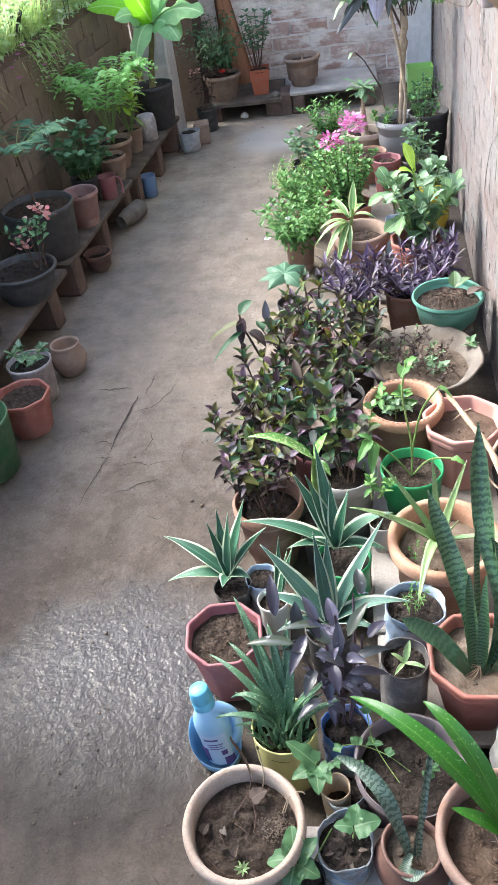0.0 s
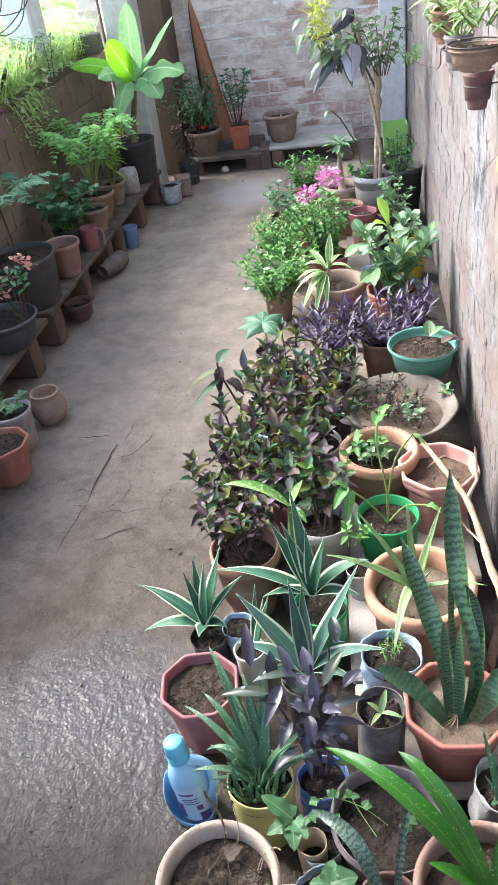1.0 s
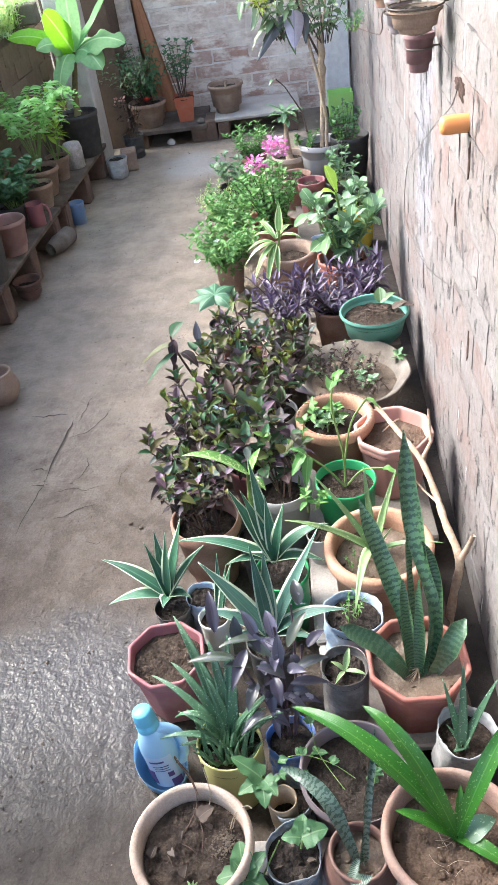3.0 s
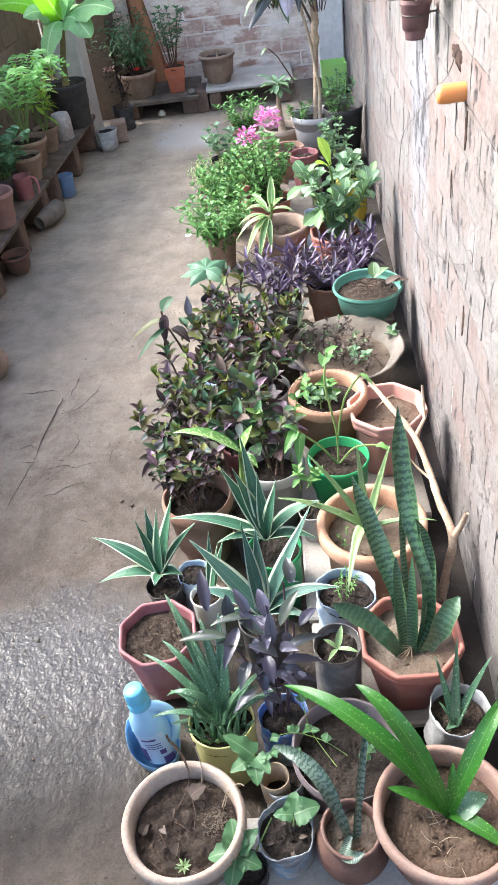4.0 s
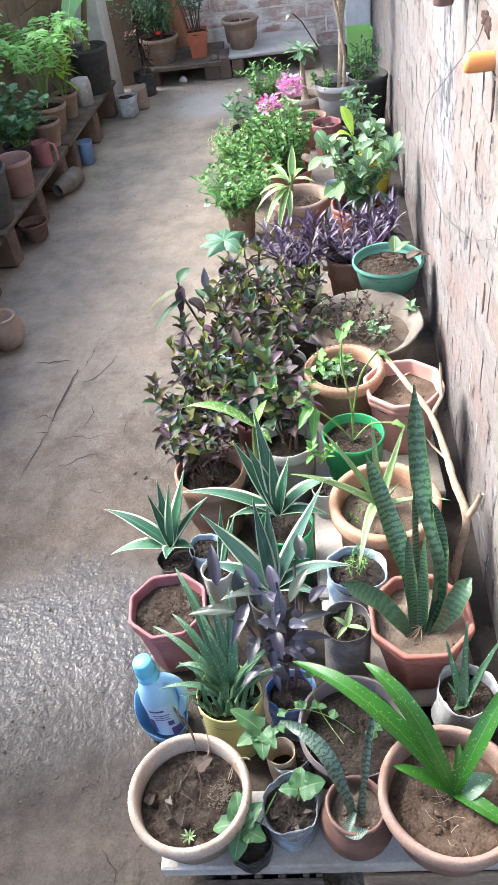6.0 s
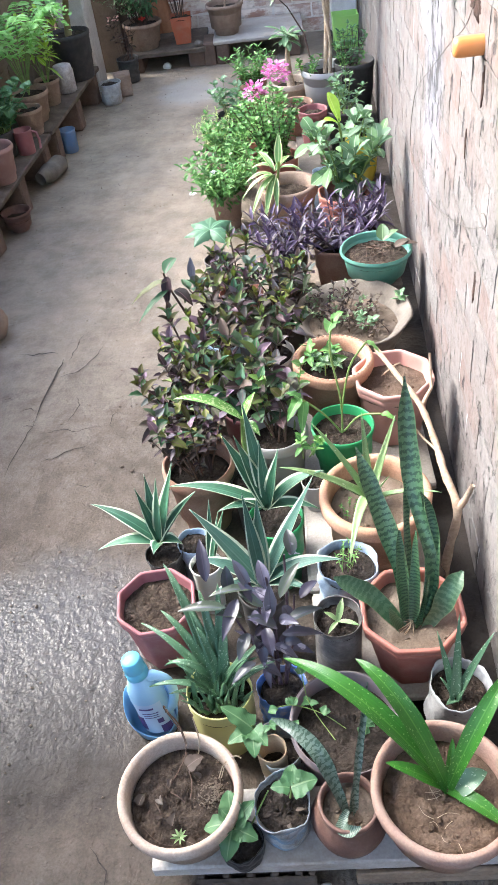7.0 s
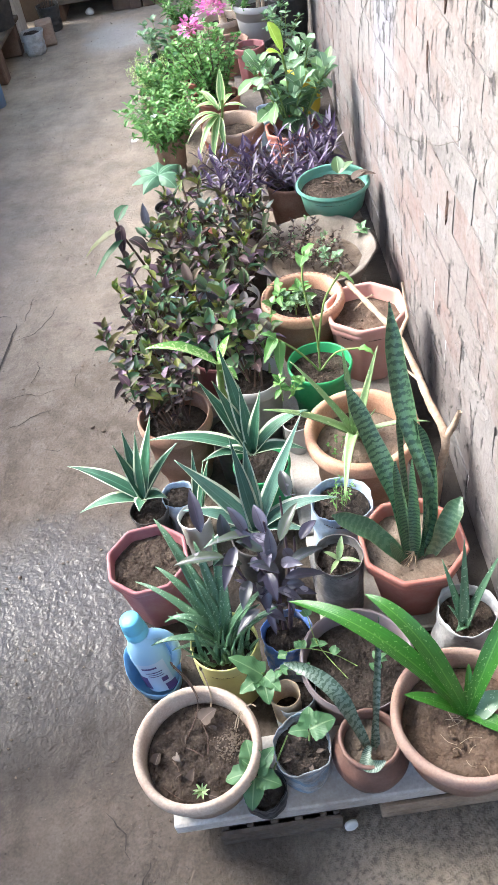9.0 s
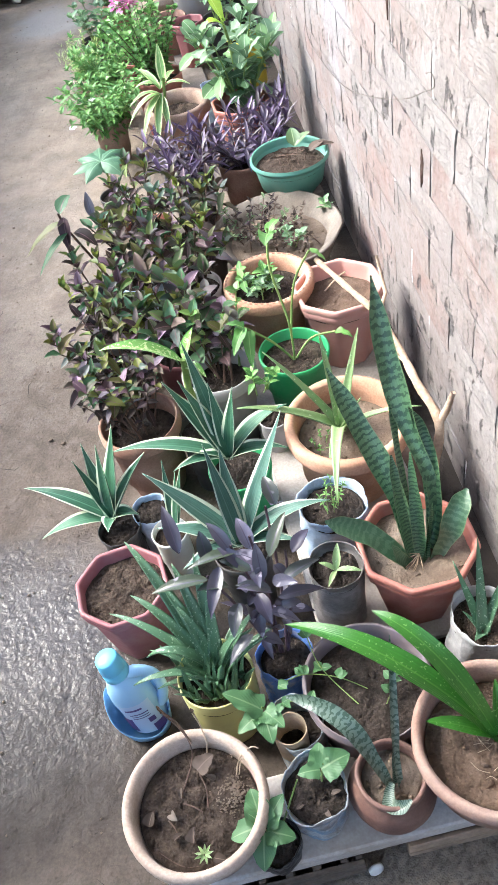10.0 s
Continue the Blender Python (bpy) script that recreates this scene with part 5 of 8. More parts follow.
p = pot_thing("sack_seedling", (0.055, 0.277, 0.081), 0.097, 0.085, WOVEN_SACK, "grimy white and blue sack with a small vine seedling", style="bag", base=0.62, soil=SOIL_DARK, soil_at=0.82, seed=6, wob=0.05)
g = tube(Geo(), ((0.012, 0.01, 0.07), (0.016, 0.02, 0.085), (0.02, 0.024, 0.095)), 0.0018, 5)
part("stem", g, STALK_GREEN, p)
leaves_of(p, HEART_LEAF, [((0.07, 0.295, 0.172), (0.114, 0.304, 0.178), 0.008, 1.15, 0.15), ((0.068, 0.295, 0.172), (0.036, 0.296, 0.172), 0.006, 0.65, -0.1), ((0.068, 0.298, 0.172), (0.075, 0.33, 0.18), 0.006, 0.8, 0.0)], 0.04, "heart", 0.22, 0, 10, 0.25)
for k in range(4):
    g, a = Geo(), k * 1.7
    small_leaf(g, (0.02 * math.cos(a), -0.01 + 0.02 * math.sin(a), 0.071), (math.cos(a), math.sin(a), 0.3), 0.016, 0.008, rr, "lance", 0.3)
    part("withered_leaf", g, DRY_LEAF, p)

p = pot_thing("snake_plant_small", (0.16, 0.261, 0.081), 0.098, 0.108, CLAY_BROWN, "brown round-bellied clay pot with a young banded snake plant", style="belly", soil=SOIL_PALE, soil_at=0.8, seed=7)
o = Vector((0.16, 0.261, 0.081))
for spine, widths, rolls in (
    (((0.157, 0.246, 0.163), (0.14, 0.275, 0.215), (0.118, 0.31, 0.258), (0.084, 0.345, 0.268), (0.047, 0.373, 0.252)), (0.012, 0.018, 0.025, 0.025, 0.019, 0.004), (0.6, 0.4, 0.0, -0.2, -0.2)),
    (((0.168, 0.246, 0.163), (0.172, 0.28, 0.2), (0.186, 0.33, 0.25), (0.205, 0.4, 0.3)), (0.009, 0.0125, 0.014, 0.012, 0.002), (0.5, 0.5, 0.3, 0.4)),
    (((0.163, 0.25, 0.163), (0.168, 0.272, 0.185), (0.178, 0.3, 0.212)), (0.008, 0.011, 0.01, 0.002), (0.2, 0.4, 0.3)),
):
    part("leaf", ribbon(Geo(), [Vector(q) - o for q in spine], widths, rolls, (0.1, -0.6, 0.8), 0.4, 0.08), SANSE_PALE, p)
part("leaf", ribbon(Geo(), [Vector(q) - o for q in ((0.158, 0.25, 0.185), (0.15, 0.238, 0.18), (0.149, 0.224, 0.182), (0.16, 0.216, 0.19), (0.175, 0.219, 0.196))], (0.008, 0.014, 0.022, 0.018, 0.004), (0.1, 0.2, 0.0, -0.2), (0.0, -0.3, 0.9), 0.5, 0.12), SANSE_PALE, p, "pale curled broken leaf")

p = pot_thing("strap_leaf_plant", (0.307, 0.265, 0.081), 0.222, 0.14, TERRA_DUSTY, "large terracotta bowl with a bright green strap-leaved lily", style="flared", base=0.6, soil=SOIL_MID, soil_at=0.72, seed=8, lip=0.2, wall=0.12, clods=30)
b = (0.316, 0.277, 0.18)
leaves_of(p, STRAP, [(b, (0.07, 0.471, 0.272), 0.13, 1.25, 0.05), (b, (0.189, 0.425, 0.33), 0.11, 1.1, -0.1), (b, (0.425, 0.39, 0.33), 0.07, 1.0, 0.1), (b, (0.222, 0.3, 0.232), 0.02, 0.8, 0.0), (b, (0.395, 0.212, 0.185), 0.03, 0.9, 0.0), (b, (0.33, 0.33, 0.24), 0.02, 0.5, 0.3)], 0.031, "strap", 0.35, 0, 18)
leaves_of(p, ALOE, [((0.322, 0.272, 0.182), (0.378, 0.29, 0.205), 0.022, 1.0, 0.2)], 0.036, "ovate", 0.3, 0, 9)
for k in range(18):
    a, q, t = rr.uniform(0, 6.28), rr.uniform(0.0, 0.05) if k < 14 else rr.uniform(0.03, 0.082), rr.uniform(0, 6.28)
    x, y, ln, bend = q * math.cos(a), q * math.sin(a), rr.uniform(0.012, 0.036), rr.uniform(-0.006, 0.006)
    dx, dy = ln * math.cos(t), ln * math.sin(t)
    part("straw", tube(Geo(), curve(((x, y, 0.1035), (x + dx / 2 - bend * math.sin(t), y + dy / 2 + bend * math.cos(t), 0.1055), (x + dx, y + dy, 0.1035))), 0.00045, 4), STRAW, p)

p = pot_thing("sack_with_tube", (0.052, 0.378, 0.0), 0.082, 0.155, WOVEN_SACK, "white plastic sack pot holding a cardboard tube", style="bag", base=0.6, soil=SOIL_DARK, soil_at=0.72, seed=9, wob=0.06)
g = Geo()
lathe(g, [(0.023, 0.1), (0.025, 0.166), (0.0248, 0.17), (0.0232, 0.168), (0.0215, 0.11), (0.01, 0.108)], 32, 0.03, 2, 0, 1, 1, (-0.012, -0.014, 0), crumple=0.06)
part("cardboard_tube", g, CARD, p)
g = Geo()
tube(g, ((-0.02, 0.01, 0.11), (-0.03, 0.02, 0.16), (-0.045, 0.02, 0.185)), 0.0016, 5)
part("stem", g, STALK_GREEN, p)
leaves_of(p, HEART_LEAF, [((0.008, 0.396, 0.18), (-0.045, 0.425, 0.205), 0.008, 1.0, 0.1), ((0.008, 0.392, 0.18), (0.012, 0.345, 0.175), 0.006, 0.95, 0.0), ((0.01, 0.394, 0.18), (0.034, 0.362, 0.18), 0.006, 0.8, 0.0), ((0.006, 0.394, 0.18), (-0.035, 0.372, 0.175), 0.006, 0.8, 0.0)], 0.04, "heart", 0.22, 0, 10, 0.25)

p = pot_thing("dark_tub", (0.168, 0.402, 0.0), 0.196, 0.18, PURPLE_GREY, "large grey-purple plastic tub of dark soil with creeping sprouts", style="flared", base=0.66, soil=SOIL_DARK, soil_at=0.82, seed=12, lip=0.12, wall=0.07, clods=34)
g, lv = Geo(), Geo()
for pts in (((0.0, 0.0, 0.15), (-0.04, 0.02, 0.17), (-0.09, 0.03, 0.185), (-0.13, 0.02, 0.19)), ((-0.02, -0.02, 0.15), (-0.06, 0.04, 0.17), (-0.07, 0.08, 0.2)), ((0.02, -0.03, 0.15), (0.03, -0.02, 0.165), (0.035, -0.005, 0.175)), ((-0.05, -0.03, 0.15), (-0.09, -0.01, 0.18), (-0.13, -0.01, 0.195))):
    tube(g, curve(pts), 0.0009, 5)
    for q in pts[1:]:
        for k in range(3):
            a = rr.uniform(0, 6.28)
            small_leaf(lv, q, (math.cos(a), math.sin(a), 0.3), 0.017, 0.014, rr, "ovate", 0.2)
part("stem", g, STALK_GREEN, p)
part("foliage", lv, HEART_LEAF, p)

p = pot_thing("small_aloe", (0.366, 0.448, 0.0), 0.104, 0.2, WHITE_SACK, "white plastic sack pot with a slim speckled aloe", style="bag", base=0.7, soil=SOIL, soil_at=0.88, seed=14, wob=0.02)
b = (0.358, 0.432, 0.176)
leaves_of(p, ALOE, [(b, (0.334, 0.5, 0.28), 0.0, 1.0, 0.0), (b, (0.367, 0.497, 0.33), 0.0, 1.1, 0.0), (b, (0.422, 0.478, 0.3), 0.01, 1.0, 0.0), (b, (0.335, 0.455, 0.21), 0.005, 0.5, 0.0), (b, (0.34, 0.418, 0.185), 0.0, 0.9, 0.0)], 0.02, "aloe", 0.4, 0.006, 10)

# octagonal planter with the tall snake plant
p = pot_thing("snake_plant_tall", (0.305, 0.579, 0.08), 0.198, 0.16, RED_PLASTIC, "faded red octagonal planter with a tall banded snake plant", style="oct", base=0.64, soil=SOIL_PALE, soil_at=0.84, seed=15)
b = (0.303, 0.566, 0.21)
o = Vector((0.305, 0.579, 0.08))
for spine, widths, rolls in (
    (((0.317, 0.566, 0.2), (0.341, 0.61, 0.3), (0.326, 0.69, 0.4), (0.316, 0.76, 0.49), (0.317, 0.816, 0.585)), (0.018, 0.03, 0.022, 0.037, 0.032, 0.003), (0.7, 0.45, -0.5, -0.1, 0.1)),
    (((0.298, 0.572, 0.205), (0.287, 0.63, 0.31), (0.252, 0.7, 0.4), (0.225, 0.756, 0.482)), (0.016, 0.026, 0.037, 0.033, 0.003), (-0.6, -0.3, 0.25, 0.1)),
    (((0.327, 0.562, 0.205), (0.345, 0.61, 0.29), (0.348, 0.67, 0.37), (0.33, 0.69, 0.425)), (0.016, 0.026, 0.028, 0.019, 0.003), (-0.9, -0.7, -0.3, 0.3)),
    (((0.293, 0.562, 0.205), (0.285, 0.602, 0.29), (0.289, 0.65, 0.372)), (0.016, 0.027, 0.026, 0.018, 0.004), (0.5, 0.6, 0.1)),
    (((0.307, 0.557, 0.205), (0.313, 0.6, 0.285), (0.318, 0.645, 0.375)), (0.013, 0.022, 0.022, 0.014, 0.003), (-0.8, -0.6, -0.9)),
    (((0.303, 0.58, 0.205), (0.3, 0.65, 0.33), (0.306, 0.71, 0.43)), (0.014, 0.023, 0.027, 0.02, 0.003), (0.3, 0.9, 0.5)),
    (((0.31, 0.552, 0.205), (0.32, 0.575, 0.25), (0.334, 0.59, 0.31)), (0.012, 0.017, 0.014, 0.003), (0.2, 0.8, 0.4)),
):
    part("leaf", ribbon(Geo(), [Vector(q) - o for q in spine], widths, rolls, (0.1, -0.85, 0.5), 0.42, 0.05), SANSE, p)
for spine, widths, rolls, way in (
    (((0.29, 0.552, 0.205), (0.24, 0.585, 0.262), (0.2, 0.598, 0.292), (0.168, 0.605, 0.31)), (0.02, 0.032, 0.036, 0.029, 0.004), (0.2, 0.0, -0.2, -0.3), (0.1, -0.5, 0.9)),
    (((0.318, 0.553, 0.205), (0.346, 0.566, 0.24), (0.372, 0.585, 0.28), (0.397, 0.607, 0.3)), (0.014, 0.026, 0.038, 0.034, 0.006), (0.8, 0.5, 0.1, -0.3), (-0.2, -0.6, 0.8)),
    (((0.288, 0.554, 0.205), (0.27, 0.558, 0.235), (0.262, 0.566, 0.262)), (0.014, 0.022, 0.016, 0.003), (0.2, 0.3, 0.2), (0.1, -0.6, 0.8)),
):
    part("leaf", ribbon(Geo(), [Vector(q) - o for q in spine], widths, rolls, way, 0.4, 0.08), SANSE_DARK, p)
for k in range(7):
    a = rr.uniform(2.6, 6.6)
    part("root", tube(Geo(), ((0, -0.012, 0.139), (0.018 * math.cos(a), -0.015 + 0.018 * math.sin(a), 0.142), (0.036 * math.cos(a), -0.015 + 0.03 * math.sin(a), 0.138)), [0.0009, 0.0007, 0.0005], 4), CARD, p)

p = pot_thing("bottle_pot", (0.17, 0.572, 0.08), 0.09, 0.16, CLEAR_PLASTIC, "cut clear plastic bottle used as a pot with a dying seedling", style="ribbed", base=0.86, soil=SOIL_DARK, soil_at=0.88, seed=17, wob=0.02)
b = (0.17, 0.57, 0.225)
leaves_of(p, ALOE_PALE, [(b, (0.182, 0.602, 0.252), 0.01, 1.2, 0.2), (b, (0.145, 0.582, 0.24), 0.008, 0.9, 0.0), (b, (0.21, 0.552, 0.232), 0.01, 0.9, 0.0), (b, (0.15, 0.54, 0.23), 0.008, 0.8, 0.0)], 0.011, "lance", 0.4, 0, 7)

p = pot_thing("blue_bag_pot", (0.2, 0.712, 0.08), 0.118, 0.14, BLUE_SACK, "faded blue plastic bag pot with fine green sprouts", style="bag", base=0.66, soil=SOIL_DARK, soil_at=0.85, seed=18, wob=0.05)
bush(p, GREEN_LEAF, STALK_GREEN, 18, 7, 0.03, 0.09, 4, 0.012, 0.004, (0, 0, 0.115), shape="lance", stem_r=0.0009, base_r=0.02)

p = pot_thing("pale_aloe_pot", (0.272, 0.868, 0.08), 0.235, 0.17, TERRA_ORANGE, "wide orange terracotta pot with a sprawling pale green aloe", style="flared", base=0.66, soil=SOIL_PALE, soil_at=0.74, seed=19, lip=0.2, wall=0.16, clods=20)
b = (0.264, 0.886, 0.205)
leaves_of(p, ALOE_PALE, [(b, (0.08, 0.877, 0.33), 0.035, 1.2, 0.0), (b, (0.15, 0.975, 0.36), 0.02, 0.9, 0.0), (b, (0.32, 0.929, 0.4), 0.01, 1.0, 0.2), (b, (0.202, 0.672, 0.262), 0.11, 1.25, 0.1), (b, (0.4, 0.826, 0.275), 0.03, 0.7, 0.0), (b, (0.255, 0.965, 0.385), 0.015, 0.9, 0.0), (b, (0.215, 0.78, 0.235), 0.04, 0.9, 0.0), (b, (0.3, 0.86, 0.3), 0.0, 0.8, 0.0)], 0.026, "aloe", 0.45, 0.003, 12)
bush(p, GREEN_LEAF, STALK_GREEN, 19, 5, 0.03, 0.03, 3, 0.01, 0.006, (-0.055, -0.02, 0.125), stem_r=0.0008)

# ---------------------------------------------------------------- bottle, aloe and purple plants on the floor edge
bottle = thing("detergent_bottle", (-0.19, 0.508, 0.005), "pale blue detergent bottle with a sky-blue cap", "bottle")
lean = Matrix.Rotation(radians(-6), 4, "X") @ Matrix.Rotation(radians(-7), 4, "Y")


def leaned(geo):
    geo.v = [tuple((lean @ Vector(q))) for q in geo.v]
    return geo


g = Geo()
lathe(g, [(0.028, 0.004), (0.032, 0.008), (0.0345, 0.04), (0.0345, 0.075), (0.0355, 0.1), (0.033, 0.125), (0.025, 0.146), (0.0175, 0.156), (0.0155, 0.168), (0.012, 0.17)], 40, 0.012, 2, 0, 0.98, 0.76)
body = part("body", leaned(g), BOTTLE_BLUE, bottle)
g = Geo()
lathe(g, [(0.0195, 0.158), (0.0215, 0.16), (0.0215, 0.172), (0.0195, 0.175), (0.0195, 0.178), (0.021, 0.18), (0.0185, 0.203), (0.017, 0.206), (0.004, 0.2065)], 36)
g.v = [(x * (1 + 0.012 * math.cos(18 * math.atan2(y, x))), y * (1 + 0.012 * math.cos(18 * math.atan2(y, x))), z) for x, y, z in g.v]
part("cap", leaned(g), CAP_BLUE, bottle, "sky-blue plastic cap")
g = Geo()
tube(g, curve(((0.012, 0, 0.15), (0.033, 0.0, 0.149), (0.05, 0.0, 0.128), (0.051, 0.0, 0.095), (0.042, 0.0, 0.066), (0.03, 0.0, 0.052)), 3), [0.0105] * 3 + [0.0092] * 10 + [0.011] * 3, 12)
part("handle", leaned(g), BOTTLE_BLUE, body)


def on_bottle(x0, x1, z0, z1, lift=0.0008):
    """A patch of print that follows the bottle's front."""
    gg, verts, faces = Geo(), [], []
    for k in range(5):
        for i in range(7):
            a = -1.57 + (x0 + (x1 - x0) * i / 6)
            z = z0 + (z1 - z0) * k / 4
            r = (0.0345 if z < 0.06 else 0.0338) + 0.0006
            verts.append((0.98 * (r + lift) * math.cos(a), 0.76 * (r + lift) * math.sin(a) - lift, z))
    for k in range(4):
        for i in range(6):
            a = k * 7 + i
            faces.append((a, a + 1, a + 8, a + 7))
    return leaned(gg.add(verts, faces))


label = part("paper_label", on_bottle(-0.85, 0.85, 0.012, 0.098), PALE_LABEL, bottle, "pale printed label")
part("print_patch", on_bottle(-1.15, -0.5, 0.022, 0.06, 0.0014), INK, label, "violet print patch")
part("print_patch", on_bottle(0.3, 0.95, 0.012, 0.034, 0.0014), INK, label)
for a0, a1, z0, z1 in ((-0.55, 0.3, 0.084, 0.089), (-0.45, 0.5, 0.072, 0.0745), (-0.4, 0.45, 0.066, 0.068), (-0.4, 0.5, 0.06, 0.062), (0.25, 0.6, 0.042, 0.055)):
    part("label_bar", on_bottle(a0, a1, z0, z1, 0.0014), INK, label)
g = Geo()
lathe(g, [(0.038, 0.0), (0.044, 0.002), (0.049, 0.08), (0.0498, 0.1), (0.0485, 0.1), (0.0475, 0.08), (0.0425, 0.004), (0.02, 0.0035)], 48, 0.03, 5, 0, 1.05, 0.92)
g.v = [(x, y, z * (0.2 + 0.8 * min(1, max(0, 0.62 + 12 * y - 4 * x))) if z > 0.01 else z) for x, y, z in g.v]
cup = tagged(part("cut_container", g, BLUE_PLASTIC), "cut light blue plastic container round the bottle's foot", "container")
cup.matrix_basis = pose(-0.203, 0.516, 0.0)

p = pot_thing("aloe_in_yellow_pot", (-0.055, 0.482, 0.0), 0.108, 0.165, YELLOW_PLASTIC, "pale yellow cut canister with a spiny green aloe", style="canister", base=0.66, soil=SOIL_DARK, soil_at=0.85, seed=21, rz=8)
spread = (
    ((-0.091, 0.615, 0.22), (-0.148, 0.671, 0.3), 0.03, 0.02),
    ((-0.08, 0.547, 0.2), (-0.159, 0.609, 0.24), 0.026, 0.02),
    ((-0.114, 0.556, 0.19), (-0.205, 0.612, 0.2), 0.022, 0.015),
    ((-0.056, 0.471, 0.17), (-0.183, 0.492, 0.17), 0.02, 0.02),
    ((-0.064, 0.54, 0.2), (-0.156, 0.528, 0.18), 0.022, 0.035),
    ((-0.043, 0.538, 0.2), (-0.103, 0.593, 0.27), 0.026, 0.02),
    ((-0.025, 0.548, 0.22), (-0.078, 0.606, 0.3), 0.027, 0.02),
    ((-0.017, 0.548, 0.2), (-0.041, 0.608, 0.31), 0.025, 0.01),
    ((-0.041, 0.51, 0.17), (0.008, 0.498, 0.24), 0.02, 0.01),
    ((-0.047, 0.47, 0.16), (0.021, 0.509, 0.22), 0.018, 0.01),
    ((-0.009, 0.49, 0.18), (0.039, 0.523, 0.25), 0.02, 0.01),
    ((-0.038, 0.526, 0.2), (-0.089, 0.563, 0.25), 0.024, 0.02),
    ((-0.022, 0.525, 0.2), (-0.03, 0.575, 0.27), 0.024, 0.01),
)
# each leaf springs from the crown of the plant, and is broadest where it leaves the others
crown = Vector((-0.055, 0.497, 0.135))
items = []
for a, q, w, up in spread:
    foot = (crown.x + (a[0] - crown.x) * 0.22, crown.y + (a[1] - crown.y) * 0.22, 0.135)
    items.append((foot, q, up + 0.5 * (a[2] - 0.135) + 0.012, w / 0.024, 0.1))
leaves_of(p, ALOE, items, 0.027, "aloe", 0.45, 0.006, 14)
thick = random.Random(19)
items = []
for k in range(16):
    a = k * 2.399
    e, ln = thick.uniform(0.15, 1.0) if math.sin(a) > -0.2 else thick.uniform(0.9, 1.3), thick.uniform(0.06, 0.11)
    foot = (crown.x + 0.02 * math.cos(a), crown.y + 0.02 * math.sin(a), 0.137)
    items.append((foot, (foot[0] + ln * math.cos(a) * math.cos(e), foot[1] + ln * math.sin(a) * math.cos(e), 0.142 + ln * math.sin(e)), 0.018, thick.uniform(0.7, 1.0), 0.0))
leaves_of(p, ALOE, items, 0.019, "aloe", 0.45, 0.005, 12)
pups = (((-0.09, 0.499), (-0.111, 0.538, 0.18)), ((-0.08, 0.498), (-0.096, 0.542, 0.19)), ((-0.069, 0.495), (-0.076, 0.538, 0.2)), ((-0.059, 0.497), (-0.061, 0.535, 0.2)), ((-0.048, 0.496), (-0.035, 0.522, 0.2)), ((-0.072, 0.486), (-0.052, 0.527, 0.19)), ((-0.035, 0.495), (-0.022, 0.513, 0.2)), ((-0.1, 0.505), (-0.132, 0.539, 0.19)), ((-0.06, 0.473), (-0.086, 0.462, 0.162)), ((-0.024, 0.482), (-0.007, 0.463, 0.172)))
leaves_of(p, ALOE, [((*a, 0.137), q, 0.008, 1.0, 0.1) for a, q in pups], 0.016, "aloe", 0.45, 0.004, 10)
items = []
for k in range(22):
    x, y = -0.098 + 0.004 * k, 0.448 + 0.02 * thick.random() + (0.012 if k in (0, 1, 20, 21) else 0)
    side = (x + 0.055) * thick.uniform(0.2, 0.9) + thick.uniform(-0.02, 0.02)
    items.append(((x, y, 0.137), (x + side, y + thick.uniform(-0.03, 0.03), thick.uniform(0.17, 0.215)), 0.006, thick.uniform(0.7, 1.1), 0.1))
leaves_of(p, ALOE, items, 0.014, "aloe", 0.45, 0.004, 10)

p = pot_thing("purple_spiderwort_front", (0.058, 0.503, 0.0), 0.092, 0.13, BLUE_PRINT, "blue printed sack with a glossy purple spiderwort", style="bag", base=0.7, soil=SOIL_DARK, soil_at=0.86, seed=22)
o = Vector((0.058, 0.503, 0.0))
for foot, top in (((0.063, 0.516), (0.084, 0.615, 0.37)), ((0.057, 0.517), (0.019, 0.582, 0.34)), ((0.052, 0.517), (0.05, 0.583, 0.35)), ((0.046, 0.518), (-0.027, 0.567, 0.3)), ((0.063, 0.516), (0.097, 0.557, 0.33)), ((0.057, 0.517), (0.032, 0.539, 0.28))):
    a, c = Vector((*foot, 0.1)) - o, Vector(top) - o
    part("stem", tube(Geo(), curve((a, (a + c) / 2 + Vector((0.006, -0.006, 0.012)), c)), [0.003 - 0.00012 * k for k in range(9)], 7), STALK_PURPLE, p)
upper = (((-0.027, 0.561, 0.3), (-0.116, 0.567, 0.29)), ((-0.061, 0.606, 0.32), (-0.071, 0.674, 0.36)), ((-0.006, 0.578, 0.3), (-0.035, 0.511, 0.27)), ((0.009, 0.532, 0.26), (-0.009, 0.488, 0.24)), ((0.041, 0.534, 0.27), (0.052, 0.488, 0.25)), ((0.072, 0.553, 0.33), (0.111, 0.596, 0.37)), ((0.099, 0.613, 0.37), (0.092, 0.656, 0.39)), ((0.093, 0.622, 0.36), (0.108, 0.646, 0.33)), ((0.065, 0.551, 0.31), (0.018, 0.577, 0.33)), ((0.048, 0.574, 0.33), (0.037, 0.615, 0.36)), ((-0.02, 0.584, 0.31), (-0.021, 0.608, 0.36)), ((0.083, 0.526, 0.3), (0.145, 0.548, 0.3)))
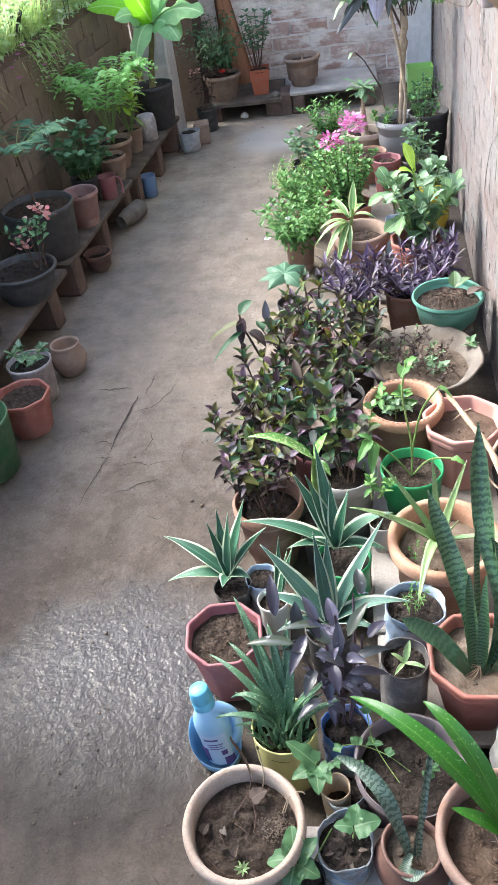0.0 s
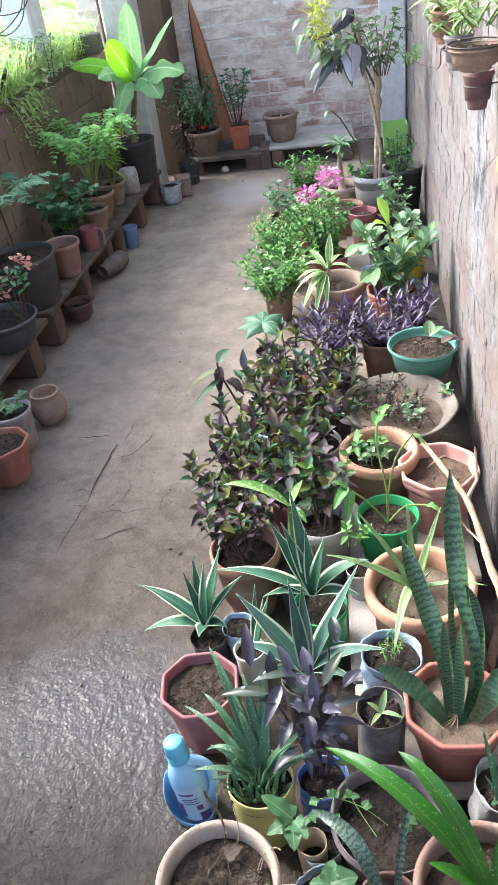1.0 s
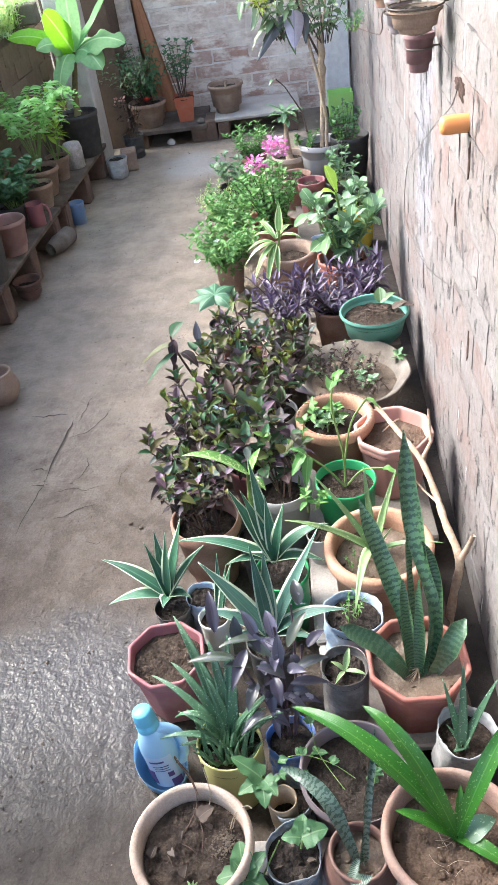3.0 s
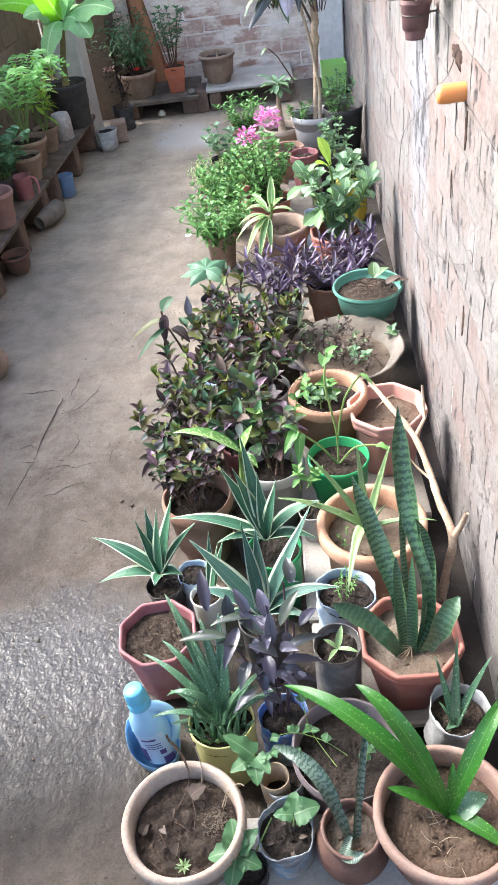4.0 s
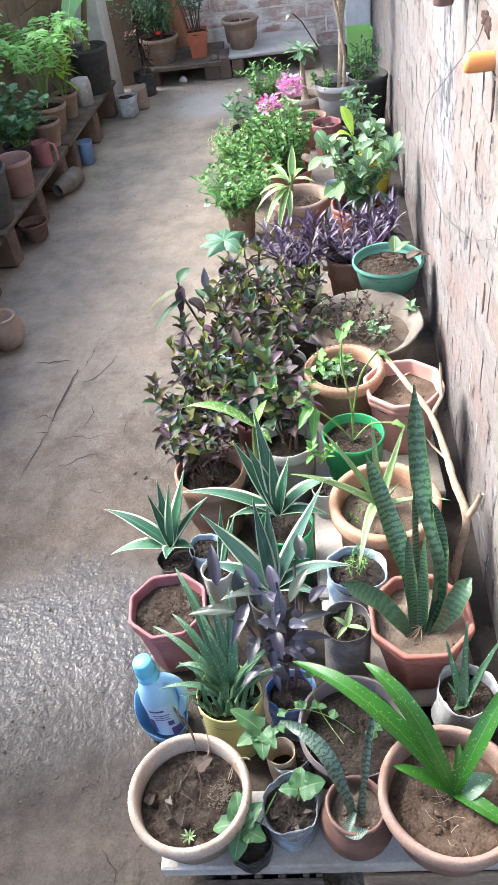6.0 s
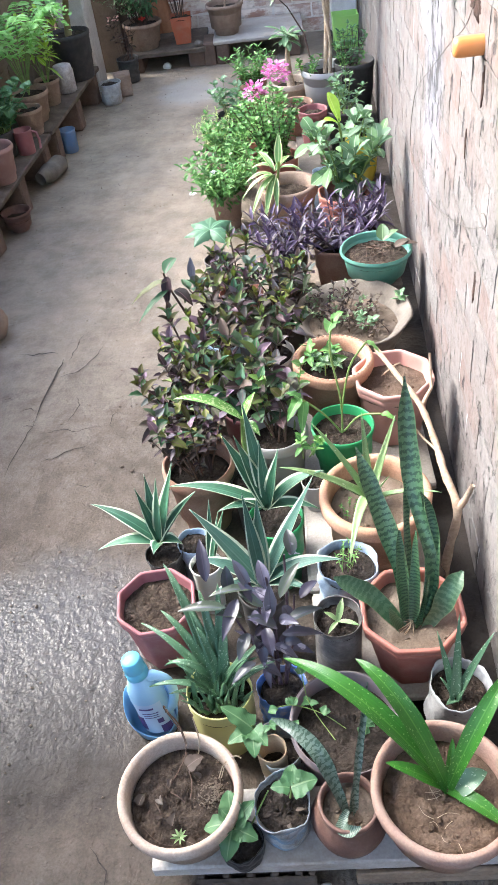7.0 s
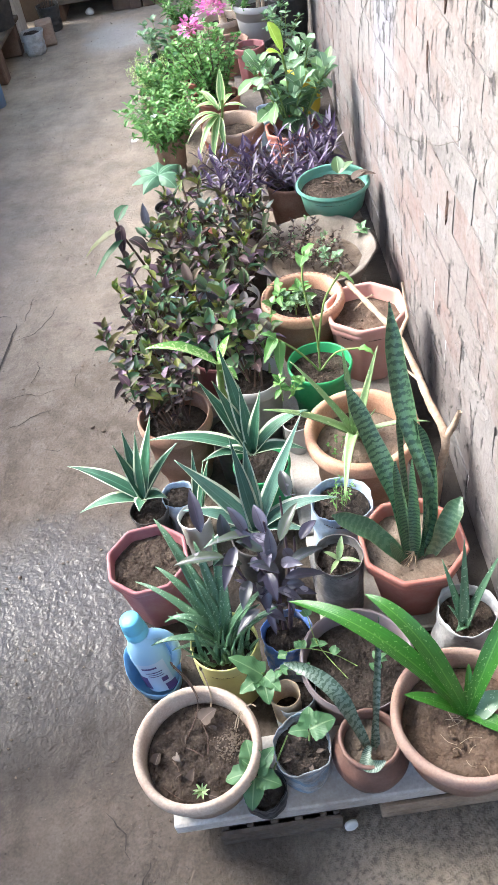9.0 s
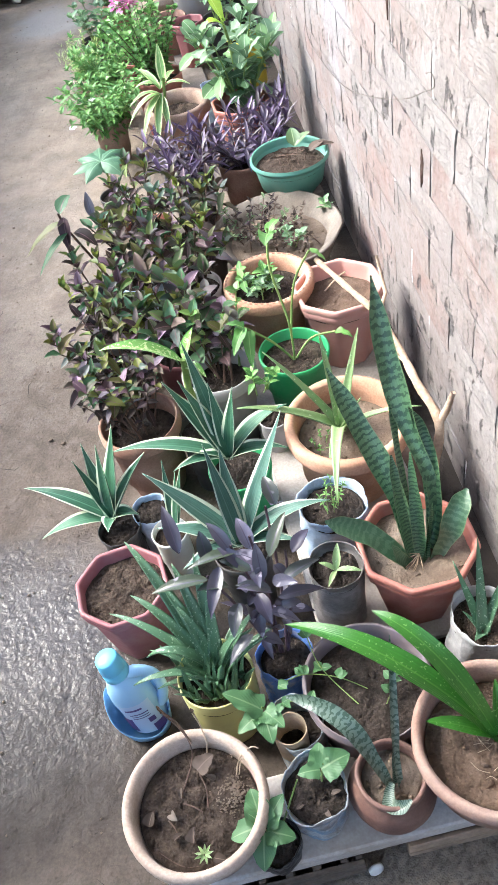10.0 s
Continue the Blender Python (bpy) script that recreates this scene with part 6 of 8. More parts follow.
lower = (((0.071, 0.512, 0.28), (0.142, 0.515, 0.27)), ((0.019, 0.498, 0.22), (-0.027, 0.467, 0.2)), ((0.107, 0.557, 0.32), (0.139, 0.584, 0.33)), ((0.035, 0.554, 0.31), (-0.001, 0.584, 0.34)), ((0.054, 0.535, 0.3), (0.056, 0.562, 0.36)), ((0.028, 0.576, 0.33), (-0.051, 0.566, 0.33)), ((0.053, 0.511, 0.25), (0.096, 0.498, 0.22)), ((0.033, 0.498, 0.2), (0.061, 0.491, 0.18)), ((0.001, 0.554, 0.28), (-0.048, 0.552, 0.29)), ((0.075, 0.55, 0.31), (0.091, 0.535, 0.27)), ((0.033, 0.524, 0.25), (0.033, 0.492, 0.21)), ((0.018, 0.577, 0.33), (-0.008, 0.612, 0.37)))
leaves_of(p, PURPLE_BIG, [(a, c, 0.012, 1.0, 0.15 * math.sin(k * 2.1)) for k, (a, c) in enumerate(upper)], 0.0235, "lance", 0.4, 0, 9, 0.06)
leaves_of(p, PURPLE_BIG, [(a, c, 0.012, 0.95, 0.2 * math.sin(k * 1.7)) for k, (a, c) in enumerate(lower)], 0.022, "lance", 0.4, 0, 9, 0.06)
spare = random.Random(77)
items = []
for k in range(22):
    z, a, ln = 0.15 + 0.0078 * k, spare.uniform(0, 6.28), spare.uniform(0.03, 0.058)
    foot = (0.045 + spare.uniform(-0.025, 0.03), 0.53 + spare.uniform(-0.015, 0.03), z)
    items.append((foot, (foot[0] + ln * math.cos(a), foot[1] + ln * math.sin(a) * 0.8, z + spare.uniform(-0.035, 0.04)), 0.012, spare.uniform(0.6, 0.95), spare.uniform(-0.8, 0.8)))
leaves_of(p, PURPLE_BIG, items, 0.022, "lance", 0.4, 0, 8, 0.06)

p = pot_thing("octagon_planter_empty", (-0.19, 0.69, 0.0), 0.172, 0.165, ROSE_PLASTIC, "rose-red octagonal planter with dry bare soil", style="oct", base=0.7, soil=SOIL, soil_at=0.86, seed=23, clods=50, rz=6)

p = pot_thing("agave_by_path", (-0.192, 0.842, 0.0), 0.084, 0.135, BLACK_SACK, "dark grow bag with a cream-edged agave", style="bag", base=0.8, soil=SOIL_DARK, soil_at=0.9, seed=24)
b = (-0.2, 0.862, 0.145)
leaves_of(p, AGAVE, [(b, (-0.355, 0.94, 0.2), 0.035, 1.0, 0.0), (b, (-0.34, 0.855, 0.14), 0.035, 0.95, 0.0), (b, (-0.215, 0.93, 0.29), 0.0, 0.85, 0.0), (b, (-0.145, 0.91, 0.335), 0.0, 1.05, 0.0), (b, (-0.1, 0.872, 0.285), 0.02, 0.95, 0.0), (b, (-0.144, 0.832, 0.168), 0.02, 0.95, 0.0), (b, (-0.206, 0.81, 0.165), 0.015, 0.85, 0.0), (b, (-0.235, 0.9, 0.28), 0.0, 0.7, 0.0), (b, (-0.18, 0.885, 0.32), 0.0, 0.8, 0.0)], 0.041, "agave", 0.42, 0.003, 16)

p = pot_thing("grey_bag_pot", (-0.127, 0.868, 0.0), 0.075, 0.135, BLUE_SACK, "grey-blue plastic bag pot with dark soil", style="bag", base=0.8, soil=SOIL_DARK, soil_at=0.9, seed=25)
p = pot_thing("white_cup_pot", (-0.095, 0.79, 0.0), 0.068, 0.15, WHITE_PLASTIC, "small white plastic cup pot with a young agave", style="straight", base=0.75, soil=SOIL, soil_at=0.88, seed=26)
b = (-0.085, 0.8, 0.135)
leaves_of(p, AGAVE, [(b, (-0.075, 0.865, 0.265), 0.0, 1.0, 0.0), (b, (-0.045, 0.85, 0.25), 0.0, 1.0, 0.0), (b, (-0.055, 0.83, 0.26), 0.0, 0.8, 0.0)], 0.022, "agave", 0.35, 0.002, 8)

p = pot_thing("agave_in_green_pot", (0.06, 0.862, 0.0), 0.12, 0.2, GREEN_PLASTIC, "green plastic pot with a broad cream-edged agave", style="straight", base=0.75, soil=SOIL_DARK, soil_at=0.9, seed=27)
b = (0.047, 0.872, 0.22)
leaves_of(p, AGAVE, [(b, (-0.168, 0.916, 0.26), 0.05, 1.0, 0.0), (b, (-0.04, 0.955, 0.365), 0.0, 1.1, 0.0), (b, (0.012, 0.975, 0.43), 0.0, 1.0, 0.0), (b, (0.08, 0.895, 0.365), 0.0, 0.95, 0.0), (b, (0.17, 0.888, 0.3), 0.045, 1.05, 0.0), (b, (0.155, 0.838, 0.24), 0.03, 0.9, 0.0), (b, (-0.01, 0.93, 0.38), 0.0, 1.0, 0.0), (b, (-0.06, 0.85, 0.24), 0.03, 0.8, 0.0), (b, (0.04, 0.93, 0.36), 0.0, 0.8, 0.0)], 0.041, "agave", 0.42, 0.003, 16)

p = pot_thing("agave_in_black_pot", (0.03, 0.69, 0.0), 0.1, 0.18, BLACK_PLASTIC, "black plastic pot with a long blue-green agave", style="straight", base=0.78, soil=SOIL_DARK, soil_at=0.9, seed=28)
b = (0.032, 0.682, 0.205)
leaves_of(p, AGAVE_BLUE, [(b, (-0.1, 0.775, 0.335), 0.01, 1.15, 0.0), (b, (-0.1, 0.712, 0.262), 0.03, 1.0, 0.0), (b, (0.012, 0.735, 0.41), 0.0, 0.85, 0.0), (b, (0.035, 0.76, 0.37), 0.0, 1.0, 0.0), (b, (0.146, 0.765, 0.41), 0.0, 0.95, 0.0), (b, (0.19, 0.668, 0.28), 0.05, 1.0, 0.0), (b, (-0.07, 0.64, 0.23), 0.03, 0.85, 0.0), (b, (0.13, 0.63, 0.24), 0.03, 0.8, 0.0)], 0.041, "agave", 0.42, 0.003, 16)

# ---------------------------------------------------------------- middle of the bench
p = pot_thing("coleus_in_clay_pot", (-0.118, 1.052, 0.0), 0.172, 0.2, TERRA, "terracotta pot of dark-leaved bushy coleus", style="flared", base=0.66, soil=SOIL_DARK, soil_at=0.8, seed=30, group="dark-leaved bushes")
bush(p, SHIELD, STALK, 30, 10, 0.1, 0.2, 4, 0.052, 0.028, (0, 0.01, 0.155), lean=(-0.03, 0.05), stem_r=0.0025, bare=0.5, droop=0.6, fold=0.5)
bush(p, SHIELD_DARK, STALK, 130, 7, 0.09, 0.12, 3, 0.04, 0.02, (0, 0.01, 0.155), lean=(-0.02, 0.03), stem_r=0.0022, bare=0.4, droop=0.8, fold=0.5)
p = pot_thing("coleus_in_grey_pot", (0.065, 1.125, 0.0), 0.158, 0.22, GREY_PLASTIC, "grey plastic pot with a dark purple-green bush", style="flared", base=0.7, soil=SOIL_DARK, soil_at=0.8, seed=31, lip=0.14, wall=0.12, group="dark-leaved bushes")
bush(p, SHIELD, STALK, 31, 7, 0.09, 0.19, 3, 0.064, 0.036, (0.0, 0.02, 0.17), lean=(0.0, 0.06), stem_r=0.003, bare=0.4, droop=0.6, seg=6)
bush(p, SHIELD_GREEN, STALK_GREEN, 32, 3, 0.07, 0.24, 2, 0.045, 0.028, (0.02, 0.03, 0.17), lean=(0.02, 0.06), stem_r=0.003, bare=0.6)

p = pot_thing("dumb_cane", (0.0, 1.02, 0.0), 0.09, 0.17, BLACK_PLASTIC, "black pot with a mottled yellow-green dumb cane", style="straight", base=0.78, soil=SOIL_DARK, soil_at=0.9, seed=33)
part("cane", tube(Geo(), ((0.0, 0.0, 0.14), (0.008, 0.004, 0.2), (0.0, 0.01, 0.27), (0.005, 0.012, 0.34)), [0.008, 0.0085, 0.0075, 0.006], 9), STALK_GREEN, p)
leaves_of(p, MOTTLED, [((0.005, 1.032, 0.33), (-0.14, 1.04, 0.4), 0.045, 1.1, 0.1), ((0.005, 1.032, 0.34), (0.038, 1.036, 0.405), 0.0, 0.8, 0.3), ((0.005, 1.032, 0.32), (0.04, 1.0, 0.31), 0.02, 0.7, 0.0)], 0.036, "lance", 0.4, 0, 10, 0.06)

for k, (x, y, d, hgt, mat, lab, n, reach, top, ln, seed, lean_) in enumerate((
    (-0.145, 1.25, 0.13, 0.15, BLACK_PLASTIC, "black pot of dense purple-brown coleus", 9, 0.1, 0.2, 0.055, 34, (-0.02, 0.0)),
    (0.0, 1.3, 0.15, 0.16, ROSE_PLASTIC, "rose plastic pot of purple Persian shield", 7, 0.1, 0.22, 0.085, 35, (0.0, 0.0)),
    (-0.14, 1.43, 0.14, 0.15, BLACK_PLASTIC, "black pot with a leggy purple-leaved bush", 8, 0.11, 0.23, 0.062, 36, (-0.02, 0.0)),
    (0.05, 1.52, 0.15, 0.16, GREY_PLASTIC, "grey pot with a dusky brown-green bush", 9, 0.1, 0.22, 0.066, 37, (0.0, 0.0)),
    (-0.07, 1.64, 0.14, 0.15, BLUE_SACK, "blue sack pot with a purple and lime-leaved bush", 8, 0.11, 0.22, 0.066, 38, (0.0, 0.0)),
    (0.1, 1.74, 0.14, 0.15, CEMENT, "cement pot with a brownish thin-leaved bush", 9, 0.1, 0.22, 0.055, 39, (0.0, 0.0)),
    (-0.03, 1.87, 0.14, 0.15, RED_PLASTIC, "red plastic pot with a dark coleus", 8, 0.1, 0.22, 0.06, 40, (0.0, 0.0)),
)):
    p = pot_thing("coleus_bush", (x, y, 0.0), d, hgt, mat, lab, style="straight", base=0.74, soil=SOIL_DARK, soil_at=0.88, seed=seed, group="dark-leaved bushes")
    foot = (0, 0, hgt * 0.86)
    bush(p, SHIELD, STALK, seed, n, reach * 1.1, top * 1.05, 3, ln * 1.12, ln * 0.42, foot, lean=lean_, stem_r=0.0028, bare=0.5, droop=0.5, lift=0.8, seg=6, tuft=4, shape="lance", fold=0.6)
    bush(p, SHIELD, STALK, seed + 90, 3, reach * 1.1, top * 0.95, 2, ln * 1.3, ln * 0.6, foot, lean=lean_, stem_r=0.003, bare=0.6, droop=0.8, seg=7, tuft=2, fold=0.5)
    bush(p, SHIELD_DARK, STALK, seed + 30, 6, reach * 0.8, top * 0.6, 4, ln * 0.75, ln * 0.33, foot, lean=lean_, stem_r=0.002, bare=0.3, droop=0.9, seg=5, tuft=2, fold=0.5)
    bush(p, SHIELD_TIP, STALK, seed + 50, 5, reach * 0.9, top * 1.06, 1, ln * 0.8, ln * 0.32, foot, lean=lean_, stem_r=0.0022, bare=0.85, lift=1.4, seg=6, tuft=4, shape="lance", fold=0.5)

# long drooping leaves of the leggy bush that hang over the path
p = pot_thing("leggy_bush", (-0.135, 1.63, 0.0), 0.11, 0.14, BLACK_SACK, "black sack pot with long drooping purple-green leaves", style="bag", base=0.75, soil=SOIL_DARK, soil_at=0.88, seed=41, group="dark-leaved bushes")
part("stem", tube(Geo(), ((0, 0, 0.12), (-0.04, 0.02, 0.22), (-0.085, 0.04, 0.32), (-0.09, 0.05, 0.35)), [0.004, 0.004, 0.0035, 0.003], 6), STALK, p)
leaves_of(p, SHIELD, [((-0.215, 1.67, 0.33), (-0.335, 1.66, 0.265), 0.02, 1.0, 0.0), ((-0.21, 1.66, 0.31), (-0.31, 1.6, 0.24), 0.02, 0.7, 0.0), ((-0.22, 1.675, 0.35), (-0.19, 1.74, 0.36), 0.02, 1.0, 0.0), ((-0.215, 1.675, 0.34), (-0.225, 1.64, 0.26), 0.02, 0.9, 0.0), ((-0.2, 1.665, 0.3), (-0.15, 1.62, 0.27), 0.02, 1.0, 0.0)], 0.036, "lance", 0.35, 0, 8, 0.08)
leaves_of(p, PURPLE_BIG, [((-0.15, 1.7, 0.31), (-0.15, 1.73, 0.365), 0.0, 0.8, 0.0), ((-0.15, 1.7, 0.32), (-0.13, 1.67, 0.28), 0.01, 0.9, 0.0)], 0.03, "lance", 0.35, 0, 8, 0.08)

p = pot_thing("fan_palm_seedling", (-0.11, 2.12, 0.0), 0.1, 0.14, BLACK_PLASTIC, "black pot with a single fan-shaped pale leaf", style="straight", base=0.75, soil=SOIL_DARK, soil_at=0.88, seed=42)
part("stem", tube(Geo(), ((0, 0, 0.12), (-0.005, -0.01, 0.2), (-0.01, -0.02, 0.26)), 0.003, 6), STALK_GREEN, p)
for k in range(7):
    a = -2.4 + k * 0.8
    g, r = Geo(), 0.105 - 0.008 * abs(k - 3)
    blade(g, (-0.012, -0.03, 0.262), (-0.012 + r * math.sin(a), -0.03 + r * math.cos(a), 0.245 + 0.012 * math.cos(a)), 0.024, 0.052, "lance", 0.15 * math.sin(k * 2.3), 0.45, 0, 9, 0.12, 0, 0, (0, -0.25, 0.95))
    part("leaf_lobe", g, FAN_LEAF, p)

p = pot_thing("green_bucket_sapling", (0.224, 1.1, 0.08), 0.146, 0.16, GREEN_PLASTIC, "bright green plastic bucket with a spindly sapling", style="straight", base=0.75, soil=SOIL, soil_at=0.84, seed=44)
g = Geo()
for pts in (((0, 0, 0.13), (-0.002, -0.005, 0.24), (-0.02, 0.01, 0.36), (-0.01, 0.03, 0.43)), ((0, 0, 0.13), (-0.04, -0.01, 0.2), (-0.09, -0.02, 0.26)), ((0, 0, 0.13), (0.04, 0.01, 0.17), (0.09, 0.0, 0.18)), ((0, 0, 0.2), (0.02, 0.0, 0.32), (0.06, 0.02, 0.37))):
    tube(g, curve(pts), 0.0024, 7)
part("stem", g, STALK_GREEN, p)
leaves_of(p, GREEN_LEAF, [((0.214, 1.128, 0.5), (0.2, 1.09, 0.5), 0.012, 1.3, 0.0), ((0.214, 1.13, 0.5), (0.24, 1.15, 0.51), 0.012, 0.8, 0.0), ((0.132, 1.08, 0.34), (0.1, 1.04, 0.31), 0.01, 1.0, 0.0), ((0.132, 1.08, 0.34), (0.1, 1.09, 0.35), 0.01, 0.8, 0.0), ((0.315, 1.1, 0.26), (0.345, 1.08, 0.25), 0.01, 0.7, 0.0), ((0.14, 1.08, 0.33), (0.13, 1.03, 0.28), 0.01, 1.0, 0.0), ((0.284, 1.12, 0.45), (0.31, 1.1, 0.43), 0.01, 0.5, 0.0)], 0.027, "heart", 0.35, 0, 8, 0.25)
bush(p, GREEN_LEAF, STALK_GREEN, 45, 4, 0.04, 0.07, 2, 0.03, 0.018, (-0.085, -0.06, 0.12), stem_r=0.0015)

p = pot_thing("tiny_grey_pot", (0.15, 1.0, 0.08), 0.062, 0.085, GREY_PLASTIC, "tiny grey cup pot on the stone slab", style="straight", base=0.75, soil=SOIL_DARK, soil_at=0.9, seed=46)
p = pot_thing("pale_octagon_planter", (0.36, 1.25, 0.08), 0.203, 0.18, PINK_PLASTIC, "pale pink octagonal planter of bare dry soil", style="oct", base=0.72, soil=SOIL_MID, soil_at=0.8, seed=47, rz=4)
part("drip_stick", tube(Geo(), ((-0.03, 0.05, 0.125), (0.0, 0.0, 0.2), (0.012, -0.03, 0.23)), 0.002, 5), BARK, p)
p = pot_thing("fancy_rim_pot", (0.22, 1.322, 0.08), 0.205, 0.19, TERRA_ORANGE, "orange terracotta pot with a notched rim and low leafy plants", style="flared", base=0.6, soil=SOIL_DARK, soil_at=0.82, seed=48, lip=0.16, wall=0.17)
for k in range(46):
    a = 2 * math.pi * k / 46
    g = Geo()
    box(g, (-0.0022, -0.0035, 0), (0.0022, 0.0035, 0.0014), 0.0006)
    b = part("notch", g, TERRA, [c for c in p.children if c.name.startswith("pot")][0], "", False)
    b.matrix_basis = pose(0.0945 * math.cos(a), 0.0945 * math.sin(a), 0.1898, 0, 0, math.degrees(a))
bush(p, GREY_GREEN, STALK_GREEN, 48, 6, 0.04, 0.045, 3, 0.03, 0.018, (-0.015, 0.0, 0.155), stem_r=0.002)
bush(p, GREEN_LEAF, STALK_GREEN, 49, 4, 0.04, 0.07, 2, 0.045, 0.024, (-0.03, 0.02, 0.155), stem_r=0.002)

p = pot_thing("cement_bowl", (0.3, 1.645, 0.0), 0.345, 0.19, CEMENT, "wide chipped cement bowl of half-dry seedlings", style="dish", base=0.5, soil=SOIL_PALE, soil_at=0.8, seed=50, wob=0.014, clods=50)
for k, (mat, st) in enumerate(((CROTON_GREEN, STALK), (DRY_LEAF, STALK), (DRY_LEAF, STALK), (SHIELD_DARK, STALK))):
    bush(p, mat, st, 51 + k, 9, 0.12, 0.09 if k != 1 else 0.06, 4, 0.024, 0.011, ((-0.05, 0.03), (0.03, -0.03), (-0.02, 0.0), (-0.05, 0.04))[k] + (0.15,), stem_r=0.0015, base_r=0.08)
bush(p, GREY_GREEN, STALK_GREEN, 53, 2, 0.03, 0.06, 3, 0.036, 0.026, (0.03, -0.05, 0.15), stem_r=0.0015)
bush(p, GREY_GREEN, STALK_GREEN, 57, 1, 0.02, 0.1, 2, 0.04, 0.028, (0.13, 0.04, 0.145), stem_r=0.002)

g = Geo()
box(g, (0.33, 1.84, 0), (0.47, 1.95, 0.15), 0.006, 0.003)
tagged(part("cement_block", g, CEMENT, None, "", False), "grey cement block under a green basin", "block")
p = pot_thing("sea_green_basin", (0.394, 1.885, 0.15), 0.218, 0.105, TEAL_PLASTIC, "sea-green plastic basin with soil and dry twigs", style="flared", base=0.62, soil=SOIL, soil_at=0.74, seed=55, lip=0.14, wall=0.07)
for k in range(10):
    a, q = rr.uniform(0, 6.28), rr.uniform(0.0, 0.05)
    x, y = q * math.cos(a), q * math.sin(a)
    part("twig", tube(Geo(), ((x, y, 0.074), (x + rr.uniform(-0.03, 0.03), y + rr.uniform(-0.03, 0.03), 0.1), (x + rr.uniform(-0.05, 0.05), y + rr.uniform(-0.04, 0.04), 0.098 + rr.uniform(0, 0.03))), 0.0014, 4), STALK, p)
leaves_of(p, CROTON_GREEN, [((0.42, 1.93, 0.25), (0.425, 1.99, 0.275), 0.01, 1.0, 0.0), ((0.42, 1.93, 0.25), (0.47, 1.95, 0.27), 0.01, 0.8, 0.0)], 0.04, "ovate", 0.3, 0, 7)
leaves_of(p, DRY_LEAF, [((0.46, 1.88, 0.255), (0.52, 1.87, 0.26), 0.01, 1.0, 0.0), ((0.45, 1.87, 0.255), (0.5, 1.9, 0.262), 0.01, 1.0, 0.0)], 0.03, "ovate", 0.3, 0, 7)

# dry forked branch leaning on the wall
branch = thing("dry_branch", (0.41, 0.8, 0.0), "pale forked dry branch leaning over the pots by the wall", "branch")
o = Vector((0.41, 0.8, 0.0))
limb = curve([Vector(q) - o for q in ((0.412, 0.8, 0.003), (0.425, 0.825, 0.1), (0.44, 0.845, 0.2), (0.425, 0.92, 0.235), (0.418, 0.99, 0.255), (0.4, 1.085, 0.285), (0.36, 1.17, 0.31), (0.318, 1.253, 0.335))], 5)
part("limb", tube(Geo(), limb, [0.0105 - 0.0048 * k / len(limb) + 0.0009 * math.sin(k * 1.9) for k in range(len(limb))], 10), BARK, branch)
part("limb", tube(Geo(), [Vector(q) - o for q in ((0.44, 0.845, 0.2), (0.455, 0.848, 0.225), (0.468, 0.852, 0.262))], [0.008, 0.007, 0.005], 8), BARK, branch)
part("twig", tube(Geo(), [Vector(q) - o for q in ((0.4, 1.085, 0.285), (0.43, 1.13, 0.3), (0.44, 1.22, 0.33))], [0.005, 0.004, 0.003], 6), BARK, branch)
part("twig", tube(Geo(), [Vector(q) - o for q in ((0.42, 0.97, 0.25), (0.39, 1.0, 0.27), (0.375, 1.02, 0.285))], [0.003, 0.0025, 0.002], 6), BARK, branch)

# ---------------------------------------------------------------- far half of the right row
for k, (x, y, d, n, reach) in enumerate(((0.12, 2.1, 0.15, 14, 0.13), (0.29, 2.12, 0.16, 16, 0.14), (0.4, 2.2, 0.13, 10, 0.1))):
    p = pot_thing("purple_heart_pot", (x, y, 0.0), d, 0.16, (BLACK_PLASTIC, TERRA, BLACK_SACK)[k], "pot overflowing with purple heart spiderwort", style="straight", base=0.75, soil=SOIL_DARK, soil_at=0.88, seed=60 + k, group="purple spiderworts")
    bush(p, PURPLE_HEART, STALK_PURPLE, 60 + k, int(n * 1.4), reach, 0.17, 4, 0.095, 0.016, (0, 0, 0.13), shape="lance", stem_r=0.0035, bare=0.2, lift=0.8, droop=0.5, seg=6)

p = pot_thing("euphorbia_octagon", (0.341, 2.375, 0.0), 0.2, 0.22, RED_PLASTIC, "red octagonal planter with a broad pale-leaved shrub", style="oct", base=0.72, soil=SOIL_DARK, soil_at=0.84, seed=64)
part("stem", tube(Geo(), ((0.0, 0.02, 0.18), (0.005, 0.03, 0.28), (0.0, 0.05, 0.38), (-0.01, 0.06, 0.45)), [0.007, 0.006, 0.005, 0.004], 7), STALK_GREEN, p)
rr3 = random.Random(8)
bush(p, GREY_GREEN, STALK_GREEN, 164, 11, 0.13, 0.32, 4, 0.098, 0.052, (0.0, 0.04, 0.18), shape="obov", stem_r=0.004, bare=0.15, lift=0.7, droop=0.4, seg=7, tuft=4)
leaves_of(p, LIME_LEAF, [((0.335, 2.43, 0.44), (0.3, 2.46, 0.53), 0.0, 1.2, 0.0), ((0.335, 2.43, 0.43), (0.28, 2.42, 0.45), 0.015, 1.0, 0.0)], 0.045, "obov", 0.3, 0, 8)
part("stem", tube(Geo(), ((0.02, 0.0, 0.18), (0.08, 0.03, 0.3), (0.15, 0.06, 0.36)), [0.004, 0.0035, 0.003], 6), STALK_GREEN, p)
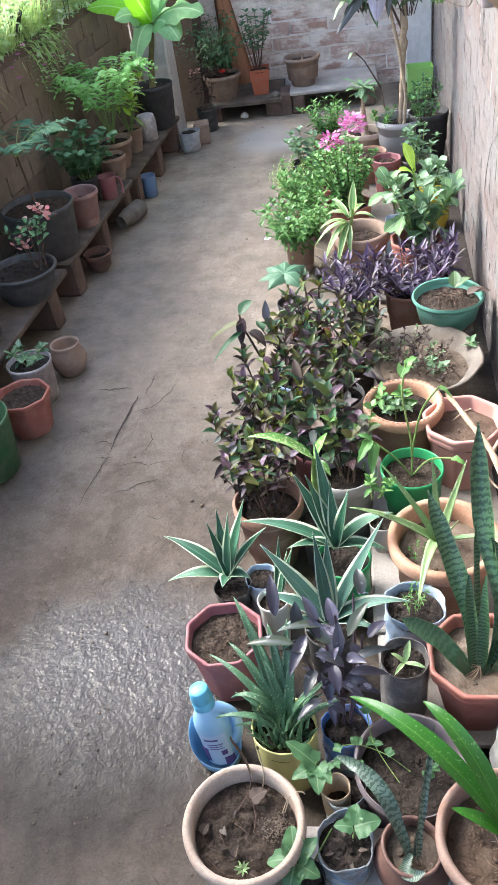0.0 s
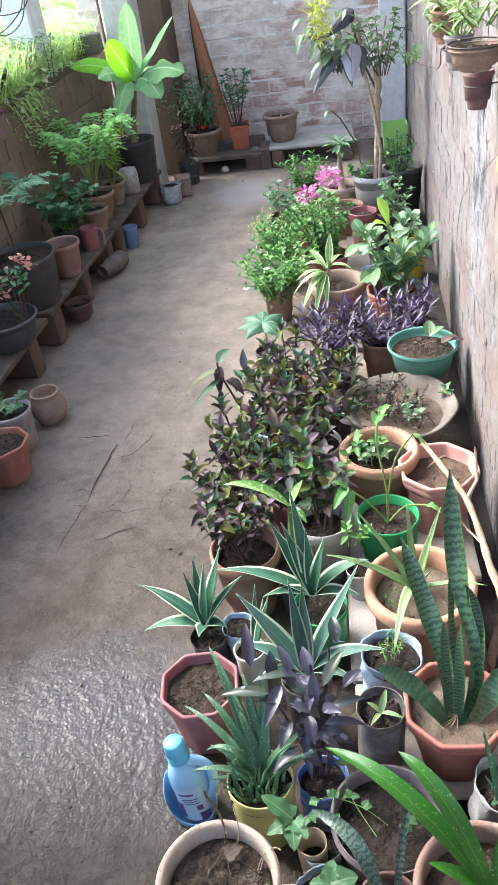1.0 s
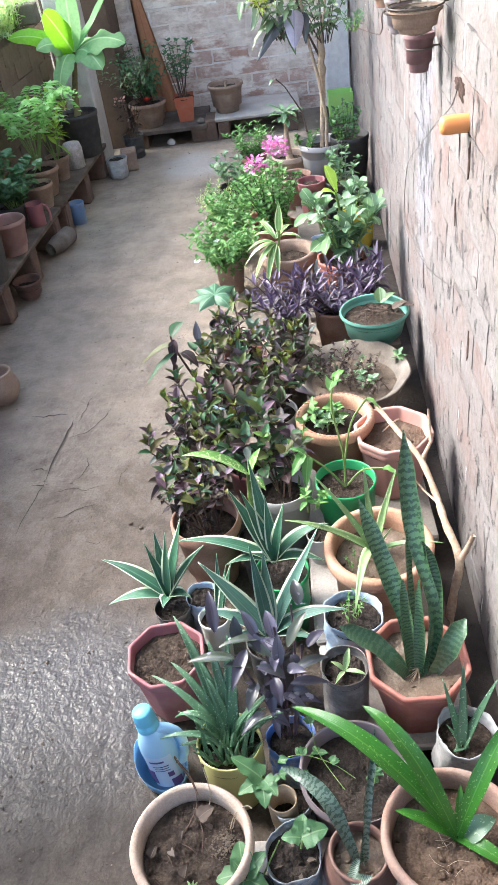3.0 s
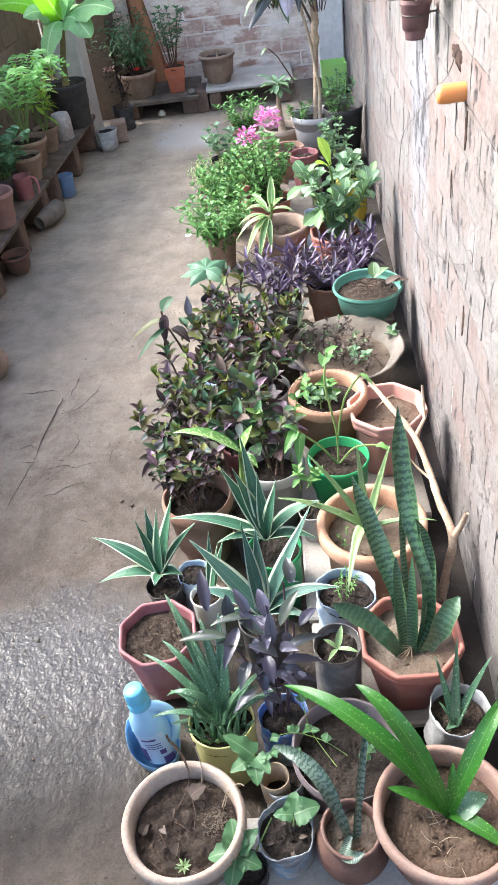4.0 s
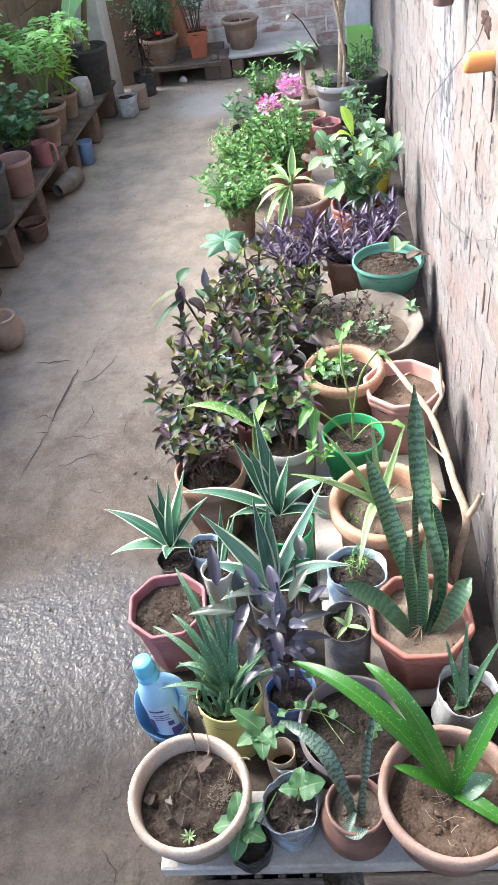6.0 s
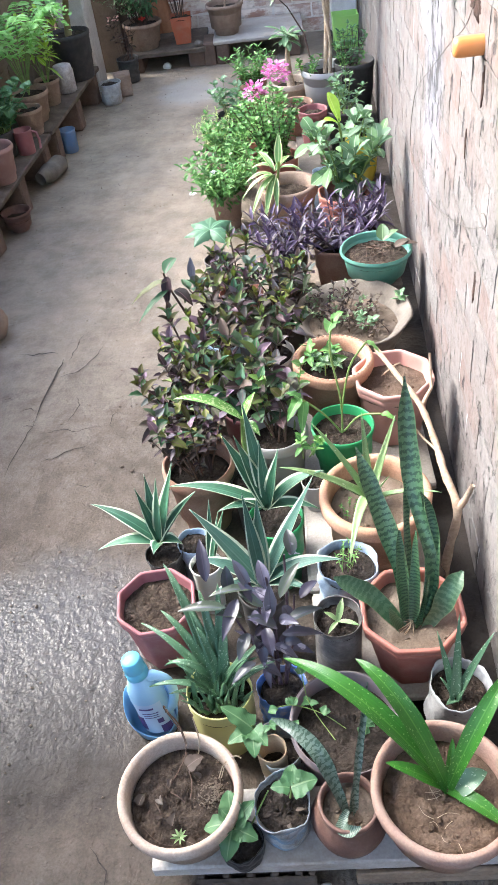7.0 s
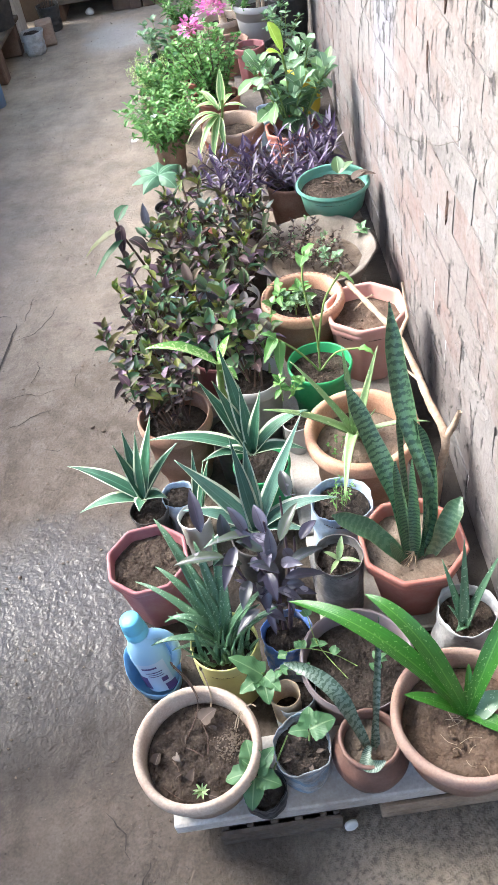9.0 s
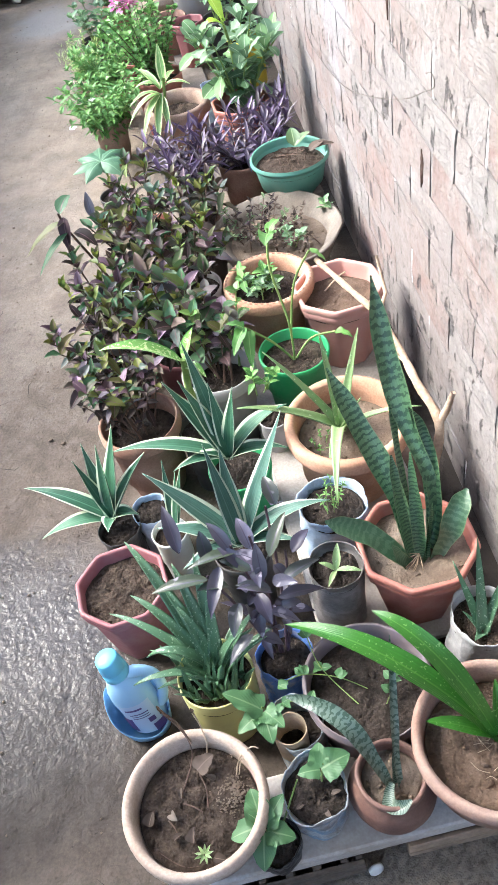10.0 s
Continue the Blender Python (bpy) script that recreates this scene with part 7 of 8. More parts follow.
leaves_of(p, GREY_GREEN, [((0.47, 2.42, 0.35), (0.515, 2.43, 0.37), 0.01, 0.9, 0.0), ((0.46, 2.42, 0.34), (0.45, 2.46, 0.42), 0.01, 0.8, 0.0), ((0.47, 2.43, 0.36), (0.5, 2.47, 0.42), 0.01, 0.8, 0.0)], 0.035, "obov", 0.3, 0, 8)

p = pot_thing("dracaena_ring_pot", (0.143, 2.53, 0.0), 0.225, 0.2, TAN_CLAY, "broad tan clay pot with a cream-edged dracaena", style="flared", base=0.62, soil=SOIL, soil_at=0.8, seed=65, lip=0.2, wall=0.2)
b = (0.1, 2.47, 0.2)
part("stem", tube(Geo(), ((-0.04, -0.06, 0.16), (-0.035, -0.05, 0.24), (-0.025, -0.04, 0.3)), 0.005, 6), STALK_GREEN, p)
leaves_of(p, VARIEG, [((0.115, 2.5, 0.28), (0.125, 2.54, 0.39), 0.0, 1.0, 0.0), ((0.11, 2.49, 0.27), (0.015, 2.5, 0.28), 0.035, 0.9, 0.0), ((0.11, 2.49, 0.27), (0.2, 2.46, 0.27), 0.03, 0.8, 0.0), ((0.1, 2.47, 0.26), (0.0, 2.38, 0.14), 0.06, 0.9, 0.0), ((0.1, 2.47, 0.26), (0.05, 2.36, 0.12), 0.05, 0.9, 0.0), ((0.1, 2.47, 0.26), (-0.03, 2.44, 0.19), 0.05, 0.9, 0.0), ((0.1, 2.47, 0.25), (0.1, 2.38, 0.15), 0.05, 0.8, 0.0), ((0.1, 2.48, 0.27), (0.17, 2.58, 0.28), 0.03, 0.8, 0.0), ((0.1, 2.48, 0.27), (0.04, 2.58, 0.31), 0.03, 0.8, 0.0), ((0.1, 2.47, 0.26), (-0.01, 2.42, 0.26), 0.04, 0.8, 0.0)], 0.032, "lance", 0.35, 0, 9, 0.05)

p = pot_thing("bougainvillea_pot", (0.1, 2.8, 0.0), 0.2, 0.2, RED_PLASTIC, "red octagonal planter with a bougainvillea in magenta flower", style="oct", base=0.72, soil=SOIL_DARK, soil_at=0.86, seed=66)
bush(p, GREEN_LEAF, STALK, 66, 38, 0.14, 0.34, 12, 0.036, 0.026, (0, 0, 0.15), stem_r=0.0025, bare=0.05, lean=(-0.01, 0.0))
for c, rad, n in (((0.03, 0.0, 0.5), 0.05, 130), ((-0.055, -0.01, 0.445), 0.042, 80)):
    g = Geo()
    for k in range(n):
        a, e = rr.uniform(0, 6.28), rr.uniform(-0.3, 1.2)
        q = Vector(c) + Vector((math.cos(a) * math.cos(e), math.sin(a) * math.cos(e), math.sin(e))) * rad * rr.uniform(0.4, 1)
        small_leaf(g, q, (math.cos(a), math.sin(a), e), 0.017, 0.014, rr, "ovate", 0.1)
    part("blossom", g, MAGENTA, p, "magenta blossom")

p = pot_thing("periwinkle_pot", (-0.1, 2.64, 0.0), 0.13, 0.15, TAN_CLAY, "clay pot with a dense bright green periwinkle and white flowers", style="flared", base=0.7, soil=SOIL_DARK, soil_at=0.85, seed=67)
bush(p, GREEN_LEAF, STALK_GREEN, 67, 56, 0.17, 0.24, 9, 0.046, 0.018, (0, 0.0, 0.09), stem_r=0.0018, bare=0.05, lift=0.5, droop=0.6)
g = Geo()
for c in ((-0.12, -0.06, 0.17), (-0.03, -0.07, 0.25)):
    for k in range(5):
        a = k * 1.257
        small_leaf(g, c, (math.cos(a), math.sin(a), 0.3), 0.016, 0.014, rr, "obov", 0.0)
part("blossom", g, FLOWER_WHITE, p)
p = pot_thing("small_leaf_shrub", (-0.08, 2.95, 0.0), 0.14, 0.15, TAN_CLAY, "small clay pot with a fine-leaved green shrub", style="flared", base=0.7, soil=SOIL, soil_at=0.85, seed=68)
bush(p, GREEN_LEAF, STALK_GREEN, 68, 40, 0.15, 0.28, 10, 0.042, 0.017, (0, 0, 0.1), stem_r=0.0018, bare=0.05, lift=0.6)
p = pot_thing("feathery_shrub", (-0.155, 3.15, 0.0), 0.13, 0.13, TERRA_PALE, "pale clay pot with a feathery light green shrub", style="flared", base=0.7, soil=SOIL, soil_at=0.85, seed=69)
bush(p, GRASS, STALK_GREEN, 69, 40, 0.1, 0.2, 12, 0.032, 0.0035, (0, 0, 0.1), shape="lance", stem_r=0.0012, bare=0.1, lift=0.9)
p = pot_thing("broadleaf_shrub", (-0.1, 3.5, 0.0), 0.14, 0.14, BLACK_PLASTIC, "black pot with a soft grey-green broadleaf shrub", style="straight", base=0.75, soil=SOIL_DARK, soil_at=0.88, seed=70)
bush(p, GREY_GREEN, STALK_GREEN, 70, 9, 0.11, 0.18, 4, 0.06, 0.034, (0, 0, 0.12), stem_r=0.0025)
p = pot_thing("green_shrub", (0.0, 3.9, 0.0), 0.16, 0.16, TERRA, "terracotta pot with a loose bright green shrub", style="flared", base=0.7, soil=SOIL_DARK, soil_at=0.85, seed=71)
bush(p, GREEN_LEAF, STALK_GREEN, 71, 22, 0.14, 0.22, 7, 0.05, 0.018, (0, 0, 0.12), stem_r=0.002, bare=0.15)
p = pot_thing("weedy_pot", (0.06, 3.15, 0.0), 0.15, 0.15, RED_PLASTIC, "red plastic pot with a weedy green plant", style="straight", base=0.75, soil=SOIL_DARK, soil_at=0.88, seed=72)
bush(p, GREEN_LEAF, STALK_GREEN, 72, 20, 0.11, 0.26, 8, 0.038, 0.02, (0, 0, 0.12), stem_r=0.002, bare=0.1)

# planks beside the wall under the far pots
for y0, y1 in ((2.3, 2.85), (2.87, 3.45)):
    g = Geo()
    box(g, (0.2, y0, 0.002), (0.3, y1, 0.022), 0.003, 0.002)
    tagged(part("floor_plank", g, CEMENT, None, "", False), "weathered plank on the floor between pots", "plank", "planks between the pots")
p = pot_thing("blue_bag_far", (0.295, 2.66, 0.022), 0.11, 0.15, BLUE_SACK, "blue plastic bag pot with dark soil", style="bag", base=0.7, soil=SOIL_DARK, soil_at=0.88, seed=73)
p = pot_thing("yellow_bag_pot", (0.46, 2.96, 0.0), 0.13, 0.2, YELLOW_BAG, "yellow plastic sack pot against the wall", style="bag", base=0.7, soil=SOIL_DARK, soil_at=0.88, seed=74)
bush(p, GREY_GREEN, STALK_GREEN, 74, 6, 0.06, 0.12, 4, 0.06, 0.03, (0, 0, 0.16))
p = pot_thing("small_red_octagon", (0.28, 3.3, 0.022), 0.14, 0.17, ROSE_PLASTIC, "small rose-red octagonal planter with dry soil", style="oct", base=0.72, soil=SOIL, soil_at=0.86, seed=75)
p = pot_thing("citrus_shrub", (0.42, 3.3, 0.0), 0.16, 0.18, BLACK_PLASTIC, "black pot with a glossy green citrus shrub", style="straight", base=0.75, soil=SOIL_DARK, soil_at=0.88, seed=76)
bush(p, GREY_GREEN, STALK_GREEN, 76, 9, 0.09, 0.2, 5, 0.05, 0.026, (0, 0, 0.15))
p = pot_thing("adenium_pot", (0.2, 3.76, 0.0), 0.19, 0.18, TERRA_PALE, "pale terracotta pot with a thick-stemmed desert rose", style="flared", base=0.66, soil=SOIL, soil_at=0.82, seed=77)
part("trunk", tube(Geo(), ((0, 0, 0.13), (-0.005, 0.0, 0.2), (-0.008, 0.0, 0.28), (-0.006, 0.0, 0.34)), [0.022, 0.017, 0.012, 0.009], 9), BARK, p)
items = []
for k in range(22):
    a, ln = k * 2.399, rr3.uniform(0.07, 0.1)
    c = (0.194, 3.76, 0.35 + 0.002 * k)
    items.append((c, (c[0] + ln * math.cos(a), c[1] + ln * math.sin(a), c[2] + ln * rr3.uniform(-0.35, 0.6)), 0.015, rr3.uniform(0.8, 1.1), 0.0))
leaves_of(p, GREY_GREEN, items, 0.03, "obov", 0.3, 0, 7)
p = pot_thing("red_rim_pot", (0.21, 3.5, 0.0), 0.17, 0.16, TERRA, "round terracotta pot of dry soil", style="flared", base=0.66, soil=SOIL, soil_at=0.85, seed=78)

p = pot_thing("croton_tub", (0.365, 3.68, 0.0), 0.235, 0.25, GREY_PLASTIC, "grey plastic tub with a tall croton tree", style="flared", base=0.7, soil=SOIL_DARK, soil_at=0.85, seed=79, lip=0.12, wall=0.07)
part("trunk", tube(Geo(), ((0.02, 0.0, 0.2), (0.03, 0.0, 0.35), (0.0, -0.01, 0.55), (-0.045, -0.01, 0.75), (-0.06, 0.0, 0.92)), [0.009, 0.0085, 0.008, 0.007, 0.005], 8), BARK, p)
part("trunk", tube(Geo(), ((0.0, 0.02, 0.2), (0.015, 0.02, 0.42), (0.02, 0.02, 0.53), (0.022, 0.02, 0.575), (0.02, 0.02, 0.6), (0.026, 0.02, 0.64), (0.022, 0.02, 0.7), (0.03, 0.03, 0.73), (0.05, 0.03, 0.82), (0.07, 0.04, 0.93)), [0.01, 0.011, 0.013, 0.022, 0.014, 0.018, 0.016, 0.007, 0.005, 0.004], 10), BARK, p)
part("branch", tube(Geo(), ((0.02, 0.02, 0.62), (-0.04, 0.02, 0.75), (-0.08, 0.03, 0.9)), [0.006, 0.005, 0.004], 6), STALK, p)
part("branch", tube(Geo(), ((-0.07, 0.0, 0.3), (-0.09, 0.0, 0.4), (-0.16, 0.0, 0.52), (-0.2, 0.0, 0.56)), [0.004, 0.004, 0.003, 0.003], 6), STALK, p)
items = []
for x, z, ex, ez, wide in ((0.287, 0.98, 0.163, 0.886, 1.35), (0.225, 0.83, 0.083, 0.655, 0.95), (0.317, 0.83, 0.317, 0.7, 0.75)):
    items.append(((x, 3.66, z), (ex, 3.62, ez), 0.02, wide, 0.2))
leaves_of(p, DARK_CROTON, items, 0.06, "ovate", 0.3, 0, 9, 0.12, face=(-0.2, -0.9, 0.3))
leaves_of(p, PALE_CROTON, [((0.275, 3.64, 0.85), (0.262, 3.6, 0.692), 0.01, 1.2, 0.0)], 0.075, "ovate", 0.25, 0, 9, 0.08, face=(0, -1, 0.2))
hung = [((0.2, 3.66, 0.84), (0.02, 3.62, 0.72), 0.05, 1.0, 0.0), ((0.14, 3.66, 0.78), (0.0, 3.62, 0.63), 0.03, 0.9, 0.0), ((0.16, 3.66, 0.56), (0.1, 3.62, 0.52), 0.02, 0.5, 0.0), ((0.1, 3.66, 0.93), (0.01, 3.62, 0.8), 0.02, 1.1, 0.0), ((0.12, 3.66, 0.88), (0.06, 3.62, 0.7), 0.02, 1.1, 0.0), ((0.06, 3.68, 0.96), (-0.04, 3.64, 0.88), 0.02, 1.0, 0.0), ((0.24, 3.68, 0.98), (0.2, 3.6, 0.86), 0.02, 1.1, 0.0), ((0.05, 3.68, 0.9), (0.0, 3.64, 0.75), 0.02, 1.0, 0.0)]
leaves_of(p, CROTON_GREEN, [(a, tuple(a[i] + 0.5 * (q[i] - a[i]) for i in range(3)), b_, w_, r_) for a, q, b_, w_, r_ in hung], 0.052, "ovate", 0.3, 0, 9, 0.12)
items = []
for k in range(80):
    a, ln = k * 2.399, rr3.uniform(0.035, 0.075)
    c = (0.135 + 0.03 * math.sin(k * 1.7), 3.62, 0.87 + 0.0019 * k)
    items.append((c, (c[0] + ln * math.cos(a), c[1] + ln * math.sin(a) * 0.8, c[2] + ln * rr3.uniform(-0.7, 0.7)), 0.02, rr3.uniform(0.8, 1.1), 0.0))
leaves_of(p, YELLOW_LEAF, items, 0.014, "lance", 0.4, 0, 7)
bush(p, CROTON_GREEN, STALK, 80, 11, 0.19, 0.32, 5, 0.062, 0.038, (0.04, 0.0, 0.69), stem_r=0.0025, bare=0.2, droop=0.7)
bush(p, CROTON_GREEN, STALK, 83, 8, 0.15, 0.25, 4, 0.075, 0.044, (-0.16, 0.03, 0.72), stem_r=0.0025, bare=0.2, droop=1.2)
bush(p, GREEN_LEAF, STALK_GREEN, 81, 6, 0.1, 0.12, 4, 0.04, 0.02, (-0.08, -0.02, 0.21))
p = pot_thing("black_wall_pot", (0.5, 3.66, 0.0), 0.19, 0.27, BLACK_PLASTIC, "black bucket with a small-leaved shrub against the wall", style="straight", base=0.78, soil=SOIL_DARK, soil_at=0.88, seed=82)
bush(p, DEEP_GREEN, STALK, 82, 14, 0.11, 0.22, 7, 0.034, 0.016, (-0.03, -0.03, 0.23), stem_r=0.002, bare=0.15)
bush(p, GREEN_LEAF, STALK_GREEN, 84, 6, 0.1, 0.16, 5, 0.034, 0.016, (-0.04, -0.05, 0.23), stem_r=0.002, bare=0.15)

# ---------------------------------------------------------------- back shelf
shelf = thing("back_shelf", (-0.5, 4.99, 0), "low dark plank shelf along the far wall", "shelf")
g = Geo()
box(g, (-0.27, -0.23, 0.085), (0.22, 0.23, 0.11), 0.004, 0.003)
part("board", g, OLD_WOOD, shelf, "", False)
for x in (-0.22, 0.16):
    g = Geo()
    box(g, (x - 0.05, -0.2, 0), (x + 0.05, 0.2, 0.085), 0.006, 0.003)
    part("leg", g, BRICK_OLD, shelf, "", False)
shelf = thing("back_bench", (0.15, 5.0, 0), "low pale stone bench on stacked bricks", "bench")
g = Geo()
box(g, (-0.38, -0.23, 0.11), (0.16, 0.22, 0.13), 0.004, 0.003)
part("board", g, STONE, shelf, "", False)
for x in (-0.41, -0.33, 0.1):
    g = Geo()
    box(g, (x - 0.036, -0.22, 0), (x + 0.036, 0.0, 0.11 if x > -0.4 else 0.12), 0.006, 0.003)
    part("leg", g, BRICK_OLD, shelf, "", False)

p = pot_thing("flowering_bowl", (-0.652, 4.9, 0.11), 0.24, 0.15, TAN_CLAY, "dull clay bowl with a leggy green shrub and a red flower", style="flared", base=0.66, soil=SOIL_DARK, soil_at=0.85, seed=90)
bush(p, HEART_LEAF, STALK, 90, 26, 0.2, 0.42, 9, 0.042, 0.024, (0, 0, 0.12), stem_r=0.0025, bare=0.25, droop=0.9)
bush(p, CROTON_GREEN, STALK, 290, 14, 0.2, 0.42, 8, 0.036, 0.02, (0, 0, 0.12), lean=(-0.13, -0.05), stem_r=0.002, bare=0.3, droop=0.9)
g = Geo()
for k in range(8):
    a = k * 0.8
    small_leaf(g, (0.02, -0.1, 0.17), (math.cos(a), math.sin(a) - 0.4, 0.6), 0.03, 0.018, rr, "obov", 0.0)
part("flower", g, FLOWER_RED, p, "red flower")
p = pot_thing("orange_square_pot", (-0.418, 4.93, 0.11), 0.13, 0.15, ORANGE_PLASTIC, "orange square plastic pot with a thin-stemmed shrub", style="square", base=0.74, soil=SOIL_DARK, soil_at=0.9, seed=91, rz=4)
bush(p, HEART_LEAF, STALK, 91, 12, 0.14, 0.42, 7, 0.048, 0.028, (0, 0, 0.13), stem_r=0.003, bare=0.45)
p = pot_thing("empty_clay_pot", (-0.148, 4.93, 0.13), 0.23, 0.17, TAN_CLAY, "empty tan clay pot with a dry stub", style="flared", base=0.6, soil=SOIL, soil_at=0.82, seed=92, lip=0.12, wall=0.1)
part("stub", tube(Geo(), ((0, 0, 0.13), (0.005, 0, 0.17), (0.01, 0, 0.185)), 0.006, 6), BARK, p)
g = Geo()
lathe(g, [(0.02, 0), (0.026, 0.012), (0.022, 0.025), (0.008, 0.034)], 12, 0.08, 3)
s = tagged(part("stone", g, CEMENT), "small grey stone on the shelf edge", "stone")
s.matrix_basis = pose(-0.32, 4.8, 0.11)
box_ = thing("lime_container", (0.56, 4.86, 0.0), "lime-green cut plastic container on the floor", "container")
g = Geo()
lathe(g, [(0.1, 0), (0.104, 0.004), (0.116, 0.175), (0.117, 0.18), (0.112, 0.18), (0.1, 0.02), (0.04, 0.018)], 4, 0.01, 3, radians(45), 0.92, 0.8)
part("body", g, LIME_PLASTIC, box_, "", False)
g = Geo()
box(g, (-0.07, -0.07, 0.022), (0.06, -0.0655, 0.05), 0.002)
part("band", g, plastic("dark_green_band", (0.1, 0.28, 0.06), 0.4), box_, "", False)
g = Geo()
box(g, (-0.05, -0.006, 0), (0.05, 0.006, 0.17), 0.004, 0.003)
s_ = tagged(part("plastic_sheet", g, LIME_PLASTIC, None, "", False), "lime-green plastic sheet leaning among the pots", "plastic sheet")
s_.matrix_basis = pose(0.31, 3.98, 0.0, -14, 0, 8)

# brown dried sheath propped on the far wall
p = thing("dry_sheath", (-0.62, 5.16, 0.0), "brown dried banana sheath leaning on the far wall", "dry leaf")
g = Geo()
blade(g, (0.06, 0.02, 0.02), (-0.05, 0.06, 0.98), -0.02, 0.2, "aloe", 0.0, 0.4, 0.006, 12, 0, 0, 0.3, (0, -1, 0.1))
part("sheath", g, DRY_SHEATH, p)

# ---------------------------------------------------------------- left shelf and its pots
ang = math.degrees(math.atan2(1, 0.083)) - 90
for k, (y0, y1) in enumerate(((0.95, 2.48), (2.52, 3.42), (3.45, 4.42))):
    shelf = thing("plank_shelf", (shelf_x(y0), y0, 0), "low dark plank shelf on brick legs along the brick wall", "shelf", "plank shelves")
    shelf.matrix_basis = pose(shelf_x(y0), y0, 0, 0, 0, ang)
    g = Geo()
    box(g, (-0.295, 0, 0.148), (0, y1 - y0, 0.17), 0.004, 0.003)
    part("board", g, OLD_WOOD, shelf, "", False)
    for f in (0.08, 0.5, 0.9):
        g = Geo()
        yy = f * (y1 - y0)
        box(g, (-0.24, yy - 0.04, 0), (-0.004, yy + 0.04, 0.148), 0.008, 0.004)
        part("leg", g, BRICK_OLD, shelf, "", False)

p = pot_thing("big_black_tub", (-1.135, 2.64, 0.17), 0.29, 0.21, DARK_GREY, "big black plastic tub with a feathery-leaved young tree", style="straight", base=0.86, soil=SOIL, soil_at=0.9, seed=100)
part("trunk", tube(Geo(), ((0, 0, 0.16), (-0.01, 0, 0.3), (-0.02, 0.0, 0.42)), [0.006, 0.005, 0.004], 6), STALK, p)
fern_fronds(p, MIMOSA, (-0.02, 0, 0.4), random.Random(101), 10, 0.27, 0.08, 0.065, 0.011, STALK_GREEN, None, 20)
p = pot_thing("pink_pot", (-1.048, 2.91, 0.17), 0.165, 0.15, DUSTY_PINK, "faded pink plastic pot, nearly empty", style="flared", base=0.7, soil=SOIL_DARK, soil_at=0.7, seed=102, lip=0.14, wall=0.09)
p = pot_thing("crown_of_thorns", (-1.105, 2.26, 0.17), 0.26, 0.12, DARK_GREY, "dark plastic bowl with a pink-flowered crown of thorns", style="flared", base=0.66, soil=SOIL_DARK, soil_at=0.8, seed=103, lip=0.12, wall=0.08)
bush(p, DEEP_GREEN, STALK, 103, 6, 0.08, 0.22, 3, 0.05, 0.022, (0.06, 0.03, 0.1), shape="obov", stem_r=0.0032, bare=0.65)
g = Geo()
for c in ((0.13, 0.04, 0.3), (0.145, 0.06, 0.28), (0.1, 0.05, 0.31), (0.05, 0.05, 0.25), (0.0, 0.03, 0.2), (0.03, 0.02, 0.18)):
    for k in range(9):
        a = rr.uniform(0, 6.28)
        small_leaf(g, Vector(c) + Vector((rr.uniform(-0.02, 0.02), rr.uniform(-0.02, 0.02), rr.uniform(-0.01, 0.02))), (math.cos(a), math.sin(a), 0.5), 0.02, 0.018, rr, "heart", 0.0)
part("blossom", g, FLOWER_PINK, p, "pale pink flower heads")
p = pot_thing("black_bowl", (-1.17, 1.93, 0.17), 0.17, 0.11, DARK_GREY, "dark plastic bowl pot", style="flared", base=0.66, soil=SOIL_DARK, soil_at=0.8, seed=104, lip=0.12, wall=0.08)
p = pot_thing("black_small_pot", (-1.1, 3.18, 0.17), 0.13, 0.12, BLACK_PLASTIC, "black pot with a bushy geranium", style="straight", base=0.75, soil=SOIL_DARK, soil_at=0.85, seed=105)
bush(p, HEART_LEAF, STALK_GREEN, 105, 20, 0.17, 0.27, 4, 0.06, 0.06, (0.02, 0, 0.09), shape="heart", stem_r=0.0022, bare=0.3, lift=0.3)
mug = thing("pink_mug", (-1.005, 3.2, 0.17), "pink plastic mug with a handle on the shelf", "mug")
g = Geo()
lathe(g, [(0.035, 0), (0.037, 0.003), (0.042, 0.1), (0.043, 0.105), (0.04, 0.105), (0.036, 0.01), (0.02, 0.008)], 30)
part("body", g, ROSE_PLASTIC, mug)
part("handle", tube(Geo(), ((0.04, 0, 0.095), (0.062, -0.005, 0.09), (0.07, -0.008, 0.06), (0.066, -0.008, 0.02)), 0.006, 8), ROSE_PLASTIC, mug)
p = pot_thing("tan_fern_pot", (-1.055, 3.62, 0.17), 0.19, 0.14, TAN_CLAY, "tan clay pot with a full bright sword fern", style="flared", base=0.66, soil=SOIL_DARK, soil_at=0.85, seed=106)
fern_fronds(p, FERN, (0, 0, 0.12), random.Random(107), 20, 0.29, 0.33, 0.066, 0.021, STALK_GREEN, None, 17)
p = pot_thing("tan_small_pot", (-1.03, 3.44, 0.17), 0.14, 0.12, TAN_CLAY, "tan clay pot of bare soil", style="flared", base=0.7, soil=SOIL_DARK, soil_at=0.85, seed=108)
p = pot_thing("spider_plant_pot", (-1.02, 3.85, 0.17), 0.13, 0.12, TAN_CLAY, "tan clay pot with a pale green spider plant", style="flared", base=0.7, soil=SOIL_DARK, soil_at=0.85, seed=109)
bush(p, LIME_LEAF, STALK_GREEN, 209, 9, 0.13, 0.36, 5, 0.085, 0.028, (0, 0, 0.1), shape="lance", stem_r=0.003, bare=0.4, lift=0.8, droop=0.5)
p = pot_thing("banana_bucket", (-0.95, 4.24, 0.17), 0.225, 0.23, BLACK_PLASTIC, "black bucket with a young banana plant", style="straight", base=0.82, soil=SOIL_DARK, soil_at=0.92, seed=110)
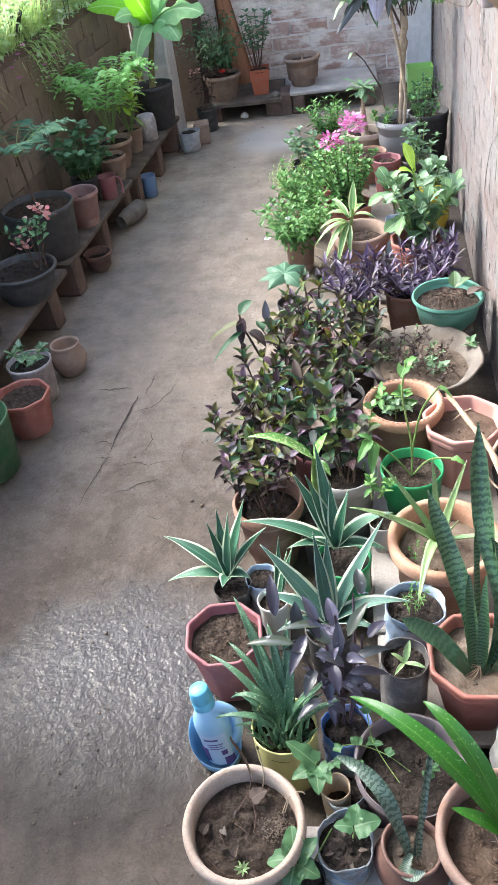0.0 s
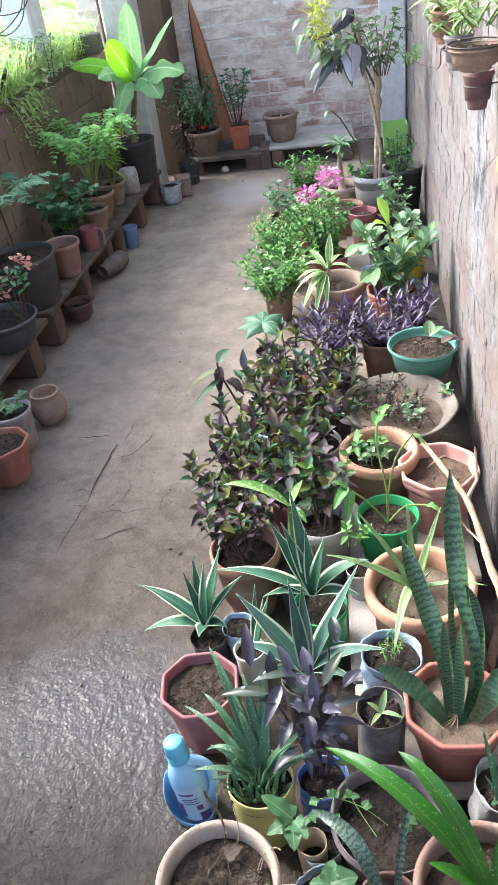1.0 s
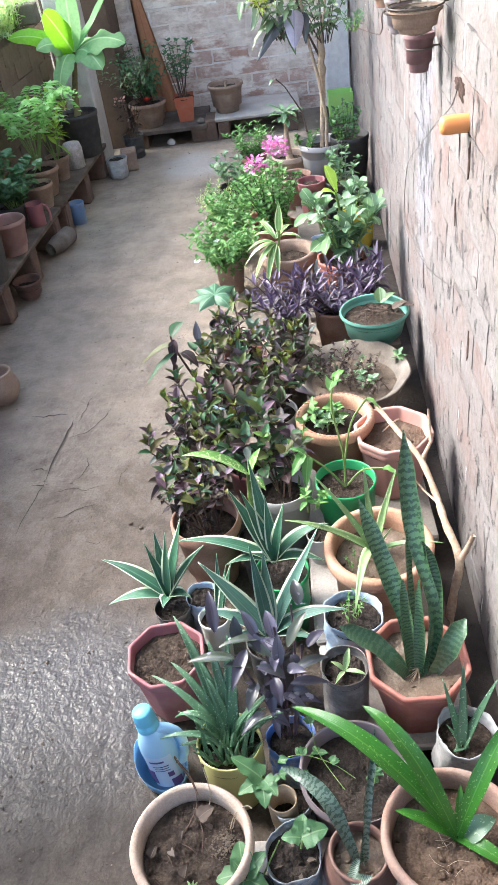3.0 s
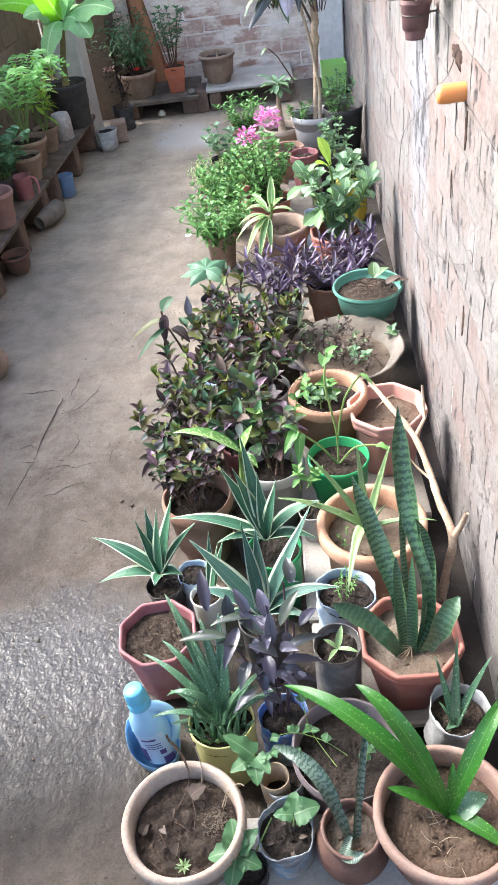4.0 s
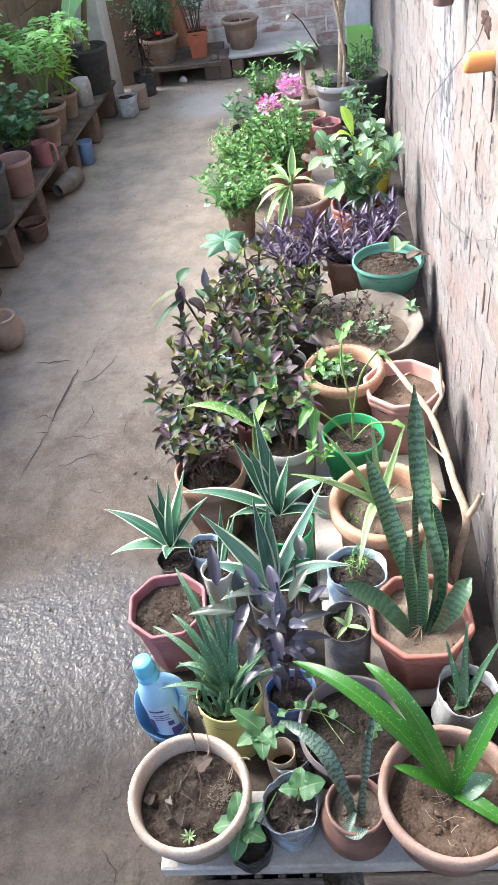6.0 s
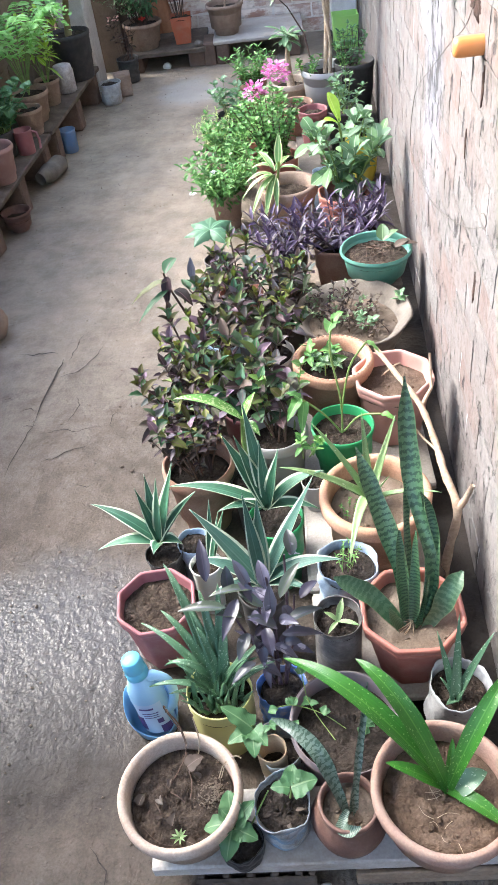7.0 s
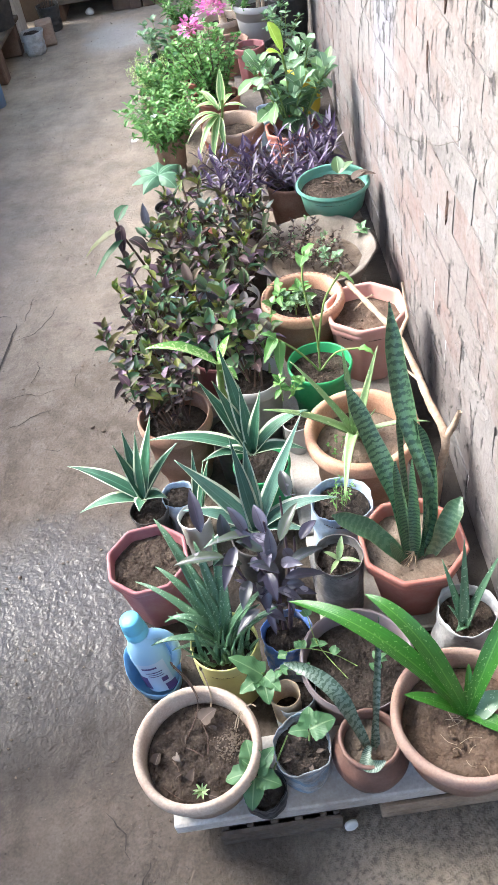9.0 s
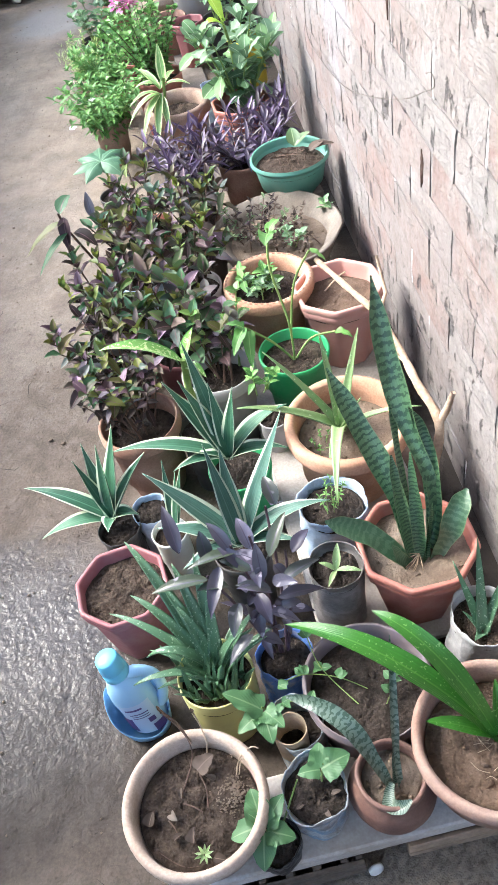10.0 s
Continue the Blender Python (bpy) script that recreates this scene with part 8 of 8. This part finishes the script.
part("pseudostem", tube(Geo(), ((0, 0, 0.2), (0.015, 0, 0.32), (0.045, 0.0, 0.44), (0.065, 0.0, 0.53)), [0.02, 0.017, 0.0145, 0.011], 12), STALK_OLIVE, p)
c = (-0.885, 4.24, 0.69)
leaves_of(p, BANANA, [(c, (-0.845, 4.2, 1.08), 0.0, 1.0, 0.3)], 0.115, "banana", 0.2, 0, 16, 0.12, face=(0.1, -1, 0.1))
leaves_of(p, BANANA, [(c, (-0.62, 4.25, 0.985), -0.03, 1.0, 0.4)], 0.07, "banana", 0.5, 0, 16, 0.1)
leaves_of(p, BANANA, [(c, (-0.585, 4.12, 0.73), 0.1, 1.0, -0.2), (c, (-0.72, 4.06, 0.63), 0.11, 0.75, 0.1)], 0.19, "banana", 0.25, 0, 18, 0.16, face=(0.15, -0.6, 0.8))
leaves_of(p, BANANA, [(c, (-0.97, 4.05, 0.55), 0.12, 1.0, 0.0), (c, (-1.05, 4.12, 0.75), 0.08, 0.9, 0.0)], 0.12, "banana", 0.25, 0, 16, 0.16, face=(-0.2, -0.7, 0.6))
leaves_of(p, BANANA_YOUNG, [(c, (-0.955, 4.08, 0.925), 0.03, 1.05, 0.3), (c, (-1.19, 4.14, 0.815), 0.09, 0.75, 0.2)], 0.125, "banana", 0.2, 0, 14, 0.08, face=(0.1, -0.9, 0.4))
g = Geo()
lathe(g, [(0.045, 0), (0.05, 0.004), (0.052, 0.1), (0.045, 0.13), (0.03, 0.135)], 24, 0.02, 4)
s = tagged(part("plastic_jar", g, GREY_SACK), "cloudy plastic jar on the shelf", "jar")
s.matrix_basis = pose(-0.97, 4.02, 0.17)

p = pot_thing("bare_stem_plant", (-0.74, 4.66, 0.0), 0.13, 0.13, BLACK_SACK, "black grow bag with dark twiggy stems and few leaves", style="bag", base=0.75, soil=SOIL_DARK, soil_at=0.88, seed=211)
bush(p, SHIELD_DARK, STALK, 211, 12, 0.07, 0.3, 3, 0.04, 0.012, (0, 0, 0.1), shape="lance", stem_r=0.0025, bare=0.4)
g = Geo()
for k in range(14):
    a = rr.uniform(0, 6.28)
    small_leaf(g, (-0.04 + rr.uniform(-0.03, 0.03), rr.uniform(-0.02, 0.02), 0.33 + rr.uniform(-0.02, 0.02)), (math.cos(a), math.sin(a), 0.4), 0.02, 0.014, rr, "ovate", 0.1)
part("blossom", g, FLOWER_PINK, p, "faded pink flowers")
# white lump in place of daylight that leaks in under the back shelf
g = Geo()
lathe(g, [(0.02, 0), (0.03, 0.004), (0.034, 0.02), (0.024, 0.04), (0.006, 0.05)], 16, 0.12, 5, crumple=0.3)
s = tagged(part("crumpled_paper", g, WHITE_PLASTIC), "white lump standing in for a spot of daylight under the shelf", "paper")
s.matrix_basis = pose(-0.53, 4.82, 0.0) @ Matrix.Diagonal((0.8, 0.8, 0.7, 1))

# things on the floor along the shelf
p = pot_thing("orange_octagon", (-0.955, 1.65, 0.0), 0.185, 0.14, RED_PLASTIC, "dull red octagonal planter of crumbly soil", style="oct", base=0.72, soil=SOIL, soil_at=0.86, seed=112, clods=40)
p = pot_thing("tin_pot", (-0.985, 1.83, 0.0), 0.15, 0.15, GREY_SACK, "grey plastic-lined tin with a small leafy cutting", style="straight", base=0.86, soil=SOIL_DARK, soil_at=0.88, seed=113)
bush(p, GREY_GREEN, STALK_GREEN, 113, 4, 0.06, 0.1, 3, 0.05, 0.03, (0, 0, 0.12))
p = pot_thing("clay_jug", (-0.91, 1.98, 0.0), 0.105, 0.12, TAN_CLAY, "small brown clay water jug on the floor", "jug", style="belly", soil=False, seed=114)
g = Geo()
lathe(g, [(0.08, 0), (0.095, 0.01), (0.112, 0.19), (0.114, 0.2), (0.108, 0.2), (0.095, 0.02), (0.05, 0.018)], 36)
s = tagged(part("green_bucket", g, plastic("dark_green_plastic", (0.03, 0.12, 0.045), 0.45)), "dark green plastic bucket on the floor", "bucket")
s.matrix_basis = pose(-1.03, 1.44, 0.0)
p = pot_thing("bowl_under_shelf", (-1.0, 2.8, 0.0), 0.13, 0.085, CLAY_BROWN, "brown clay bowl tucked beside the shelf leg", style="flared", base=0.6, soil=SOIL_DARK, soil_at=0.6, seed=115)
g = Geo()
tube(g, ((0, 0, 0.045), (0.03, 0.06, 0.047), (0.06, 0.16, 0.047), (0.07, 0.2, 0.046)), [0.03, 0.044, 0.044, 0.02], 18)
s = tagged(part("cement_log", g, CEMENT), "pale cement lump lying beside the shelf", "lump")
s.matrix_basis = pose(-0.985, 3.2, 0.0)
g = Geo()
lathe(g, [(0.035, 0), (0.038, 0.003), (0.042, 0.1), (0.043, 0.11), (0.04, 0.11), (0.036, 0.02), (0.02, 0.018)], 28)
s = tagged(part("blue_cup", g, plastic("dull_blue_plastic", (0.12, 0.21, 0.36), 0.45)), "dull blue plastic cup on the floor", "cup")
s.matrix_basis = pose(-0.925, 3.63, 0.0)
p = pot_thing("grey_sack_small", (-0.8, 4.3, 0.0), 0.12, 0.11, WHITE_SACK, "grubby white sack of soil on the floor", style="bag", base=0.7, soil=SOIL_DARK, soil_at=0.88, seed=116)
g = Geo()
box(g, (-0.04, -0.05, 0), (0.05, 0.05, 0.12), 0.008, 0.004)
s = tagged(part("loose_brick", g, TAN_CLAY, None, "", False), "tan brick standing on its end", "brick")
s.matrix_basis = pose(-0.75, 4.42, 0.0, 0, 0, 12)

# ---------------------------------------------------------------- pots hung on the right wall
hang = ((1.6, 1.083, 0.07, PLUM_PLASTIC, 120), (1.5, 1.15, 0.112, TAN_CLAY, 121), (1.98, 1.1, 0.076, PURPLE_GREY, 122), (2.14, 1.14, 0.1, TERRA, 123))
for y, z, d, mat, seed in hang:
    x = right_x(y) - d * 0.52 - 0.01
    p = pot_thing("wall_pot", (x, y, z - (0.08 if seed == 120 else 0.045 if seed == 121 else 0.085)), d, 0.08 if seed == 120 else 0.085 if seed != 121 else 0.045, mat, "small pot with trailing leaves hung on the wall", style="flared", base=0.62, soil=SOIL_DARK, soil_at=0.85, seed=seed, group="pots on the wall")
    g = Geo()
    d = d if seed != 120 else 0.06
    ring = [(0.52 * d * math.cos(a), 0.52 * d * math.sin(a), 0.05) for a in [2 * math.pi * i / 20 for i in range(21)]]
    tube(g, ring, 0.002, 5)
    tube(g, ((0.52 * d, 0, 0.05), (0.55 * d + 0.016, 0, 0.05)), 0.002, 5)
    part("wire_ring", g, IRON, p)
    if seed > 120:
        bush(p, VARIEG if seed != 122 else GREEN_LEAF, STALK_GREEN, seed, 8, 0.09, 0.08, 4, 0.075 if seed != 122 else 0.03, 0.011, (0, 0, 0.08), shape="lance", lift=0.5, droop=0.6)
    if seed == 121:
        part("runner", tube(Geo(), curve(((-0.03, 0, 0.06), (0.0, 0.5, -0.04), (0.065, 1.0, -0.17), (0.11, 1.45, -0.272), (0.09, 1.7, -0.3), (0.065, 1.9, -0.315))), 0.002, 6), STALK, p)
        bush(p, DEEP_GREEN, STALK_GREEN, 125, 10, 0.06, 0.08, 4, 0.05, 0.007, (0.065, 1.9, -0.33), shape="lance")

# cut pipe, wire loop and twig on the right wall
pipe = thing("orange_pipe", (right_x(1.237), 1.237, 0.985), "short cut orange plastic pipe stuck in the wall", "pipe")
g = Geo()
lathe(g, [(0.0155, -0.05), (0.0175, -0.02), (0.0178, 0.04), (0.0172, 0.047), (0.0145, 0.052), (0.008, 0.054), (0.003, 0.0543)], 28, 0.01, 4)
g.v = [(-z, y, x) for x, y, z in g.v]
part("tube", g, plastic("bright_orange_plastic", (0.72, 0.27, 0.08), 0.4, (0.55, 0.32, 0.18)), pipe)
w = thing("wire_loop", (right_x(1.3), 1.3, 0.98), "thin rusty wire looping down the wall", "wire")
pts = []
for y, z in ((1.28, 1.05), (1.36, 0.985), (1.532, 0.907), (1.792, 0.78), (2.054, 0.649), (2.15, 0.549), (2.173, 0.446), (2.007, 0.437), (1.703, 0.478), (1.407, 0.572), (1.188, 0.658), (1.075, 0.715), (1.03, 0.738), (1.022, 0.752), (1.04, 0.758), (1.065, 0.748)):
    pts.append((right_x(y) - right_x(1.3) - 0.012, y - 1.3, z - 0.98))
part("strand", tube(Geo(), curve(pts, 5), 0.0009, 6), IRON, w)
# flat dark patches for recesses, the shade inside put into the colour
GAP = speckled("shaded_broken_brick", (0.022, 0.014, 0.012), (0.05, 0.03, 0.024), (0.1, 0.06, 0.048), 40, 0.95, 0.8, 200, 0.2, bdist=0.006)
for name, label, y, z, hw, hh, seed in (("wall_hole", "broken patch of exposed red brick in the wall", 1.33, 1.025, 0.05, 0.017, 9), ("wall_hole", "dark open joint under the pipe", 1.206, 0.925, 0.0065, 0.036, 5), ("wall_hole", "dark open joint in the wall", 1.33, 0.775, 0.006, 0.03, 6), ("wall_hole", "dark open joint in the wall", 1.12, 0.56, 0.006, 0.034, 7)):
    g = Geo()
    lathe(g, [(1.0, -0.004), (0.97, 0.0012), (0.6, 0.0008), (0.1, 0.001)], 36, 0.0, seed, 0, hw, hh, crumple=0.75)
    g.v = [(-z_, x_, y_) for x_, y_, z_ in g.v]
    hole = tagged(part(name, g, GAP), label, "hole", kind="structure")
    hole.matrix_basis = pose(right_x(y) - 0.001, y, z)

# ---------------------------------------------------------------- left wall top, pillars, greenery outside
for x, y, wd, top in ((-0.98, 4.62, 0.085, 3.3), (-1.3, 3.9, 0.07, 3.3)):
    g = Geo()
    box(g, (x - wd, y - 0.1, -0.05 if y > 4 else 0.8), (x + wd, y + 0.12, top), 0.01, 0.002)
    structure("pillar", g, GREY_RENDER, "grey cement-rendered roof pillar")
g = Geo()
box(g, (0.5, 5.19, 0), (0.665, 5.26, 3.3), 0.008, 0.002)
structure("pilaster", g, PALE_RENDER, "grey rendered pilaster in the corner of the far wall")
# stands in for the dim corner and its post; shade is in the colour
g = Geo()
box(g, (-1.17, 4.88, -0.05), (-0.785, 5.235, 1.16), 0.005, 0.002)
structure("wall_corner", g, BROWN_MORTAR, "dark rendered wall filling the dim far corner")
g = Geo()
box(g, (-1.235, 4.4, 0.83), (-1.085, 4.515, 0.93), 0.008, 0.003)
tagged(part("cement_block", g, CEMENT, None, "", False), "grey cement block on top of the brick wall", "block")

rr5 = random.Random(31)
g = Geo()
for k in range(9000):
    y = rr5.uniform(1.5, 4.6)
    x = left_x(y) + rr5.uniform(-0.3, -0.01)
    a, ln = rr5.uniform(0, 6.28), rr5.uniform(0.06, 0.24)
    hang_ = (3.3 < y < 3.7 or 2.3 < y < 2.9) and rr5.random() < 0.3
    tip = (x + (0.4 if hang_ else 1) * ln * 0.5 * math.cos(a) + (0.08 if hang_ else 0), y + ln * 0.5 * math.sin(a), 0.835 + (-ln * 0.7 if hang_ else ln * rr5.uniform(0.5, 1)))
    blade(g, (x, y, 0.82), tip, 0.05, 0.006, "lance", 0, 0.3, 0, 4)
tagged(part("wall_grass", g, GRASS), "straggly grass and creepers along the wall top", "grass", kind="stuff")
g = Geo()
for k in range(5200):
    y = rr5.uniform(1.9, 4.6)
    low = 0.64 if (3.3 < y < 3.7 or 2.35 < y < 2.8) and rr5.random() < 0.18 else 0.83
    x = left_x(y) + (rr5.uniform(0.005, 0.05) if low < 0.8 else rr5.uniform(-0.3, 0.04))
    a = rr5.uniform(0, 6.28)
    small_leaf(g, (x, y, rr5.uniform(low, 1.0 if low > 0.8 else 0.86)), (math.cos(a), math.sin(a), rr5.uniform(-0.3, 0.8)), rr5.uniform(0.02, 0.045), rr5.uniform(0.01, 0.02), rr5, "ovate", 0.3, 3)
tagged(part("wall_creeper", g, leafy("creeper_leaf", [(0.3, 0.48, 0.16), (0.42, 0.6, 0.26), (0.54, 0.68, 0.38), (0.24, 0.42, 0.14)], None, 0.5, None, 0.1, None, 0.45, None, 0.3)), "pale green small-leaved creeper spilling over the wall top", "creeper", kind="stuff")
g = Geo()
for k in range(60):
    y = rr5.uniform(1.8, 4.0)
    c = Vector((left_x(y) + rr5.uniform(-0.2, 0.08), y, rr5.uniform(0.72, 0.98)))
    for i in range(5):
        a = i * 1.257
        small_leaf(g, c, (math.cos(a), math.sin(a), 0.4), 0.013, 0.012, rr5, "obov", 0.0)
tagged(part("wall_flowers", g, MAGENTA), "tiny pink and red flowers among the wall-top grass", "flowers", kind="stuff")
for k, (y, mat, leaf) in enumerate(((2.95, BLACK_PLASTIC, GREY_GREEN), (3.78, TAN_CLAY, GREEN_LEAF), (3.4, BLACK_PLASTIC, GRASS))):
    p = pot_thing("wall_top_pot", (left_x(y) - 0.11, y, 0.83), 0.2, 0.12, mat, "round pot with trailing plants on the brick wall", style="flared", base=0.62, soil=SOIL_DARK, soil_at=0.85, seed=130 + k, group="pots on the wall top")
    bush(p, leaf, STALK_GREEN, 130 + k, 12, 0.14, 0.16, 6, 0.05, 0.014, (0, 0, 0.1), shape="lance", lift=0.3, droop=0.6)

g = Geo()
for k in range(5200):
    x, y = rr5.uniform(-5.5, -2.1), rr5.uniform(0.5, 10.5)
    z = rr5.uniform(0, 0.6 + 0.45 * (-x - 1.8))
    a = rr5.uniform(0, 6.28)
    small_leaf(g, (x, y, z), (math.cos(a), math.sin(a), rr5.uniform(-0.2, 0.9)), rr5.uniform(0.12, 0.3), rr5.uniform(0.04, 0.1), rr5, "lance", 0.4, 3)
tagged(part("garden_greenery", g, leafy("sunlit_garden_leaf", [(0.28, 0.54, 0.12), (0.42, 0.66, 0.2), (0.2, 0.46, 0.1), (0.54, 0.72, 0.3)], (0.5, 0.65, 0.26), 0.5, None, 0.1, None, 0.5, None, 0.4)), "bright garden shrubs and tall grass beyond the wall", "shrubs", kind="stuff")

cable = thing("black_cable", (-1.12, 3.2, 1.0), "black electric cable hanging in loose loops above the wall", "cable")
RUBBER = plastic("black_rubber", (0.02, 0.02, 0.022), 0.5, (0.06, 0.055, 0.05))
for pts in (
    ((-1.34, 0.05, 1.3), (-1.25, 0.0, 1.2), (-1.179, 0.0, 1.179), (-1.097, 0.0, 1.176), (-1.031, 0.0, 1.202), (-0.98, 0.05, 1.32)),
    ((-1.34, -0.03, 1.22), (-1.26, -0.02, 1.14), (-1.2, -0.02, 1.118), (-1.149, -0.02, 1.119), (-1.075, -0.02, 1.166), (-1.042, 0.0, 1.217), (-1.03, 0.05, 1.35)),
    ((-1.34, 0.04, 1.16), (-1.27, 0.02, 1.12), (-1.203, 0.02, 1.108), (-1.137, 0.02, 1.103), (-1.073, 0.02, 1.145), (-1.032, 0.0, 1.223), (-1.02, 0.05, 1.36)),
    ((-1.09, -0.05, 1.33), (-1.116, -0.04, 1.22), (-1.154, -0.04, 1.155), (-1.187, -0.03, 1.105), (-1.27, -0.02, 1.03)),
):
    part("strand", tube(Geo(), curve([(x + 1.12, y, z - 1.0) for x, y, z in pts], 6), 0.0024, 7), RUBBER, cable)
twig = thing("leafy_twig", (-1.17, 3.75, 0.83), "upright twig with small dark leaves on the wall top", "plant")
bush(twig, DEEP_GREEN, STALK, 301, 2, 0.03, 0.3, 9, 0.035, 0.014, (0, 0, 0), lean=(0.02, 0.0), stem_r=0.002, bare=0.1, base_r=0.01)

# ---------------------------------------------------------------- roof and walls
# roof out of view, cut to steer how much sky light comes in
g = Geo()
for lo, hi in (((-1.3, -1.7), (1.0, 1.3)), ((-0.5, 1.3), (1.0, 2.0))):
    box(g, (*lo, 3.3), (*hi, 3.42), 0.01)
structure("ceiling", g, GREY_RENDER, "unseen grey roof slab added to shade the near end")
# added out of view; its height sets the sky light from behind
g = Geo()
box(g, (-1.5, -1.8, -0.05), (0.8, -1.6, 0.83), 0.01)
structure("wall_rear", g, GREY_RENDER, "unseen low grey wall behind the camera, kept low for light")
brick_wall("wall_far", (0.75, 5.25), (-1.4, 5.25), 3.3, FAR_BRICK, FAR_MORTAR, "far wall of pale, worn bricks with pale mortar", z_top=1.3, open_joints=0.55, bed=-0.0025, pillow=0.2, flat=True)
# wall out of view, added to keep sun and sky off the near end
g = Geo()
box(g, (-1.75, -1.7, -0.05), (-1.5, 0.92, 3.3), 0.01)
structure("wall_left_room", g, GREY_RENDER, "unseen grey wall added to block light from the near left")
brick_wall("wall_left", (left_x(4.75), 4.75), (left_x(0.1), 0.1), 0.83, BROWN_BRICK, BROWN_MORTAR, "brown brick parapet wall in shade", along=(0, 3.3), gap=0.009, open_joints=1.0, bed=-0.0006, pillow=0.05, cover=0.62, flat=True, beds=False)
brick_wall("wall_right", (right_x(-1.6), -1.6), (right_x(5.45), 5.45), 3.3, WASHED_BRICK, WASHED_MORTAR, "rough whitewashed brick wall with dark open joints", along=(1.8, 6.9), z_top=1.33, gap=0.008, open_joints=0.09, bed=-0.0006, pillow=0.04, cover=0.62, flat=True, beds=False)
